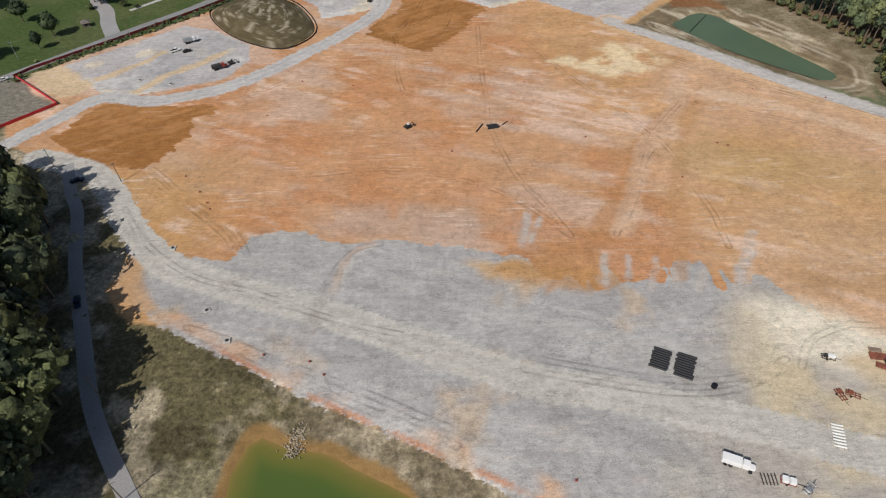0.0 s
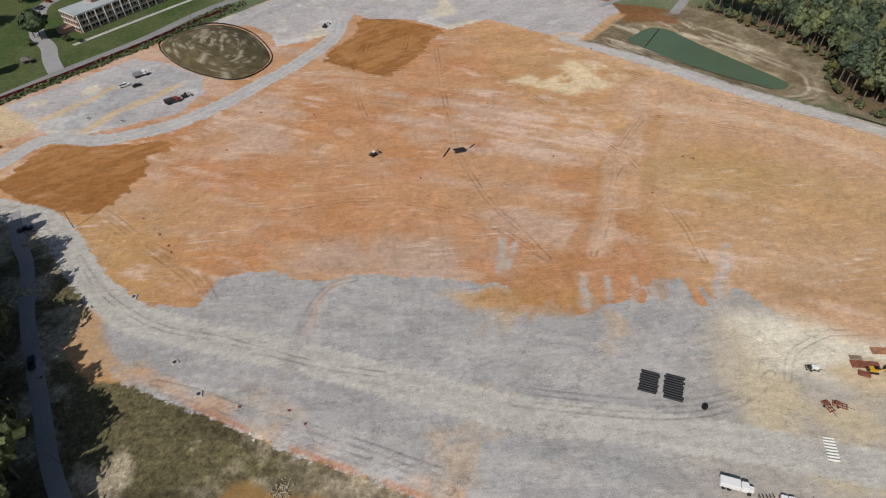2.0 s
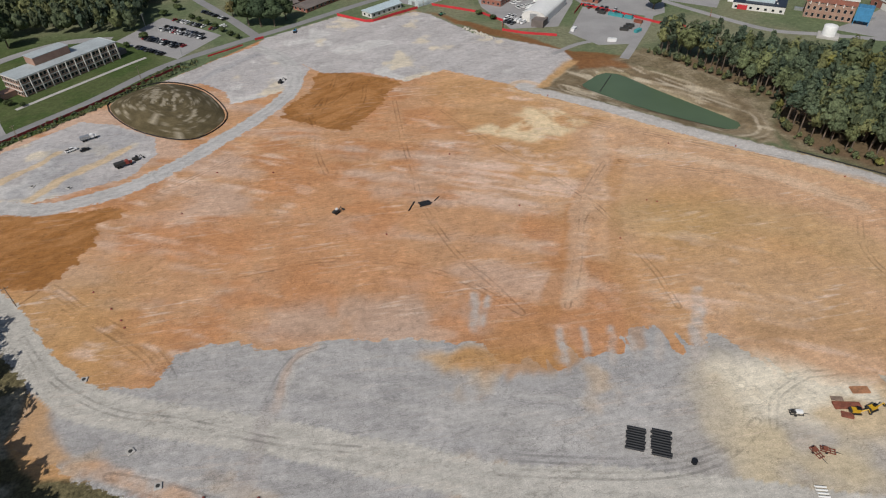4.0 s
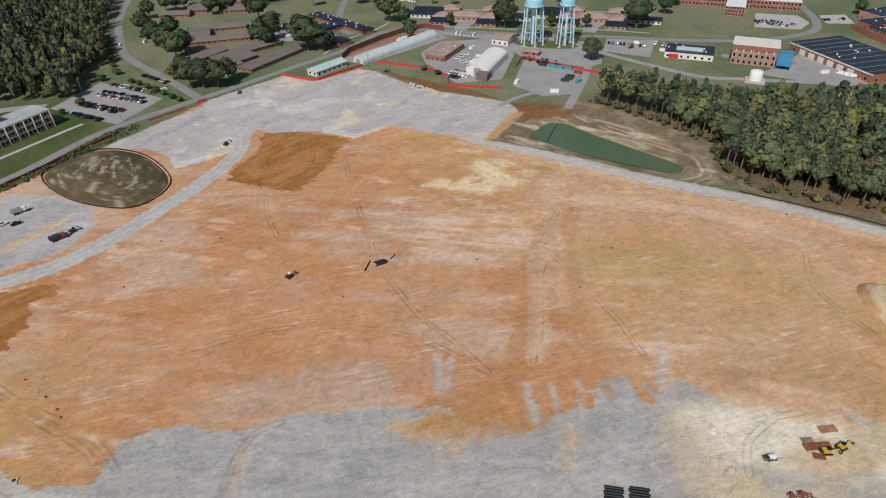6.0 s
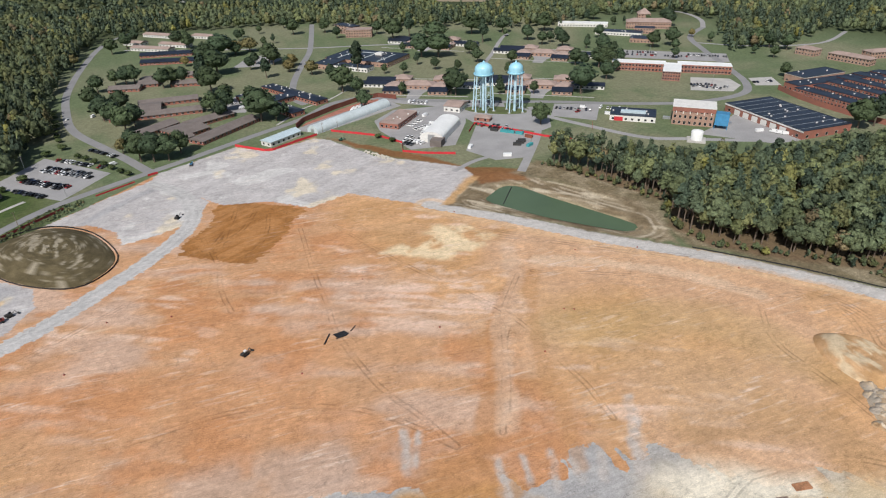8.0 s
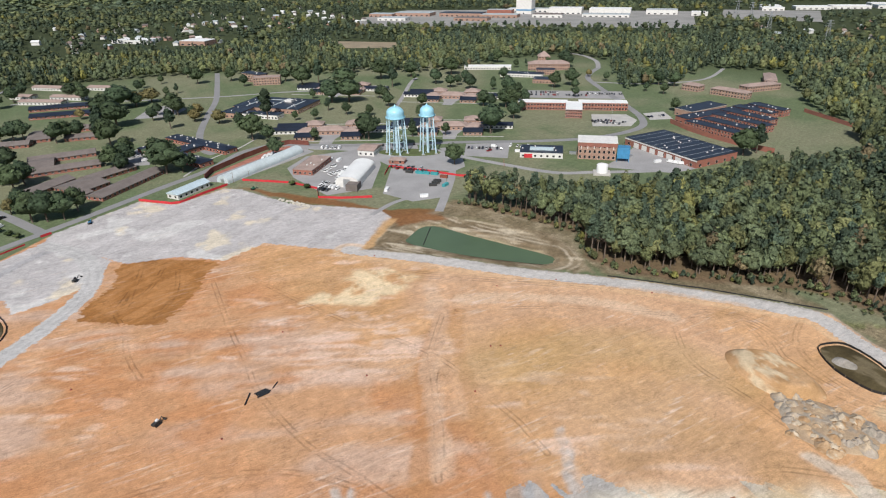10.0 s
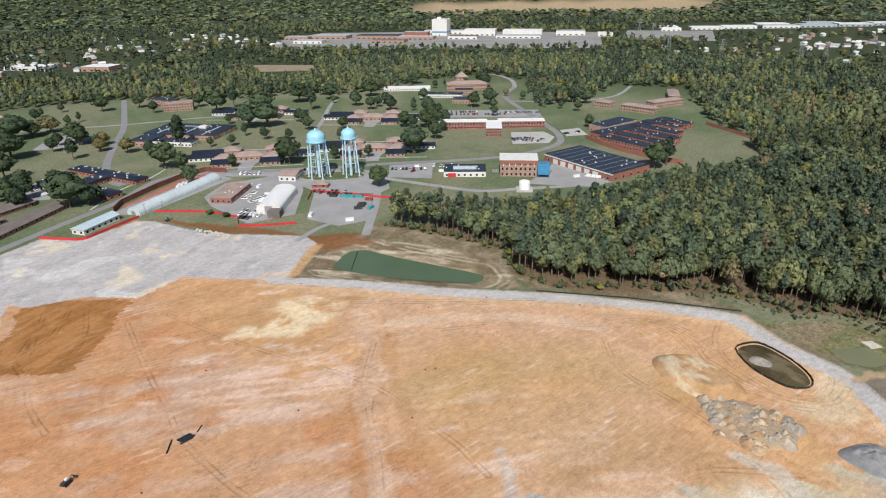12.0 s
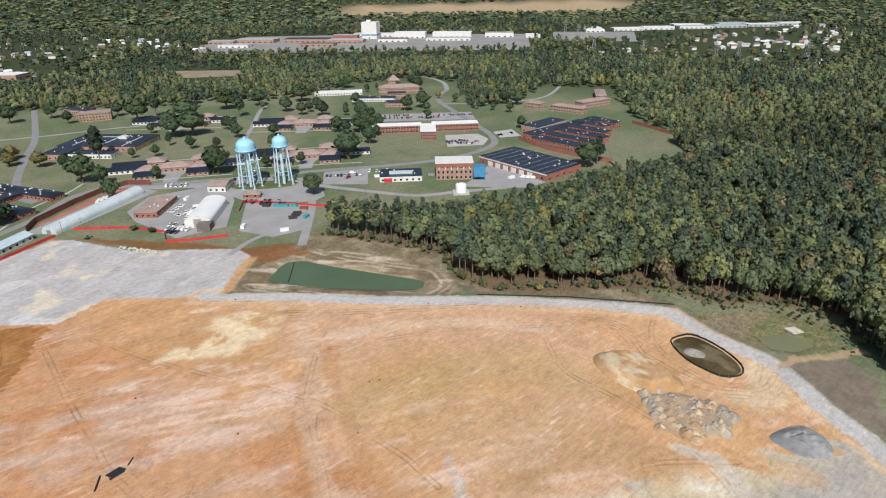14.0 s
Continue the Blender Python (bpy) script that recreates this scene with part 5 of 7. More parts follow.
wall_line("hospital_wall", "high red-brick boundary wall round the hospital", [(481, 462), (473, 432), (470, 405), (471, 366), (476, 344)], 4.2, 0.5, BRICK)
wall_line("hospital_wall", "red-brick boundary wall across the hospital lawn", [(632, 420), (622, 390), (608, 345), (592, 325), (560, 318)], 3.6, 0.5, BRICK)
wall_line("yard_screen", "rusty brown screen wall along the tunnel yard", [(44, 533), (52, 548), (84, 574), (112, 592), (130, 596), (144, 582)], 4.0, 0.4, BROWN_WALL)
slab("yard_red_base", [(48, 536), (54, 545), (86, 570), (114, 588), (128, 590), (128, 584), (90, 562)], surface("red_gravel", (0.42, 0.17, 0.12), 0.9, 0.25, 0.8, 6.0), "reddish gravel strip along the screen wall", 0.09, "yard")

# ---- old brick ranges on the hill ----
for x, y, L, W, a, h in ((625, 560, 22, 14, -80, 7), (634, 513, 44, 13, -80, 7), (690, 516, 50, 14, -10, 7), (742, 540, 52, 14, 38, 7)):
    building("old_range", "derelict two-storey brick range with brown roof", x, y, L, W, a, h, 2, TAN_BRICK, BROWN_ROOF, "hip", 2.5, bay=3.6, group="old brick ranges")
building("main_hall", "old two-storey brick hall with arched porch", 572, 781, 60, 20, -33, 9, 2, TAN_BRICK, BROWN_ROOF, "hip", 4.0, bay=3.4)
building("main_wing", "brick wing of the old hall with dark roof", 545, 752, 26, 16, -40, 7, 2, TAN_BRICK, DARK_ROOF, bay=3.6)
building("day_ward", "low white ward with dark panelled roof", 508, 757, 60, 18, -45, 4.5, 1, WHITE_WALL, DARK_ROOF, bay=4, vents=4)
building("day_ward", "low brick ward with dark panelled roof", 507, 704, 30, 20, -42, 5, 1, TAN_BRICK, DARK_ROOF, bay=4, vents=2)
building("pale_ward", "long low white ward at the wood's edge", 500, 835, 70, 16, -35, 4.5, 1, WHITE_WALL, WHITE_ROOF, bay=4)
building("hilltop_house", "old brick house with a pointed brown roof", 600, 830, 18, 16, -30, 11, 3, TAN_BRICK, BROWN_ROOF, "hip", 7, bay=4)

# ---- school, dormitory and wards west of the towers ----
school = building("school_block", "wide brick school with dark panelled flat roof", 160, 756, 84, 52, -46, 5.0, 1, TAN_BRICK, DARK_ROOF, bay=5, vents=20)
for u, v, a, b in ((-26, 0, 2.0, 44), (4, 2, 2.0, 46), (28, -4, 2.0, 40), (-8, 14, 30, 2.0)):
    part("roof_strip", box_mesh("roof_strip", a, b, 0.5, BLUE_GREY_ROOF, 0.05, 5.2), school, "pale roof walkway", pose(u, v, 0))
part("roof_plant_room", box_mesh("roof_plant_room", 9, 7, 2.6, WHITE_WALL, 0.1, 5.2), school, "white rooftop plant room", pose(12, 8, 0))
building("school_wing", "white-fronted school wing with dark roof", 134, 716, 44, 14, -46, 4.6, 1, WHITE_WALL, DARK_ROOF, bay=4, vents=3)
building("school_wing", "brick school entrance wing with dark roof", 112, 744, 24, 30, -46, 5.2, 1, TAN_BRICK, DARK_ROOF, bay=5, vents=2)
building("dormitory", "three-storey tan brick dormitory", 186, 908, 36, 18, -20, 10, 3, TAN_BRICK, BROWN_ROOF, bay=3.4)
building("dormitory", "four-storey tan brick dormitory with dark penthouse", 176, 940, 40, 16, -66, 11, 4, TAN_BRICK, DARK_ROOF, bay=3.4, vents=3)
for x, y, L in ((30, 607, 90), (56, 634, 88)):
    building("ward_bar", "long low ward with dark roof and white vents", x, y, L, 13, -62, 4.2, 1, BRICK, DARK_ROOF, "hip", 1.6, bay=4.5, vents=18, group="dark-roofed wards")
building("ward_link", "dark-roofed link between two wards", 43, 620, 14, 34, -62, 4.0, 1, BRICK, DARK_ROOF, "gable", 1.4, bay=5, vents=4, group="dark-roofed wards")
for i, (x, y, L, W, a) in enumerate(((-66, 575, 38, 12, 42), (-23, 585, 40, 12, 31), (-11, 549, 64, 12, 44), (-52, 536, 32, 12, 39), (-42, 562, 26, 26, 36), (-57, 660, 52, 11, 0),
                                     (-65, 893, 62, 12, -10), (-62, 847, 62, 12, -12), (-90, 622, 28, 11, -8), (-54, 620, 52, 11, 0), (-72, 641, 18, 36, 0), (-100, 729, 30, 11, -12), (-77, 752, 20, 34, -8), (-41, 726, 30, 11, -12), (-38, 764, 26, 11, -14))):
    dark = 6 <= i <= 7
    building("ward_pavilion", "low brick ward with grey-brown shingle roof" if not dark else "low brick ward with dark panelled roof", x, y, L, W + 3, a, 3.2, 1, BRICK, DARK_ROOF if dark else GREY_BROWN_ROOF, "gable", 2.6, WHITE_WALL, bay=4.5, group="ward pavilions")
for x, y, L, a in ((-108, 990, 30, -40), (-84, 937, 58, -36), (-56, 952, 44, -38), (-79, 1039, 50, -42), (-15, 996, 42, -42)):
    building("far_ward", "pale low ward with tan roof", x, y, L, 14, a, 4.0, 1, WHITE_WALL, BROWN_ROOF, "gable", 2.0, bay=5, group="far wards")
slab("car_park_12", [(8, 786), (46, 776), (66, 806), (56, 838), (30, 838)], PALE_ASPHALT, "cracked grey court on the lawn", 0.06)
slab("car_park_13", [(-14, 606), (8, 598), (24, 632), (2, 656)], PALE_ASPHALT, "grey parking court between the wards", 0.06)


# ---- cottage courts ----
def cottage_court(x, y, ang):
    base = pose(x, y, 0, 0, 0, ang)
    for u, v, L, W, h, mat, kind, label in (
            (0, 0, 24, 12, 4.6, BROWN_ROOF, "hip", "brick cottage with brown hipped roof"), (-23, -3, 15, 13, 4.2, BROWN_ROOF, "hip", "brick cottage with brown hipped roof"), (23, -3, 15, 13, 4.2, BROWN_ROOF, "hip", "brick cottage with brown hipped roof"),
            (-21, 23, 15, 12, 4.6, BROWN_ROOF, "hip", "brick cottage with brown hipped roof"), (21, 23, 15, 12, 4.6, BROWN_ROOF, "hip", "brick cottage with brown hipped roof"),
            (-22, -19, 15, 13, 4.0, DARK_ROOF, "gable", "brick cottage wing with dark panelled roof"), (22, -19, 15, 13, 4.0, DARK_ROOF, "gable", "brick cottage wing with dark panelled roof"),
            (-45, 3, 26, 9, 4.0, DARK_ROOF, "gable", "pale cottage wing with dark panelled roof"), (45, 3, 26, 9, 4.0, DARK_ROOF, "gable", "pale cottage wing with dark panelled roof"),
            (-42, 19, 24, 9, 4.0, DARK_ROOF, "gable", "pale cottage wing with dark panelled roof")):
        m = base @ pose(u, v, 0)
        building("cottage", label, m.translation.x, m.translation.y, L * 1.22, W * 1.25, ang, h - 0.5, 1, WHITE_WALL if "pale" in label else TAN_BRICK, mat, kind, 3.2 if kind == "hip" else 2.2, WHITE_WALL, bay=4.2, group="cottage courts")


def court_paving(name, x, y, ang):
    """A drive into the court, a forecourt, and footpaths along the fronts."""
    base = pose(x, y, 0, 0, 0, ang)
    at = lambda u, v: tuple((base @ Vector((u, v, 0)))[:2])
    slab("car_park_" + name, [at(-12, -7), at(12, -7), at(7, -22), at(6, -40), at(-6, -40), at(-7, -22)], PALE_ASPHALT, "pale paved drive between the cottages", 0.07, "drive")
    for k, v in enumerate((-30, 9, 33)):
        strip("path_" + name + "_" + str(k), [at(-58, v + 1), at(-20, v), at(20, v), at(52, v - 1)], 1.8, CONCRETE, "concrete footpath along the cottages", 0.08 + 0.01 * k, category="path")


for name, x, y, a in (("16", 177, 613, -28), ("17", 286, 564, -33), ("18", 357, 688, -39), ("19", 258, 806, -38)):
    court_paving(name, x, y, a)
for x, y, a in ((177, 613, -28), (286, 564, -33), (357, 688, -39), (258, 806, -38)):
    cottage_court(x, y, a)


# ---- nets and fences ----
def fence(name, label, points, h, mat, post_gap=6.0, closed=False, category="fence", lean=0.0, post_mat=None):
    """Fabric panels between posts."""
    thing = tagged(new(name), label, category)
    pts = list(points) + ([points[0]] if closed else [])
    post = box_mesh("post", 0.12, 0.12, h + 0.6, post_mat or WOOD_POST, 0.0, -0.4)
    for (ax, ay), (bx, by) in zip(pts[:-1], pts[1:]):
        L = math.hypot(bx - ax, by - ay)
        a = math.degrees(math.atan2(by - ay, bx - ax))
        n = max(1, round(L / post_gap))
        vs, fs = [], []
        for i in range(n * 2 + 1):
            u = i / (n * 2) * L - L / 2
            sag = random.uniform(-0.08, 0.03) * h if i % 2 else 0
            for y, z in ((-0.04, -0.3), (-0.04, h + sag), (0.04, h + sag), (0.04, -0.3)):
                vs.append((u, y + random.uniform(-0.05, 0.05), z))
            if i:
                b = 4 * i
                for k in range(3):
                    fs.append((b - 4 + k, b - 3 + k, b + k + 1, b + k))
        m = pose((ax + bx) / 2, (ay + by) / 2, 0, 0, 0, a)
        part("panel", mesh_from("panel", vs, fs, mat), thing, "", m)
        for i in range(n):
            part("post", post, thing, "", m @ pose(-L / 2 + i * L / n, 0.1, 0))
    return thing


fence("netting_fence", "bright red netting fence by the site hut", [(-6, 509), (14, 489), (20, 488), (40, 500), (57, 509)], 1.9, RED_NET)
fence("netting_fence", "bright red netting fence along the works yard", [(69, 514), (86, 500), (101, 487), (114, 464), (109, 446), (122, 436), (143, 426)], 1.8, RED_NET)
fence("netting_fence", "bright red netting fence before the tower car park", [(170, 466), (182, 484), (200, 462), (220, 433), (236, 420)], 1.8, RED_NET)
fence("netting_fence", "dark red netting fence along the county road", [(-232, 309), (-226, 318), (-190, 352), (-158, 384), (-128, 417), (-112, 434)], 1.6, surface("faded_red_netting", (0.30, 0.035, 0.04), 0.85, 0.3, 0.5, 4.0))
fence("netting_fence", "bright red netting fence round the rough plot", [(-260, 240), (-214, 259), (-195, 279), (-231, 309)], 1.6, RED_NET)
fence("netting_fence", "fallen red netting by the yard gate", [(-96, 448), (-84, 456), (-74, 463)], 1.0, RED_NET)
fence("netting_fence", "short red netting by the gate", [(-66, 471), (-60, 474)], 1.6, RED_NET)
fence("netting_fence", "red netting at the wood's edge", [(262, 433), (270, 446)], 1.8, RED_NET)
fence("silt_fence", "black silt fence along the eastern berm", [(207, 251), (240, 216), (274, 172)], 0.7, SILT, 4.0)


# ---- mounds and heaps ----
def heap(name, label, outline, h, shape, colours, seed, rough=0.5, group="", z=-0.05, rings=14, grain=3.0, peak=None):
    """A pile on an outline: rings towards a peak, roughened."""
    line = rounded(outline, 6, True)
    n = len(line)
    cx = peak[0] if peak else np.mean([p[0] for p in line])
    cy = peak[1] if peak else np.mean([p[1] for p in line])
    vs = []
    for i in range(rings + 1):
        k = i / rings
        for x, y in line:
            vs.append((x + (cx - x) * k, y + (cy - y) * k, k))
    vs = np.array(vs)
    x, y, k = vs.T
    bump = fbm(x, y, grain, seed) - 0.5
    zz = z - 0.3 * (k == 0) + h * shape(k) + rough * bump * np.minimum(1, k * 5) * np.minimum(1.0, 0.3 + k)
    faces = []
    for i in range(rings):
        for j in range(n):
            jj = (j + 1) % n
            faces.append((i * n + j, i * n + jj, (i + 1) * n + jj, (i + 1) * n + j))
    t = smooth(fbm(x, y, grain * 2.2, seed + 3), 0.38, 0.64)
    tint = blend(colours[0], colours[1], t)
    if len(colours) > 2:
        tint = blend(tint, colours[2], smooth(fbm(x * 1.0, y * 0.45, grain * 1.6, seed + 8, 6) + 0.12 * k, 0.60, 0.72))
    me = mesh_arrays(name, np.stack([x, y, zz], -1), faces, EARTH, tint, True)
    if me.polygons[n * 3].normal.z < 0:
        me.flip_normals()
    return tagged(new(name, me), label, "mound", group)


def scaled(outline, k):
    cx, cy = np.mean([p[0] for p in outline]), np.mean([p[1] for p in outline])
    return [(cx + (x - cx) * k, cy + (y - cy) * k) for x, y in outline]


heap("soil_mound", "dark weedy topsoil mound streaked with pale dirt", MOUND, 5.0, lambda k: np.sin(np.minimum(k * 1.5, 1) * 1.57), [(0.085, 0.068, 0.036), (0.125, 0.10, 0.055), (0.30, 0.26, 0.19)], 201, 1.1, rings=60, grain=1.5)
fence("silt_fence", "black silt fence round the topsoil mound", rounded(scaled(MOUND, 1.03), 4, True), 0.9, SILT, 5.0, True)
heap("soil_mound", "flat dark topsoil bed inside a silt fence", OVAL, 0.7, lambda k: np.minimum(k * 3, 1), [(0.060, 0.046, 0.022), (0.085, 0.066, 0.032), (0.15, 0.12, 0.07)], 202, 0.5, rings=14, grain=3)
fence("silt_fence", "black silt fence round the oval soil bed", rounded(scaled(OVAL, 1.025), 3, True), 1.1, SILT, 4.0, True)
heap("gravel_mound", "grey gravel heap on the oval soil bed", [(236, 147), (241, 147), (242, 140), (238, 138), (235, 142)], 2.4, lambda k: k ** 0.9, [(0.25, 0.225, 0.19), (0.34, 0.31, 0.27)], 203, 0.8, z=0.5)
heap("clay_mound", "long flat-topped mound of tan clay with pale cut sides", [(201, 172), (209, 173), (218, 164), (219, 146), (213, 134), (203, 136), (196, 144), (195, 160)], 4.2, lambda k: np.minimum(k * 3.2, 1), [(0.40, 0.24, 0.115), (0.48, 0.30, 0.16), (0.56, 0.44, 0.29)], 204, 0.8, rings=26, grain=2.5)
heap("gravel_mound", "broad heap of fine blue-grey gravel", [(206, 97), (214, 97), (223, 92), (222, 83), (214, 78), (206, 84)], 3.4, lambda k: k ** 0.85, [(0.22, 0.22, 0.22), (0.29, 0.285, 0.28)], 205, 2.6, rings=26, grain=2.0)
heap("spoil_mound", "wide low bed of tan spoil and grey stone", [(196, 145), (206, 137), (211, 124), (208, 112), (197, 108), (186, 117), (183, 129)], 1.3, lambda k: np.minimum(k * 2.5, 1), [(0.36, 0.26, 0.17), (0.42, 0.31, 0.20), (0.34, 0.29, 0.23)], 299, 1.2, "tipped heaps", rings=18, grain=1.6)
RUBBLE = [(196, 146), (206, 138), (212, 124), (210, 110), (197, 106), (184, 116), (181, 128)]
hr = np.random.default_rng(31)
count = 0
while count < 84:
    x, y = hr.uniform(180, 213), hr.uniform(106, 146)
    if inside(RUBBLE, np.array([x]), np.array([y]))[0] < 1.0:
        continue
    count += 1
    r = hr.uniform(2.0, 4.0)
    grey = (y < 117 and x > 192) or y > 132 or hr.random() < 0.15
    cols = [(0.27, 0.235, 0.19), (0.34, 0.29, 0.235), (0.42, 0.33, 0.23)] if grey else [(0.34, 0.215, 0.115), (0.42, 0.295, 0.18), (0.47, 0.39, 0.29)]
    line = [(x + r * hr.uniform(0.75, 1.15) * math.cos(a), y + r * hr.uniform(0.75, 1.15) * math.sin(a)) for a in np.linspace(0, 5.4, 7)]
    heap("spoil_mound", "tipped heap of grey stone and soil" if grey else "tipped heap of tan clay and rubble", line, r * hr.uniform(0.5, 0.75), lambda k: k ** 0.8, cols, 300 + count, 1.5, "tipped heaps", rings=9, grain=1.1)


# ---- single trees ----
def tree_meshes(kind, seed, hue, tufts=230):
    cv, cf = crown_template("pine" if kind == "pine" else "leaf", tufts, 0.07, seed, 9, 0.86)
    share = 0.84
    p = cv * (1, 1, share) + (0, 0, 1 - share)
    r = np.random.default_rng(seed)
    tint = np.broadcast_to(np.array(hue), p.shape) * (0.85 + 0.3 * r.random((len(p), 1)))
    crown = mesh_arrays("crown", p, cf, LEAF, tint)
    tv, tf = trunk_template(kind)
    return crown, mesh_arrays("trunk", tv * (1.6, 1.6, 0.95), tf, BARK)


def make_tree(meshes, x, y, h, w, name, label, group, category="tree"):
    thing = tagged(new(name), label, category, group)
    thing.matrix_basis = pose(x, y, 0, 0, 0, random.uniform(0, 360)) @ Matrix.Diagonal((w, w, h, 1))
    part("crown", meshes[0], thing)
    part("trunk", meshes[1], thing)
    return thing


GREEN_TREES = [tree_meshes("leaf", 401 + i, h) for i, h in enumerate(((0.046, 0.066, 0.033), (0.054, 0.074, 0.035), (0.040, 0.060, 0.032)))]
PINE_TREES = [tree_meshes("pine", 411 + i, h) for i, h in enumerate(((0.040, 0.060, 0.036), (0.046, 0.066, 0.038)))]
GOLD_TREES = [tree_meshes("leaf", 421 + i, h) for i, h in enumerate(((0.15, 0.125, 0.05), (0.12, 0.105, 0.045)))]
BUSHES = [tree_meshes("leaf", 431 + i, h, 120) for i, h in enumerate(((0.045, 0.062, 0.022), (0.058, 0.075, 0.028)))]
LAWN_TREES = [(19, 565, 13), (-7, 634, 7), (102, 681, 6), (136, 704, 13), (103, 628, 11), (222, 742, 13), (266, 816, 15), (221, 860, 13), (247, 870, 12), (212, 911, 7), (147, 959, 8), (154, 907, 6),
              (210, 777, 4), (154, 595, 4), (-2, 850, 16), (-9, 757, 14), (50, 790, 10), (-12, 588, 6)]
COTTAGE_TREES = [(199, 570, 11), (231, 461, 7), (308, 526, 12), (363, 628, 7), (386, 603, 10), (422, 665, 9), (241, 734, 14), (332, 851, 13), (322, 789, 11), (374, 840, 9), (431, 825, 11), (400, 751, 5),
                 (271, 687, 6), (236, 658, 4), (280, 733, 6), (239, 557, 4), (268, 544, 4), (359, 561, 7)]
WARD_TREES = [(-126, 731, 7), (-112, 756, 6), (-101, 751, 8), (-93, 752, 8), (-124, 672, 8), (-109, 623, 9), (-98, 602, 9), (-88, 581, 9), (-82, 594, 8), (-97, 645, 8), (-72, 503, 9), (-63, 499, 9), (-53, 497, 8), (-45, 510, 7), (-80, 532, 6), (-64, 721, 8), (-56, 729, 8), (-45, 729, 7), (-25, 728, 11), (-18, 681, 11), (-10, 761, 11), (-20, 817, 11), (-18, 605, 8), (-7, 610, 7), (-117, 965, 8), (-132, 933, 8), (-110, 1003, 7), (-54, 953, 8), (-39, 926, 8), (-60, 1099, 8)]
WARD_TREES += [(20, 570, 11), (17, 618, 7), (31, 560, 7), (54, 807, 7), (102, 963, 9), (66, 753, 5)]
EAST_TREES = [(521, 665, 9), (610, 622, 9), (615, 606, 7), (623, 588, 7), (523, 495, 5), (603, 777, 10), (578, 663, 4), (448, 353, 10), (464, 352, 9), (381, 609, 9), (542, 873, 9), (292, 78, 7), (287, 68, 8), (296, 66, 8)]
OFFICE_TREES = [(-261, 380, 5), (-232, 358, 5), (-233, 342, 3), (-222, 404, 7), (-240, 500, 8), (-262, 470, 9), (-270, 430, 8), (-252, 520, 10), (-228, 408, 5), (-262, 330, 7), (-290, 350, 9), (-275, 310, 8), (-300, 400, 9)]
for group, rows in (("lawn trees", LAWN_TREES), ("cottage trees", COTTAGE_TREES), ("ward trees", WARD_TREES), ("hospital trees", EAST_TREES), ("office trees", OFFICE_TREES)):
    for i, (x, y, r) in enumerate(rows):
        pine = i % 5 == 3 and r > 8
        make_tree((PINE_TREES[i % 2] if pine else GREEN_TREES[i % 3]), x, y, min(29, 5 + r * 2.0) * (1.1 if pine else 1), r * (2.0 if pine else 2.5), "tree",
                  "tall dark green pine on the lawn" if pine else "broad dark green shade tree on the lawn", group)
for i, (x, y, r) in enumerate([(66, 736, 8), (87, 712, 9), (16, 859, 13), (34, 869, 13), (73, 764, 8), (-86, 527, 6), (-43, 818, 6), (-168, 876, 8), (580, 700, 5)]):
    make_tree(GOLD_TREES[i % 2], x, y, min(18, 5 + r * 1.2), r * 2.0, "tree", "thin golden-brown autumn tree on the lawn", "autumn trees")
HEDGE = [(-140, 543, 4), (-131, 555, 4), (-117, 530, 3), (-146, 495, 4), (-155, 480, 3), (-154, 659, 4), (-151, 644, 4), (-148, 629, 4), (-145, 615, 4), (-143, 602, 3), (-140, 588, 3), (-137, 576, 3), (-111, 523, 3),
         (-104, 513, 3), (-97, 505, 3), (-91, 495, 3), (-84, 485, 3), (-79, 478, 3), (373, 449, 4), (100, 483, 3), (108, 470, 3), (-205, 399, 3), (-196, 396, 2), (-226, 396, 3), (150, 600, 3), (216, 540, 2)]
for i, (x, y, r) in enumerate(HEDGE):
    make_tree(BUSHES[i % 2], x, y, r * 1.3, r * 2.2, "bush", "rounded dark green bush by the road", "bushes", "bush")

# more shade trees between the cottages and on the northern lawns
tr = random.Random(12)
LANES = [rounded(p) for p in ([(112, 602), (178, 560), (271, 514), (384, 461), (472, 492), (540, 630), (640, 748)], [(62, 600), (62, 680), (104, 835), (141, 1040)], [(262, 560), (262, 647), (359, 808)], [(-120, 955), (107, 858), (262, 808)])]
extra = 0
while extra < 60:
    x, y = tr.uniform(-60, 640), tr.uniform(560, 1030)
    at = (np.array([x]), np.array([y]))
    if inside(CAMPUS, *at)[0] < 5 or any(math.hypot(x - a, y - b) < c * 0.85 + 3 for a, b, c in FOOTPRINTS) or min(off_line(l, *at)[0] for l in LANES) < 8 or tr.random() > 0.35 + 0.65 * float(smooth(fbm(*at, 90, 66), 0.4, 0.6)[0]):
        continue
    extra += 1
    r = tr.choice((4, 5, 6, 7, 8, 10))
    make_tree(tr.choice(GREEN_TREES + PINE_TREES[:1]), x, y, min(22, 5 + r * 1.6), r * 2.0, "tree", "dark green shade tree between the cottages", "campus trees")

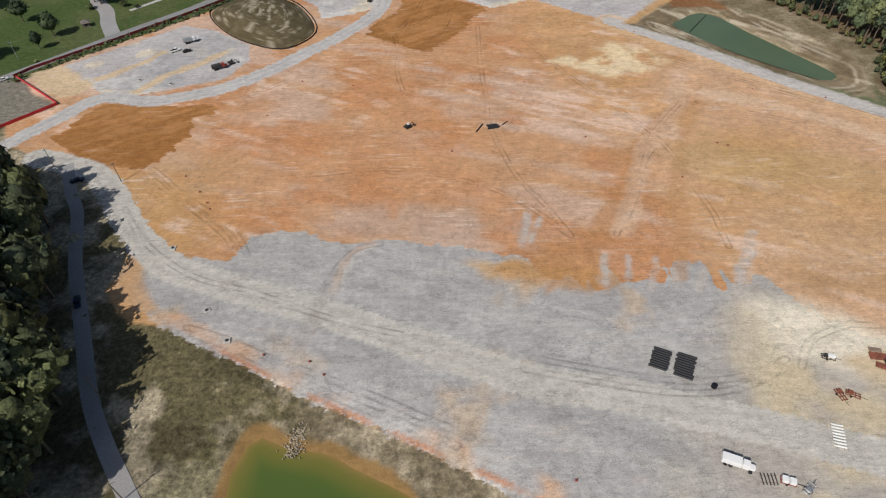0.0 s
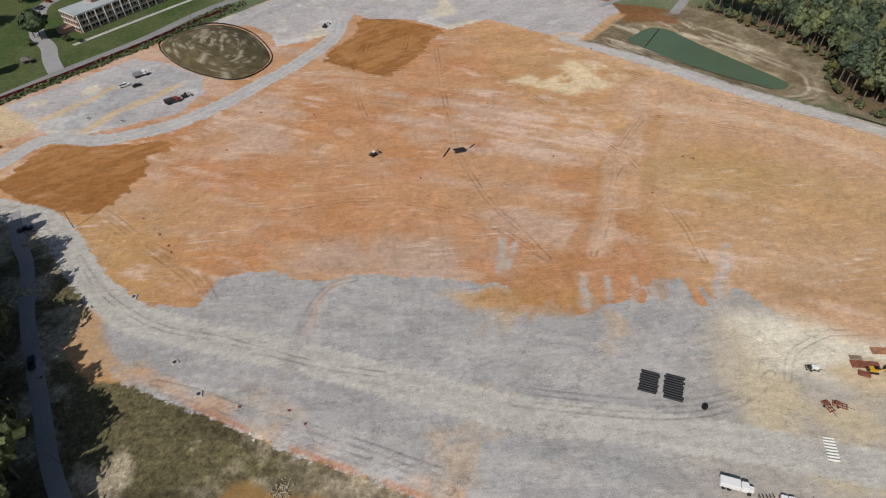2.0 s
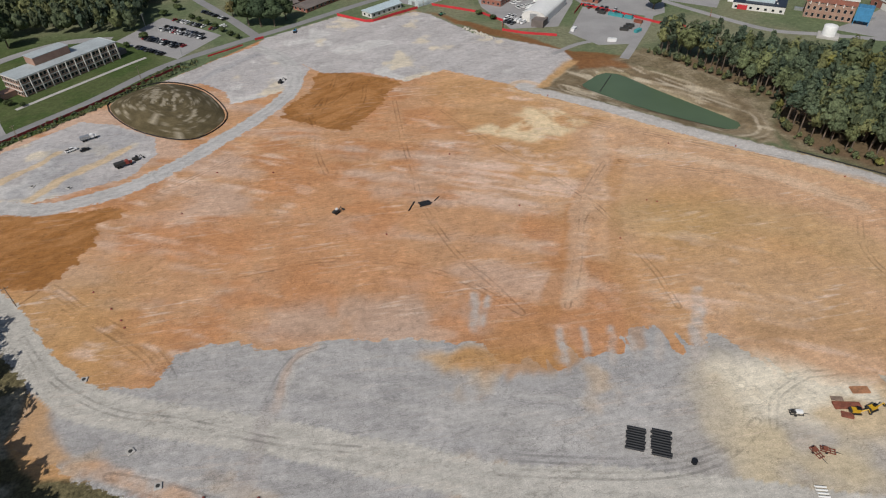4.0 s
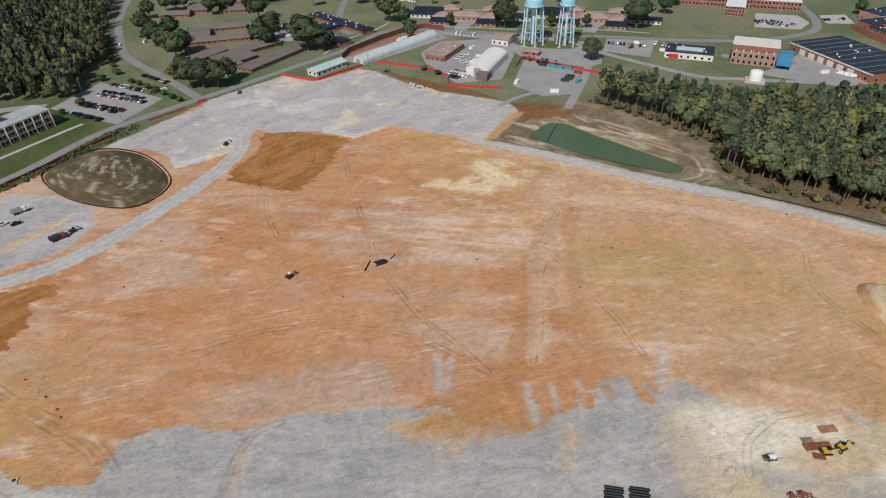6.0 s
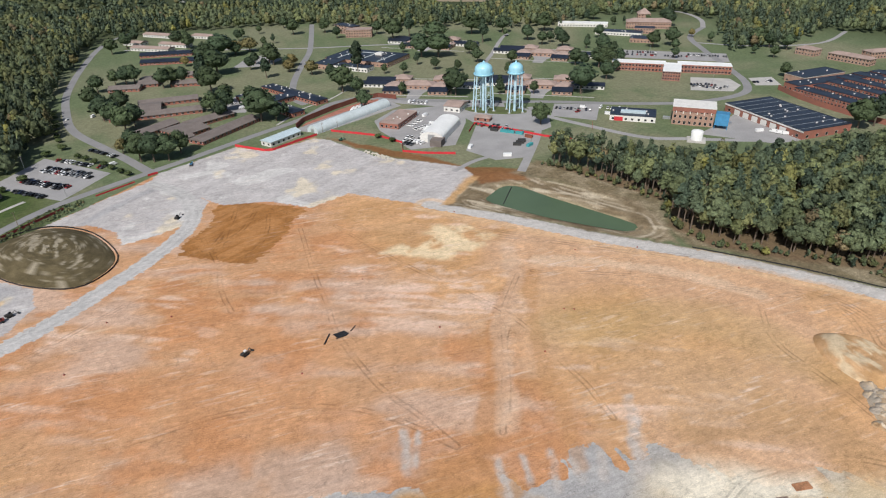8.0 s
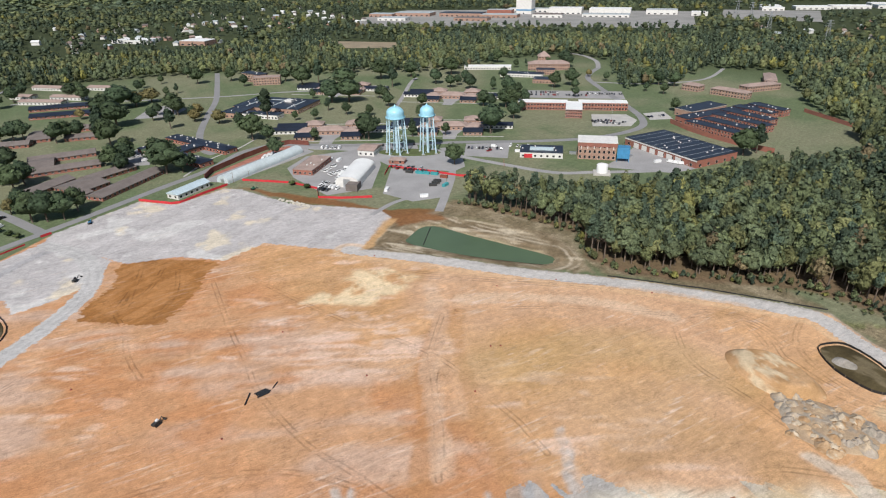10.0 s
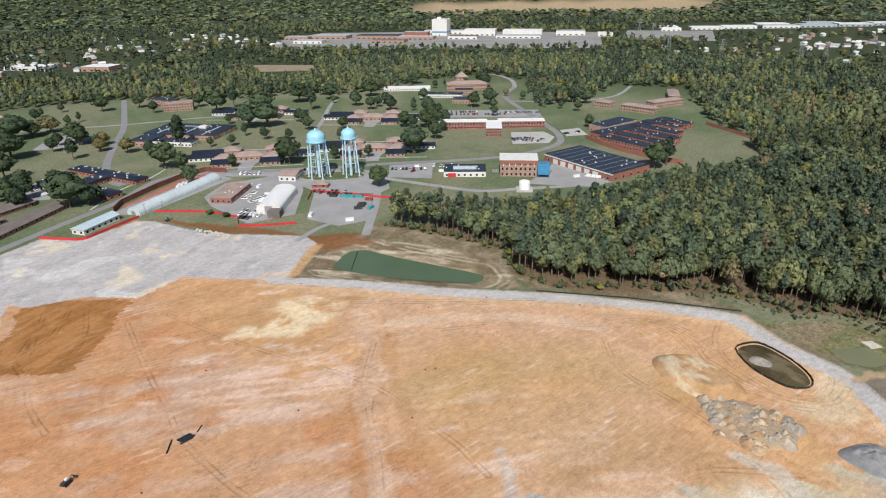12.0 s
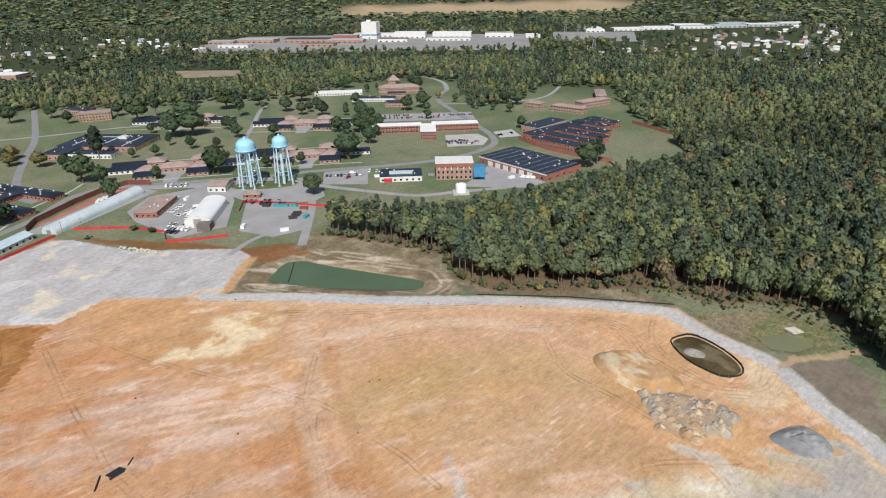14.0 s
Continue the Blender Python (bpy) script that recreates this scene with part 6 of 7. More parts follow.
# shrubs along the wood's sunlit edge
edge_places = []
for (ax, ay), (bx, by) in zip(EAST_WOOD[:10], EAST_WOOD[1:11]):
    L = math.hypot(bx - ax, by - ay)
    for i in range(int(L / 2.6)):
        t = i / (L / 2.6)
        edge_places.append((ax + (bx - ax) * t + random.uniform(-4, 2), ay + (by - ay) * t + random.uniform(-4, 2)))
wood("edge_shrubs", np.array(edge_places), "low shrubs and saplings along the wood's edge", 40, 0.14, 2, 6, False, 0.0, 0.25, 1.6, seed=18)
edge_places = scatter(260, 330, 95, 200, 4.0, 19, lambda x, y: (inside(EAST_WOOD, x, y) < 0) & (inside(EAST_WOOD, x, y) > -14) & (inside(SITE, x, y) < -12))
wood("weed_tufts", edge_places, "rough weeds beside the small pond", 26, 0.2, 0.6, 2.2, False, 0.0, 0.3, 2.2, seed=20)

roadside = scatter(-232, -100, 300, 470, 2.2, 25, lambda x, y: (off_line([(-232, 309), (-226, 318), (-190, 352), (-158, 384), (-128, 417), (-100, 446)], x, y) < 7) & (inside(SITE, x, y) < 2) & (off_line([(-236, 310), (-188, 362), (-158, 393), (-123, 438), (-75, 472)], x, y) > 4.5))
wood("verge_weeds", roadside, "dark rough weeds along the road verge", 16, 0.28, 0.4, 1.6, False, 0.0, 0.1, 2.6, seed=26)

# ---- vehicles ----
RUBBER = surface("tyre_rubber", (0.02, 0.02, 0.02), 0.9, 0.2, 0.2, 1.0)
CAR_GLASS = surface("tinted_car_glass", (0.012, 0.014, 0.017), 0.1, 0.1, 0.5, 2.0, 0.0)
PAINTS = [(surface("car_paint_" + n, c, 0.3, 0.04, 0.8, 3.0, 0.0, 0.0), n) for n, c in (("black", (0.012, 0.012, 0.014)), ("white", (0.78, 0.78, 0.77)), ("grey", (0.10, 0.105, 0.11)), ("silver", (0.42, 0.43, 0.44)), ("navy", (0.018, 0.03, 0.07)), ("red", (0.28, 0.02, 0.02)))]
WHITE_PAINT = PAINTS[1][0]
YELLOW = surface("machine_yellow", (0.62, 0.36, 0.02), 0.5, 0.15, 0.4, 2.0)
RUST = surface("rusty_steel_plate", (0.26, 0.085, 0.05), 0.9, 0.3, 0.4, 1.5)
BLACK_PIPE = surface("black_plastic_pipe", (0.012, 0.013, 0.016), 0.5, 0.2, 0.3, 2.0)
WHITE_PIPE = surface("white_plastic_pipe", (0.75, 0.75, 0.72), 0.5, 0.1, 0.3, 2.0)
DARK_STEEL = surface("dark_greasy_steel", (0.05, 0.048, 0.045), 0.6, 0.3, 0.3, 1.5)
RED_STEEL = surface("faded_red_paint", (0.30, 0.055, 0.04), 0.6, 0.25, 0.3, 1.5)


def rounded_box(name, sx, sy, sz, z0, mat, bevel=0.12, front=1.0, back=1.0):
    """A box whose top is shortened at the front and back."""
    bm = bmesh.new()
    bmesh.ops.create_cube(bm, size=1.0)
    for v in bm.verts:
        x = v.co.x * sx
        if v.co.z > 0:
            x = x * (front if x > 0 else back)
        v.co = Vector((x, v.co.y * sy * (0.86 if v.co.z > 0 and front < 1 else 1), (v.co.z + 0.5) * sz + z0))
    bmesh.ops.bevel(bm, geom=bm.edges[:], offset=bevel, segments=2, affect="EDGES")
    me = bpy.data.meshes.new(name)
    bm.to_mesh(me)
    bm.free()
    me.materials.append(mat)
    return me


WHEEL = tube_mesh("wheel", (0, -0.11, 0), (0, 0.11, 0), 0.33, 0.33, RUBBER, 14)
BIG_WHEEL = tube_mesh("wheel", (0, -0.28, 0), (0, 0.28, 0), 0.52, 0.52, RUBBER, 16)
CAR_MASTERS = {}


def car_master(style, paint, colour):
    kinds = {"sedan": (4.7, 1.8, 0.72, (-0.15, 2.7, 0.62, 0.62, 0.72)), "suv": (4.8, 1.9, 0.9, (-0.35, 3.2, 0.72, 0.72, 0.9)), "pickup": (5.8, 2.0, 0.85, (0.35, 2.2, 0.75, 0.7, 0.85)), "van": (5.6, 2.0, 1.0, (-0.3, 4.6, 1.15, 0.82, 0.98))}
    L, W, body_h, (cx, cl, ch, fr, bk) = kinds[style]
    group = "parked cars"
    thing = tagged(new(style), "parked %s %s on the asphalt" % (colour, {"sedan": "saloon car", "suv": "sport utility car", "pickup": "pickup truck", "van": "van"}[style]), "car" if style in ("sedan", "suv") else style, group)
    part("body", rounded_box("body", L, W, body_h, 0.28, paint, 0.16), thing)
    cab = part("cabin", rounded_box("cabin", cl, W * 0.88, ch, 0.24 + body_h, CAR_GLASS if style != "van" else paint, 0.12, fr, bk), thing)
    part("roof_panel", rounded_box("roof_panel", cl * (fr + bk) / 2 * 0.94, W * 0.72, 0.07, 0.22 + body_h + ch, paint, 0.03), cab)
    cab.location.x = cx
    if style == "pickup":
        part("load_bed", box_mesh("load_bed", 1.9, 1.6, 0.05, DARK_STEEL, 0.0, 0.285 + body_h), thing, "dark open load bed", pose(-1.75, 0, 0))
    if style == "van":
        part("windscreen", rounded_box("windscreen", 0.5, W * 0.8, ch * 0.55, 0.5 + body_h, CAR_GLASS, 0.06), thing, "", pose(1.75, 0, 0))
    for sx in (-1, 1):
        for sy in (-1, 1):
            part("wheel", WHEEL, thing, "", pose(sx * L * 0.31, sy * (W / 2 - 0.1), 0.33))
    return thing


def car(style, paint_i, x, y, ang, z=0.05):
    key = (style, paint_i)
    m = pose(x, y, z, 0, 0, ang)
    if key not in CAR_MASTERS:
        CAR_MASTERS[key] = car_master(style, *PAINTS[paint_i])
        CAR_MASTERS[key].matrix_basis = m
        return CAR_MASTERS[key]
    return copy_thing(CAR_MASTERS[key], m)


cr = random.Random(5)


def car_row(ax, ay, bx, by, gap=2.9, fill=0.85, turn=90, styles=("sedan", "suv", "sedan", "pickup"), paints=(0, 0, 1, 2, 2, 3, 4, 0, 5), z=0.07, pale=False):
    L = math.hypot(bx - ax, by - ay)
    a = math.degrees(math.atan2(by - ay, bx - ax))
    for i in range(int(L / gap) + 1):
        if cr.random() > fill:
            continue
        t = i * gap / L
        car(cr.choice(styles), 1 if pale else cr.choice(paints), ax + (bx - ax) * t + cr.uniform(-0.15, 0.15), ay + (by - ay) * t + cr.uniform(-0.3, 0.3), a + turn + cr.choice((0, 180)) + cr.uniform(-3, 3), z)


for row in ((-130, 530, -95, 499), (-137, 511, -101, 482), (-134, 516, -104, 490), (-149, 499, -113, 470), (-146, 494, -118, 470), (-147, 477, -127, 459)):
    car_row(*row)
car_row(-243, 455, -239, 478, 3.2, 0.7, 75)
car_row(-110, 544, -91, 521, 2.9, 0.9, 80, z=0.16)
for row in ((416, 505, 428, 497), (432, 506, 446, 484), (426, 497, 436, 484)):
    car_row(*row, z=0.07)
for row in ((436, 654, 458, 638), (462, 634, 500, 606), (500, 618, 530, 596), (448, 662, 480, 640)):
    car_row(*row, fill=0.6)
car_row(184, 483, 206, 463, 3.6, 0.6)
car_row(190, 470, 212, 447, 3.6, 0.75)
car_row(265, 495, 292, 474, 3.2, 0.7)
car_row(196, 546, 240, 526, 3.2, 0.55, z=0.1)
car_row(130, 489, 148, 476 + 18, 3.2, 0.7, pale=True, styles=("pickup", "van"))
car_row(122, 474, 134, 462, 3.4, 0.8, pale=True, styles=("pickup", "van"))
car_row(132, 500, 146, 512, 3.2, 0.8, pale=True, styles=("pickup", "sedan"))
car_row(56, 520, 84, 544, 4.2, 0.6, 70, styles=("van", "pickup", "suv"), paints=(1, 1, 0))
car_row(152, 566, 166, 556, 4.0, 0.9, pale=True, styles=("van", "pickup"))
car_row(300, 480, 312, 468, 3.2, 0.8, pale=True, styles=("van", "pickup"))
car_row(384, 372, 392, 356, 4.0, 0.8, 20, pale=True, styles=("van", "pickup"))
car_row(480, 490, 500, 486, 3.4, 0.6)
for x, y, a, s, p in ((276, 478, 20, "pickup", 5), (286, 486, -40, "van", 1), (296, 464, -40, "suv", 0), (-152, 333, 36, "pickup", 1), (-145, 332, 32, "sedan", 0), (-91, 504, 40, "van", 1), (-120, 640, 70, "van", 1), (-141, 640, 80, "sedan", 1), (0, 630, 20, "sedan", 1), (6, 612, 20, "van", 1), (-158, 215, 20, "pickup", 4), (-129, 146, -66, "pickup", 4), (-213, 246, 40, "suv", 0), (-236, 306, 40, "sedan", 1)):
    car(s, p, x, y, a, 0.12 if x < -90 else 0.08)


def coach(x, y, ang):
    thing = tagged(new("minibus"), "white minibus parked in the tunnel yard", "bus", "minibuses")
    thing.matrix_basis = pose(x, y, 0.06, 0, 0, ang)
    part("body", rounded_box("body", 9.0, 2.5, 2.4, 0.45, WHITE_PAINT, 0.2), thing)
    for sy in (-1, 1):
        part("window_band", box_mesh("window_band", 7.6, 0.06, 0.8, CAR_GLASS, 0.0, 1.7), thing, "", pose(0, sy * 1.26, 0))
        for sx in (-1, 1):
            part("wheel", BIG_WHEEL, thing, "", pose(sx * 2.9, sy * 1.1, 0.5))
    return thing


for x, y in ((98, 562), (102, 564.5), (106, 567)):
    coach(x, y, 62)


def dump_truck(x, y, ang, paint, label, bed=None, cab_paint=None):
    thing = tagged(new("dump_truck"), label, "truck")
    thing.matrix_basis = pose(x, y, 0.05, 0, 0, ang)
    part("chassis", box_mesh("chassis", 8.0, 1.0, 0.35, DARK_STEEL, 0.03, 0.75), thing)
    cab = part("cab", rounded_box("cab", 1.9, 2.3, 1.9, 1.0, cab_paint or paint, 0.15, 0.85, 1.0), thing, "", pose(1.9, 0, 0))
    part("windscreen", box_mesh("windscreen", 0.1, 1.9, 0.8, CAR_GLASS, 0.0, 1.95), cab, "", pose(0.9, 0, 0, 0, -10, 0))
    part("bonnet", rounded_box("bonnet", 1.7, 1.7, 1.0, 0.9, cab_paint or paint, 0.18), thing, "", pose(3.4, 0, 0))
    b = part("tipper_body", box_mesh("tipper_body", 5.0, 2.5, 1.5, bed or paint, 0.06, 1.2), thing, "", pose(-1.7, 0, 0))
    part("load_cover", box_mesh("load_cover", 4.8, 2.3, 0.12, bed or paint, 0.03, 2.72), b)
    for i in range(5):
        part("side_rib", box_mesh("side_rib", 0.12, 2.64, 1.4, bed or paint, 0.0, 1.22), b, "", pose(-2.2 + 1.1 * i, 0, 0))
    for px in (3.3, -1.6, -2.9):
        for sy in (-1, 1):
            part("wheel", BIG_WHEEL, thing, "", pose(px, sy * 1.0, 0.52))
    return thing


dump_truck(74, 82, -24, WHITE_PAINT, "white tipper truck with a covered body on the gravel")
dump_truck(-121, 311, 28, DARK_STEEL, "black tipper truck with a red cab in the gravel lot", DARK_STEEL, RED_STEEL)
dump_truck(-146, 344, 28, WHITE_PAINT, "white box-bodied truck in the gravel lot", METAL, WHITE_PAINT)


def tracked_machine(x, y, ang, paint, label, arm=3.0, blade=False, cab_mat=None, category="machine"):
    """A tracked loader or digger: tracks, house, cab, arm and bucket."""
    thing = tagged(new("tracked_loader" if blade else "excavator"), label, category)
    thing.matrix_basis = pose(x, y, 0, 0, 0, ang)
    for sy in (-1, 1):
        part("track", rounded_box("track", 3.2, 0.55, 0.8, 0.0, RUBBER, 0.25), thing, "", pose(0, sy * 0.95, 0))
    part("house", rounded_box("house", 2.6, 1.7, 1.0, 0.7, paint, 0.12), thing, "", pose(-0.3, 0, 0))
    part("cab", rounded_box("cab", 1.2, 1.1, 1.3, 1.0, cab_mat or CAR_GLASS, 0.1, 0.85, 1.0), thing, "", pose(0.5, 0.1, 0))
    part("counterweight", rounded_box("counterweight", 0.8, 1.7, 0.8, 0.8, DARK_STEEL, 0.15), thing, "", pose(-1.6, 0, 0))
    part("boom", tube_mesh("boom", (0.8, -0.5, 1.2), (0.8 + arm * 0.6, -0.5, 2.4), 0.22, 0.16, paint, 6), thing)
    part("arm", tube_mesh("arm", (0.8 + arm * 0.6, -0.5, 2.4), (0.8 + arm, -0.5, 0.5), 0.16, 0.12, paint, 6), thing)
    part("bucket", box_mesh("bucket", 0.7, 1.6 if blade else 0.9, 0.7, DARK_STEEL, 0.1, 0.05), thing, "", pose(0.9 + arm, -0.4, 0))
    return thing


tracked_machine(-18, 248, 40, DARK_STEEL, "black tracked loader with a white cab roof on the clay", 2.6, True, WHITE_PAINT)
tracked_machine(131, 112, -15, YELLOW, "yellow and black excavator by the steel plates", 3.2)
tracked_machine(136.5, 112, 10, YELLOW, "yellow excavator with a black cab on the sand", 3.6)
tracked_machine(-46, 393, 60, DARK_STEEL, "dark excavator on the far gravel lot", 4.2)
tracked_machine(-116, 316, 30, DARK_STEEL, "dark loader beside the black truck", 2.6, True)
tracked_machine(72, 489, 30, surface("faded_green_paint", (0.05, 0.22, 0.13), 0.5, 0.2, 0.4, 2.0), "green loader beside the site fence", 2.6, True)
tracked_machine(-38, 480, 80, STEEL_BLUE, "blue and orange machine at the yard gate", 3.0)


# ---- materials stored on the gravel ----
def pipe_stack(x, y, ang, n, length, r, gap, mat, label, name="pipe_bundle", uneven=0.25):
    thing = tagged(new(name), label, "pipes", "stacked pipes")
    thing.matrix_basis = pose(x, y, 0, 0, 0, ang)
    bm = bmesh.new()
    sides = 14
    for k in range(11):
        px = -length / 2 + length * k / 10
        for dx, rr in ((0.0, r), (length / 26, r), (length / 24, r * 0.94), (length / 12.5, r * 0.94)):
            if px + dx > length / 2 + 0.01:
                continue
            for s in range(sides):
                a = 2 * math.pi * s / sides
                bm.verts.new((px + dx, rr * math.cos(a), r + rr * math.sin(a)))
    bm.verts.ensure_lookup_table()
    loops = len(bm.verts) // sides
    for i in range(loops - 1):
        for s in range(sides):
            t = (s + 1) % sides
            bm.faces.new((bm.verts[i * sides + s], bm.verts[i * sides + t], bm.verts[(i + 1) * sides + t], bm.verts[(i + 1) * sides + s]))
    me = bpy.data.meshes.new("pipe")
    bm.to_mesh(me)
    bm.free()
    me.materials.append(mat)
    for i in range(n):
        part("pipe", me, thing, "", pose(random.uniform(-uneven, uneven), (i - (n - 1) / 2) * gap, 0))
    for sx in (-0.3, 0.3):
        part("bearer", box_mesh("bearer", 0.12, n * gap + 0.4, 0.1, WOOD_POST), thing, "", pose(sx * length, 0, 0))
    return thing


pipe_stack(63, 116.2, -26, 9, 5.4, 0.40, 0.88, BLACK_PIPE, "black corrugated plastic drain pipes in a row on gravel")
pipe_stack(69.5, 113.4, -26, 10, 5.6, 0.42, 0.9, BLACK_PIPE, "black corrugated plastic drain pipes laid unevenly on gravel", uneven=0.5)
pipe_stack(104.5, 89.5, -16, 8, 3.0, 0.3, 0.95, WHITE_PIPE, "short white plastic pipes in a row on the ground", "white_pipe_row", 0.1)
pipe_stack(81, 78, -95, 5, 3.2, 0.16, 0.9, DARK_STEEL, "dark steel bars laid out on the gravel", "steel_bar_row", 0.1)
pipe_stack(15, 245.5, 62, 1, 7.0, 0.3, 0.6, BLACK_PIPE, "single black drain pipe lying on the clay", "single_pipe")
pipe_stack(21.5, 246.5, 10, 5, 5.0, 0.35, 0.7, BLACK_PIPE, "loose black drain pipes on the clay", "loose_pipes", 0.8)
pipe_stack(27, 249, 48, 1, 4.0, 0.25, 0.6, BLACK_PIPE, "short black drain pipe lying on the clay", "single_pipe")
coil = tagged(new("cable_drum"), "small black cable drum standing on the gravel", "drum")
coil.matrix_basis = pose(76, 106, 0)
part("drum_core", tube_mesh("drum_core", (0, 0, 0), (0, 0, 1.0), 0.45, 0.45, BLACK_PIPE, 16), coil)
for z in (0.0, 0.95):
    part("drum_flange", tube_mesh("drum_flange", (0, 0, z), (0, 0, z + 0.12), 0.85, 0.85, BLACK_PIPE, 20), coil)


def plate_pile(x, y, ang, L, W, mat, label, n=3):
    thing = tagged(new("steel_plate_stack"), label, "steel plates", "steel plates")
    thing.matrix_basis = pose(x, y, 0, 0, 0, ang)
    for i in range(n):
        part("plate", box_mesh("plate", L, W, 0.12, mat, 0.02, 0.02 + 0.16 * i), thing, "", pose(random.uniform(-0.15, 0.15), random.uniform(-0.15, 0.15), 0, 0, 0, random.uniform(-2, 2)))
    part("timber", box_mesh("timber", 0.2, W, 0.1, WOOD_POST), thing, "", pose(0.3 * L, 0, -0.06))
    return thing


plate_pile(130, 114.5, -12, 8.0, 2.4, RUST, "stack of long rust-brown steel plates on sand", 4)
plate_pile(138, 119, -10, 5.4, 2.6, surface("orange_rust_plate", (0.42, 0.20, 0.10), 0.9, 0.3, 0.4, 1.5), "orange rusty steel plates lying on sand", 2)
plate_pile(129, 117.5, -14, 3.6, 1.6, surface("dull_brown_plate", (0.28, 0.20, 0.15), 0.9, 0.3, 0.4, 1.5), "dull brown plates lying on sand", 2)
plate_pile(128, 111.5, -30, 3.4, 1.8, RUST, "small rust-red plates beside the excavator", 3)


def implement(x, y, ang, mat, label, name):
    """A frame with tanks and wheels, as towed or stored on site."""
    thing = tagged(new(name), label, "site equipment")
    thing.matrix_basis = pose(x, y, 0, 0, 0, ang)
    for sy in (-0.8, 0, 0.8):
        part("rail", box_mesh("rail", 4.0, 0.18, 0.25, mat, 0.02, 0.35), thing, "", pose(0, sy, 0))
    for sx in (-1.8, -0.6, 0.6, 1.8):
        part("cross_bar", box_mesh("cross_bar", 0.18, 1.9, 0.22, mat, 0.02, 0.5), thing, "", pose(sx, 0, 0))
    part("engine_box", rounded_box("engine_box", 1.3, 1.1, 0.9, 0.6, mat, 0.08), thing, "", pose(-0.8, 0, 0))
    part("drawbar", tube_mesh("drawbar", (2.0, 0, 0.5), (3.8, 0, 0.45), 0.09, 0.07, DARK_STEEL, 6), thing)
    for sy in (-1, 1):
        part("wheel", WHEEL, thing, "", pose(-0.4, sy * 1.0, 0.33))
    return thing


implement(111, 102, -80, RUST, "rusty trench box frame on the gravel", "trench_box")
implement(114.5, 102, -30, RUST, "rusty wheeled attachment on the gravel", "ripper_attachment")
towed = implement(113.5, 115, -18, DARK_STEEL, "grey towed light plant with a white tank", "towed_plant")
part("tank", rounded_box("tank", 2.2, 1.2, 1.0, 0.75, WHITE_PAINT, 0.2), towed, "white tank", pose(0.6, 0, 0))
fuel = implement(85.5, 77, -20, RED_STEEL, "red trailer carrying two white tanks", "tank_trailer")
for sx in (-0.95, 0.85):
    part("tank", rounded_box("tank", 1.6, 1.9, 1.1, 0.7, WHITE_PAINT, 0.18), fuel, "white tank", pose(sx, 0, 0))
implement(90, 75, 40, METAL, "small grey compressor on wheels", "compressor")


# ---- manholes, markers and poles ----
def manhole(x, y):
    thing = tagged(new("manhole_riser"), "pale concrete manhole riser in the gravel", "manhole", "manholes")
    thing.matrix_basis = pose(x, y, 0, 0, 0, random.uniform(0, 90))
    part("riser", box_mesh("riser", 2.2, 2.2, 0.7, CONCRETE, 0.08, -0.3), thing)
    part("cover", tube_mesh("cover", (0, 0, 0.4), (0, 0, 0.48), 0.6, 0.6, DARK_STEEL, 16), thing)


for x, y in ((-104, 172), (-83, 141), (-73, 128), (-161, 301), (-143, 296)):
    manhole(x, y)
MARKER_POST = tube_mesh("post", (0, 0, -0.2), (0, 0, 1.2), 0.05, 0.05, WOOD_POST, 6)
MARKER_BAG = box_mesh("flag", 0.7, 0.7, 0.5, RED_STEEL, 0.12, 0.0)
for x, y in ((-60, 122), (-45, 119), (-40, 114), (31, 79), (-112, 216), (-103, 205), (-98, 198), (-96, 194), (-74, 294), (-47, 288), (150, 272), (181, 262), (118, 228), (122, 226), (2, 228), (62, 236), (-86, 262), (214, 226), (96, 205), (40, 286), (108, 338)):
    thing = tagged(new("survey_marker"), "small red survey marker in the clay", "marker", "survey markers")
    thing.matrix_basis = pose(x, y, 0)
    part("post", MARKER_POST, thing)
    part("flag", MARKER_BAG, thing)


def pole(x, y, h, ang, arms=True, lamp=False, name="utility_pole"):
    thing = tagged(new(name), "tall weathered timber utility pole" if not lamp else "grey metal lamp post in the car park", "pole", "poles")
    thing.matrix_basis = pose(x, y, 0, 0, 0, ang)
    part("shaft", tube_mesh("shaft", (0, 0, -0.4), (0, 0, h), 0.19, 0.12, METAL if lamp else WOOD_POST, 8), thing)
    if arms:
        part("crossarm", box_mesh("crossarm", 2.6, 0.14, 0.16, WOOD_POST, 0.0, h - 0.9), thing)
        for sx in (-1.1, 0, 1.1):
            part("insulator", tube_mesh("insulator", (sx, 0, h - 0.74), (sx, 0, h - 0.45), 0.07, 0.05, CONCRETE, 8), thing)
    if lamp:
        for s in (-1, 1):
            part("lamp_head", box_mesh("lamp_head", 0.9, 0.35, 0.15, METAL, 0.03, h - 0.1), thing, "", pose(s * 0.7, 0, 0))
    return thing


for x, y, h, a in ((-107, 109, 10, 30), (-88, 77, 10, 30), (-139, 214, 10, 40), (-173, 226, 10, 60), (-184, 352, 9, 45), (-134, 420, 9, 45), (62, 512, 9, 30), (74, 510, 9, 30), (330, 425, 10, -40), (296, 505, 10, -40)):
    pole(x, y, h, a)
for x, y in ((-114, 456), (-150, 520), (-125, 500), (232, 462), (440, 502), (470, 640), (-240, 330)):
    pole(x, y, 10, 40, False, True, "lamp_post")

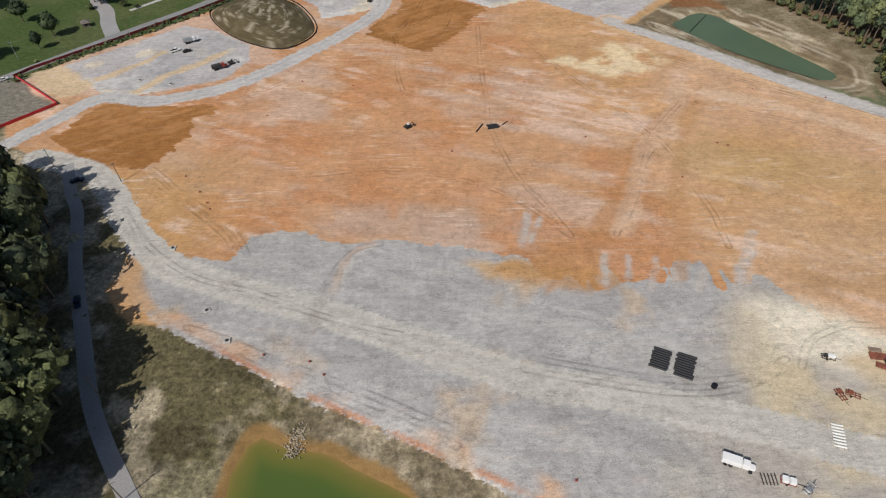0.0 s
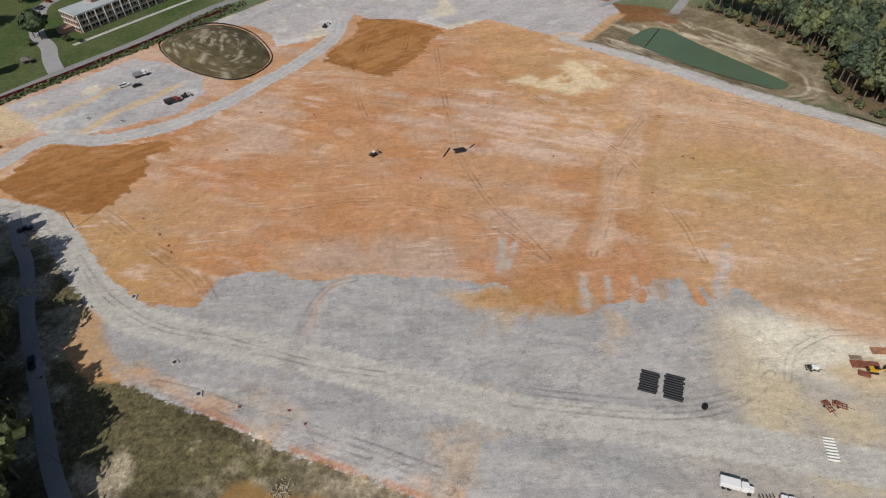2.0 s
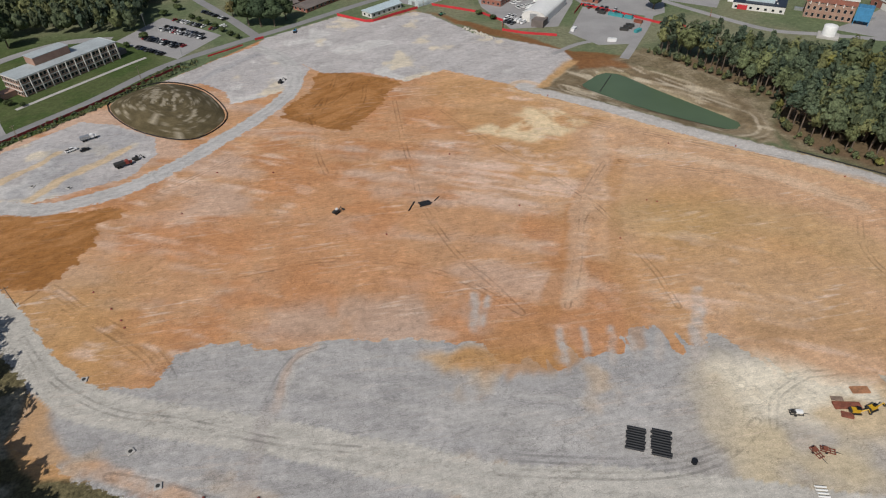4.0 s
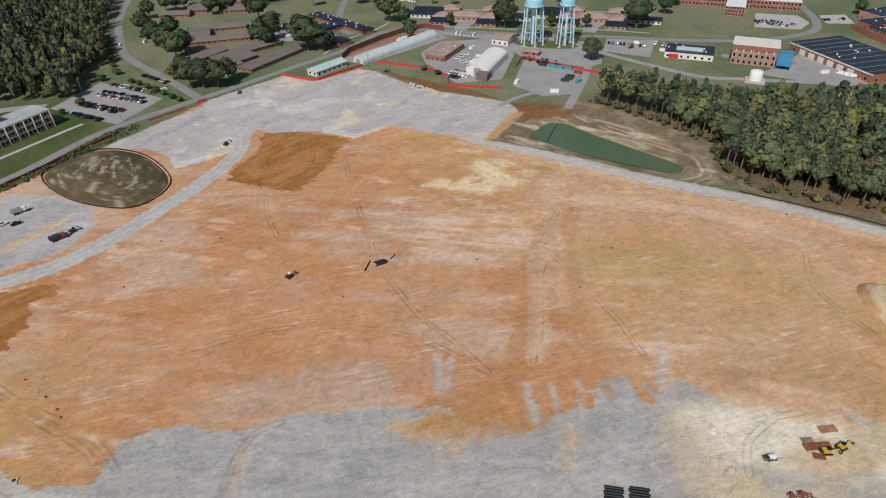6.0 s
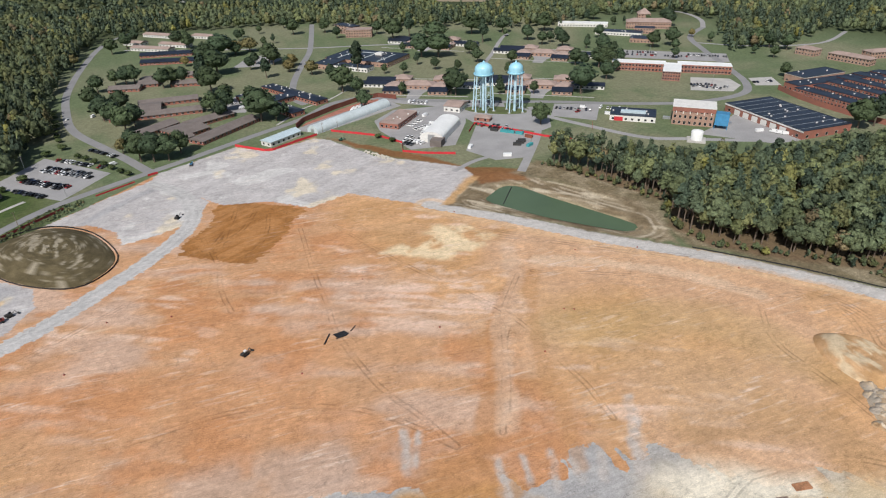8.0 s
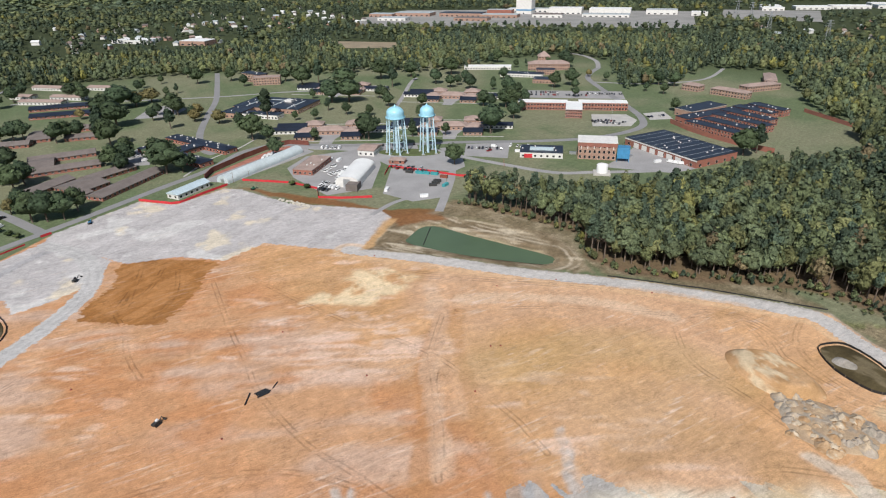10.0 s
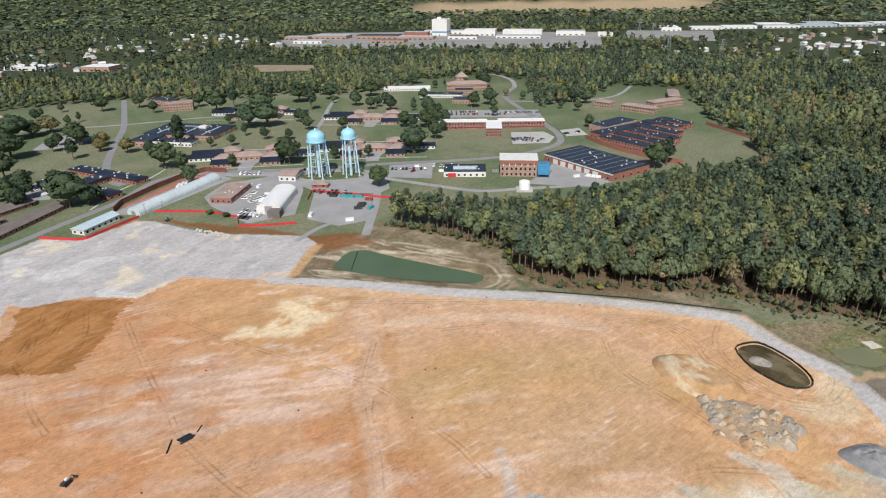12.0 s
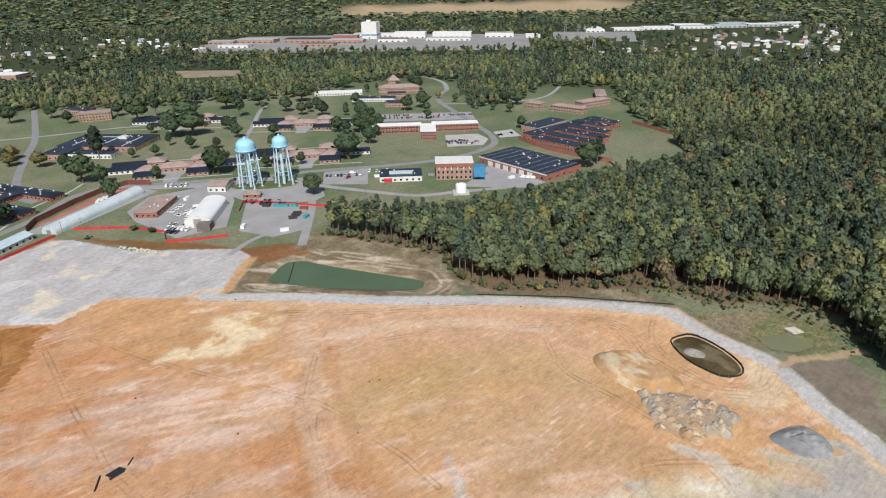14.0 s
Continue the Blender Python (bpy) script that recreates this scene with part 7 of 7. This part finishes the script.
# boulders along the edge of the far yard, and rocks at the basin's inlet
def boulder(x, y, r, colour_mat, group, label):
    v = ICO_V * (r * (0.75 + 0.5 * np.random.rand(12, 1))) * (1, 1, 0.7) + (0, 0, r * 0.35)
    ob = tagged(new("boulder", mesh_arrays("boulder", v, ICO_F, colour_mat)), label, "boulder", group)
    ob.matrix_basis = pose(x, y, 0, 0, 0, random.uniform(0, 360))


PALE_ROCK = surface("pale_limestone", (0.62, 0.57, 0.48), 0.9, 0.2, 0.4, 2.0)
for i in range(60):
    t = random.random()
    boulder(84 + 15 * t + random.uniform(-2.4, 2.4), 457 - 26 * t + random.uniform(-2.4, 2.4), random.uniform(0.5, 1.1), PALE_ROCK, "pale boulders", "pale limestone boulder on the gravel yard")
rocks_v, rocks_f, base = [], [], 0
for i in range(260):
    t = random.random()
    x, y = -47 + 2 * t + random.gauss(0, 0.9 + 1.0 * (1 - t)), 89.5 + 9 * t + random.gauss(0, 0.7)
    z = -3.6 * float(smooth(inside(BASIN, np.array([x]), np.array([y])), -26, 3)[0])
    r = random.uniform(0.12, 0.36)
    rocks_v.append(ICO_V * (r * (0.7 + 0.6 * np.random.rand(12, 1))) + (x, y, z + r * 0.2))
    rocks_f.append(ICO_F + base)
    base += 12
tagged(new("riprap", mesh_arrays("riprap", np.concatenate(rocks_v), np.concatenate(rocks_f), surface("muddy_riprap", (0.42, 0.35, 0.25), 0.9, 0.3, 0.4, 2.0))), "pale riprap stones at the basin inlet", "stones", kind="stuff")

# ---- the distance: works, sheds and houses among the woods ----
def far_shed(x, y, L, W, ang, h, mat, roof, label, group="distant works"):
    building("distant_shed", label, x, y, L, W, ang, h, 1, mat, roof, bay=14, wide=6, tall=2.5, group=group, skip=(2,))


tower_block = building("tower_works", "tall white works tower with a blue band", 1075, 1545, 44, 40, -51, 44, 1, WHITE_WALL, WHITE_ROOF, bay=60, wide=3, tall=3)
part("blue_band", box_mesh("blue_band", 44.6, 40.6, 3.5, STEEL_BLUE, 0.0, 9), tower_block, "blue painted band")
part("roof_plant", box_mesh("roof_plant", 12, 10, 5, WHITE_WALL, 0.2, 44.4), tower_block, "", pose(-6, 4, 0))
GREY_PAVE = surface("works_paving", (0.30, 0.29, 0.27), 0.9, 0.2, 3.0, 60.0)
slab("car_park_14", [(560, 1540), (660, 1740), (860, 1880), (1150, 1640), (1460, 1290), (1150, 1010), (960, 1190), (800, 1330)], GREY_PAVE, "wide pale paved yard of the distant works", 0.3)
slab("field_clearing", [(412, 1300), (514, 1200), (484, 1128), (400, 1182)], surface("clearing_soil", (0.30, 0.24, 0.16), 0.95, 0.2, 2.0, 30.0), "brown clearing in the woods", 0.2, "field")
slab("car_park_15", [(1350, 1110), (1560, 1270), (1710, 1085), (1460, 920)], GREY_PAVE, "pale substation yard among the trees", 0.3)
fr = random.Random(9)
for x, y, L, W, h, mat, roof, label in (
        (1160, 1470, 90, 40, 16, WHITE_WALL, WHITE_ROOF, "large white distant works shed"), (1250, 1390, 110, 46, 14, WHITE_WALL, WHITE_ROOF, "large white distant works shed"), (1180, 1330, 120, 40, 7, WHITE_WALL, BLUE_GREY_ROOF, "grey-roofed distant works shed"), (860, 1480, 90, 40, 7, TAN_BRICK, GREY_BROWN_ROOF, "brown-roofed distant works shed"), (700, 1620, 80, 40, 7, WHITE_WALL, BLUE_GREY_ROOF, "grey-roofed distant works shed"), (1340, 1290, 80, 40, 12, WHITE_WALL, BLUE_GREY_ROOF, "grey-roofed distant works shed"),
        (1000, 1560, 70, 30, 14, BRICK, BLUE_GREY_ROOF, "red brick distant works block"), (900, 1600, 120, 50, 9, TAN_BRICK, DARK_ROOF, "dark-roofed distant works shed"), (800, 1700, 110, 50, 9, TAN_BRICK, BLUE_GREY_ROOF, "grey-roofed distant works shed"),
        (960, 1500, 100, 40, 8, TAN_BRICK, BLUE_GREY_ROOF, "grey-roofed distant works shed"), (1060, 1420, 80, 40, 8, WHITE_WALL, GREY_BROWN_ROOF, "brown-roofed distant works shed"), (720, 1740, 70, 40, 8, TAN_BRICK, BLUE_GREY_ROOF, "low grey-roofed distant works shed"),
        (1120, 1580, 130, 30, 10, WHITE_WALL, BLUE_GREY_ROOF, "long grey-roofed distant works shed"), (1380, 1200, 40, 24, 10, WHITE_WALL, WHITE_ROOF, "small white distant works shed")):
    far_shed(x, y, L, W, -48, h, mat, roof, label)
for x, y, L in ((1640, 1180, 70), (1740, 1130, 110), (1830, 1080, 120), (1930, 1010, 130), (2030, 950, 130), (2130, 890, 120), (2230, 840, 110), (1690, 1220, 60), (1980, 1060, 120), (2120, 980, 120)):
    far_shed(x, y, L * 0.8, 44, -42, 8, WHITE_WALL if y > 1000 else BLUE_GREY_ROOF, WHITE_ROOF if y > 1040 or y < 900 else BLUE_GREY_ROOF, "long pale warehouse among the trees", "distant warehouses")
house_n = 0
while house_n < 170:
    zone = fr.choice(SUBURBS)
    x, y = fr.uniform(zone[0], zone[1]), fr.uniform(zone[2], zone[3])
    house_n += 1
    building("distant_house", "small pale house among the trees", x, y, fr.uniform(10, 18), fr.uniform(8, 11), fr.uniform(0, 180), fr.uniform(4.5, 7), 2, WHITE_WALL if fr.random() < 0.75 else TAN_BRICK, WHITE_ROOF if fr.random() < 0.25 else fr.choice((BLUE_GREY_ROOF, GREY_BROWN_ROOF, BROWN_ROOF)), "gable", 3, bay=7, group="distant houses", skip=(1, 2, 3), category="house")
far_shed(170, 1420, 60, 40, -45, 9, TAN_BRICK, WHITE_ROOF, "tan store with a white roof", "distant stores")
far_shed(60, 1540, 90, 40, -45, 7, WHITE_WALL, WHITE_ROOF, "low white store among the trees", "distant stores")


def pylon(x, y, h):
    thing = tagged(new("pylon"), "grey steel lattice pylon above the woods", "pylon", "pylons")
    thing.matrix_basis = pose(x, y, 0, 0, 0, -40)
    for sx in (-1, 1):
        for sy in (-1, 1):
            part("leg", tube_mesh("leg", (sx * 4, sy * 4, -0.5), (sx * 0.7, sy * 0.7, h), 0.3, 0.2, METAL, 5), thing)
    for k in range(6):
        z0, z1 = h * k / 6, h * (k + 1) / 6
        w0, w1 = 4 - 3.3 * k / 6, 4 - 3.3 * (k + 1) / 6
        for s in (-1, 1):
            part("brace", tube_mesh("brace", (-w0, s * w0, z0), (w1, s * w1, z1), 0.14, 0.14, METAL, 4), thing)
            part("brace", tube_mesh("brace", (s * w0, -w0, z0), (s * w1, w1, z1), 0.14, 0.14, METAL, 4), thing)
    for z, w in ((h * 0.72, 8), (h * 0.84, 7), (h * 0.95, 5)):
        part("crossarm", box_mesh("crossarm", 2 * w, 0.5, 0.6, METAL, 0.0, z), thing)


for x, y, h in ((1300, 640, 40), (1150, 720, 38), (1220, 560, 40), (1310, 470, 42), (1500, 1180, 40), (1340, 1020, 44), (1240, 900, 36)):
    pylon(x, y, h)

# floating baffle across the pond, and a timber jetty of pale slabs beside the small one
baffle = tagged(new("floating_baffle"), "dark floating baffle across the green pond", "baffle")
for i in range(26):
    t = i / 25
    part("float", box_mesh("float", 0.9, 0.5, 0.35, SILT, 0.06), baffle, "", pose(141 + 15 * t, 340 + 20 * t, -1.85, 0, 0, 53 + random.uniform(-8, 8)))
slab("apron_slab", [(291, 124), (296, 121), (294, 116), (289, 119)], PALE_ROCK, "pale broken concrete slab by the small pond", 0.25, "slab")

# ---- stored things in the yards ----
TEAL = surface("teal_tarpaulin", (0.06, 0.34, 0.36), 0.6, 0.2, 0.4, 2.0)


def skip_bin(x, y, ang, mat, label, L=6.0, W=2.4, h=1.9, name="skip"):
    thing = tagged(new(name), label, "container", "stored containers")
    thing.matrix_basis = pose(x, y, 0.05, 0, 0, ang)
    part("body", box_mesh("body", L, W, h, mat, 0.06), thing)
    for i in range(5):
        part("rib", box_mesh("rib", 0.16, W + 0.14, h, mat), thing, "", pose(-L / 2 + 0.5 + i * (L - 1) / 4, 0, 0))
    part("lid", box_mesh("lid", L + 0.1, W + 0.1, 0.12, mat, 0.03, h), thing)


for x, y, a, mat, label in ((196, 456, -50, TEAL, "teal covered crate in the storage yard"), (200, 452, -50, TEAL, "teal covered crate in the storage yard"), (205, 447, -50, TEAL, "teal covered crate in the storage yard"),
                            (190, 462, -50, DARK_STEEL, "dark steel skip in the storage yard"), (196, 428, -30, DARK_STEEL, "dark steel skip in the storage yard"), (192, 425, -30, DARK_STEEL, "dark steel skip in the storage yard"), (199, 431, -30, DARK_STEEL, "dark steel skip in the storage yard"),
                            (176, 408, -20, WHITE_PAINT, "white container at the yard edge"), (200, 420, 30, TEAL, "teal bin at the yard edge"), (158, 434, 50, WHITE_PAINT, "white trailer beside the hall"), (208, 437, -50, RUST, "rusty skip in the storage yard"),
                            (160, 505, 40, METAL, "grey store unit in the works yard"), (152, 522, 40, WHITE_PAINT, "white store unit in the works yard"), (146, 528, 40, WHITE_PAINT, "white store unit in the works yard"), (296, 462, -40, WHITE_PAINT, "white trailer in the workshop yard"),
                            (300, 456, -40, WHITE_PAINT, "white trailer in the workshop yard"), (332, 432, -40, METAL, "grey store unit by the boiler house"), (366, 400, 10, METAL, "grey store unit by the boiler house"), (376, 378, -10, WHITE_PAINT, "white trailer in the warehouse yard")):
    skip_bin(x, y, a, mat, label)
car_row(136, 478, 152, 500, 3.0, 0.85, pale=True, styles=("pickup", "van", "sedan"))
car_row(118, 468, 128, 456, 3.0, 0.8, pale=True, styles=("pickup", "van"))
car_row(116, 462, 124, 452, 3.2, 0.7, styles=("pickup",), paints=(0, 1, 2))
car_row(186, 476, 214, 446, 3.2, 0.6)
car_row(416, 512, 430, 503, 2.9, 0.8)
car_row(506, 612, 536, 588, 2.9, 0.7)
car_row(445, 648, 470, 628, 2.9, 0.7)
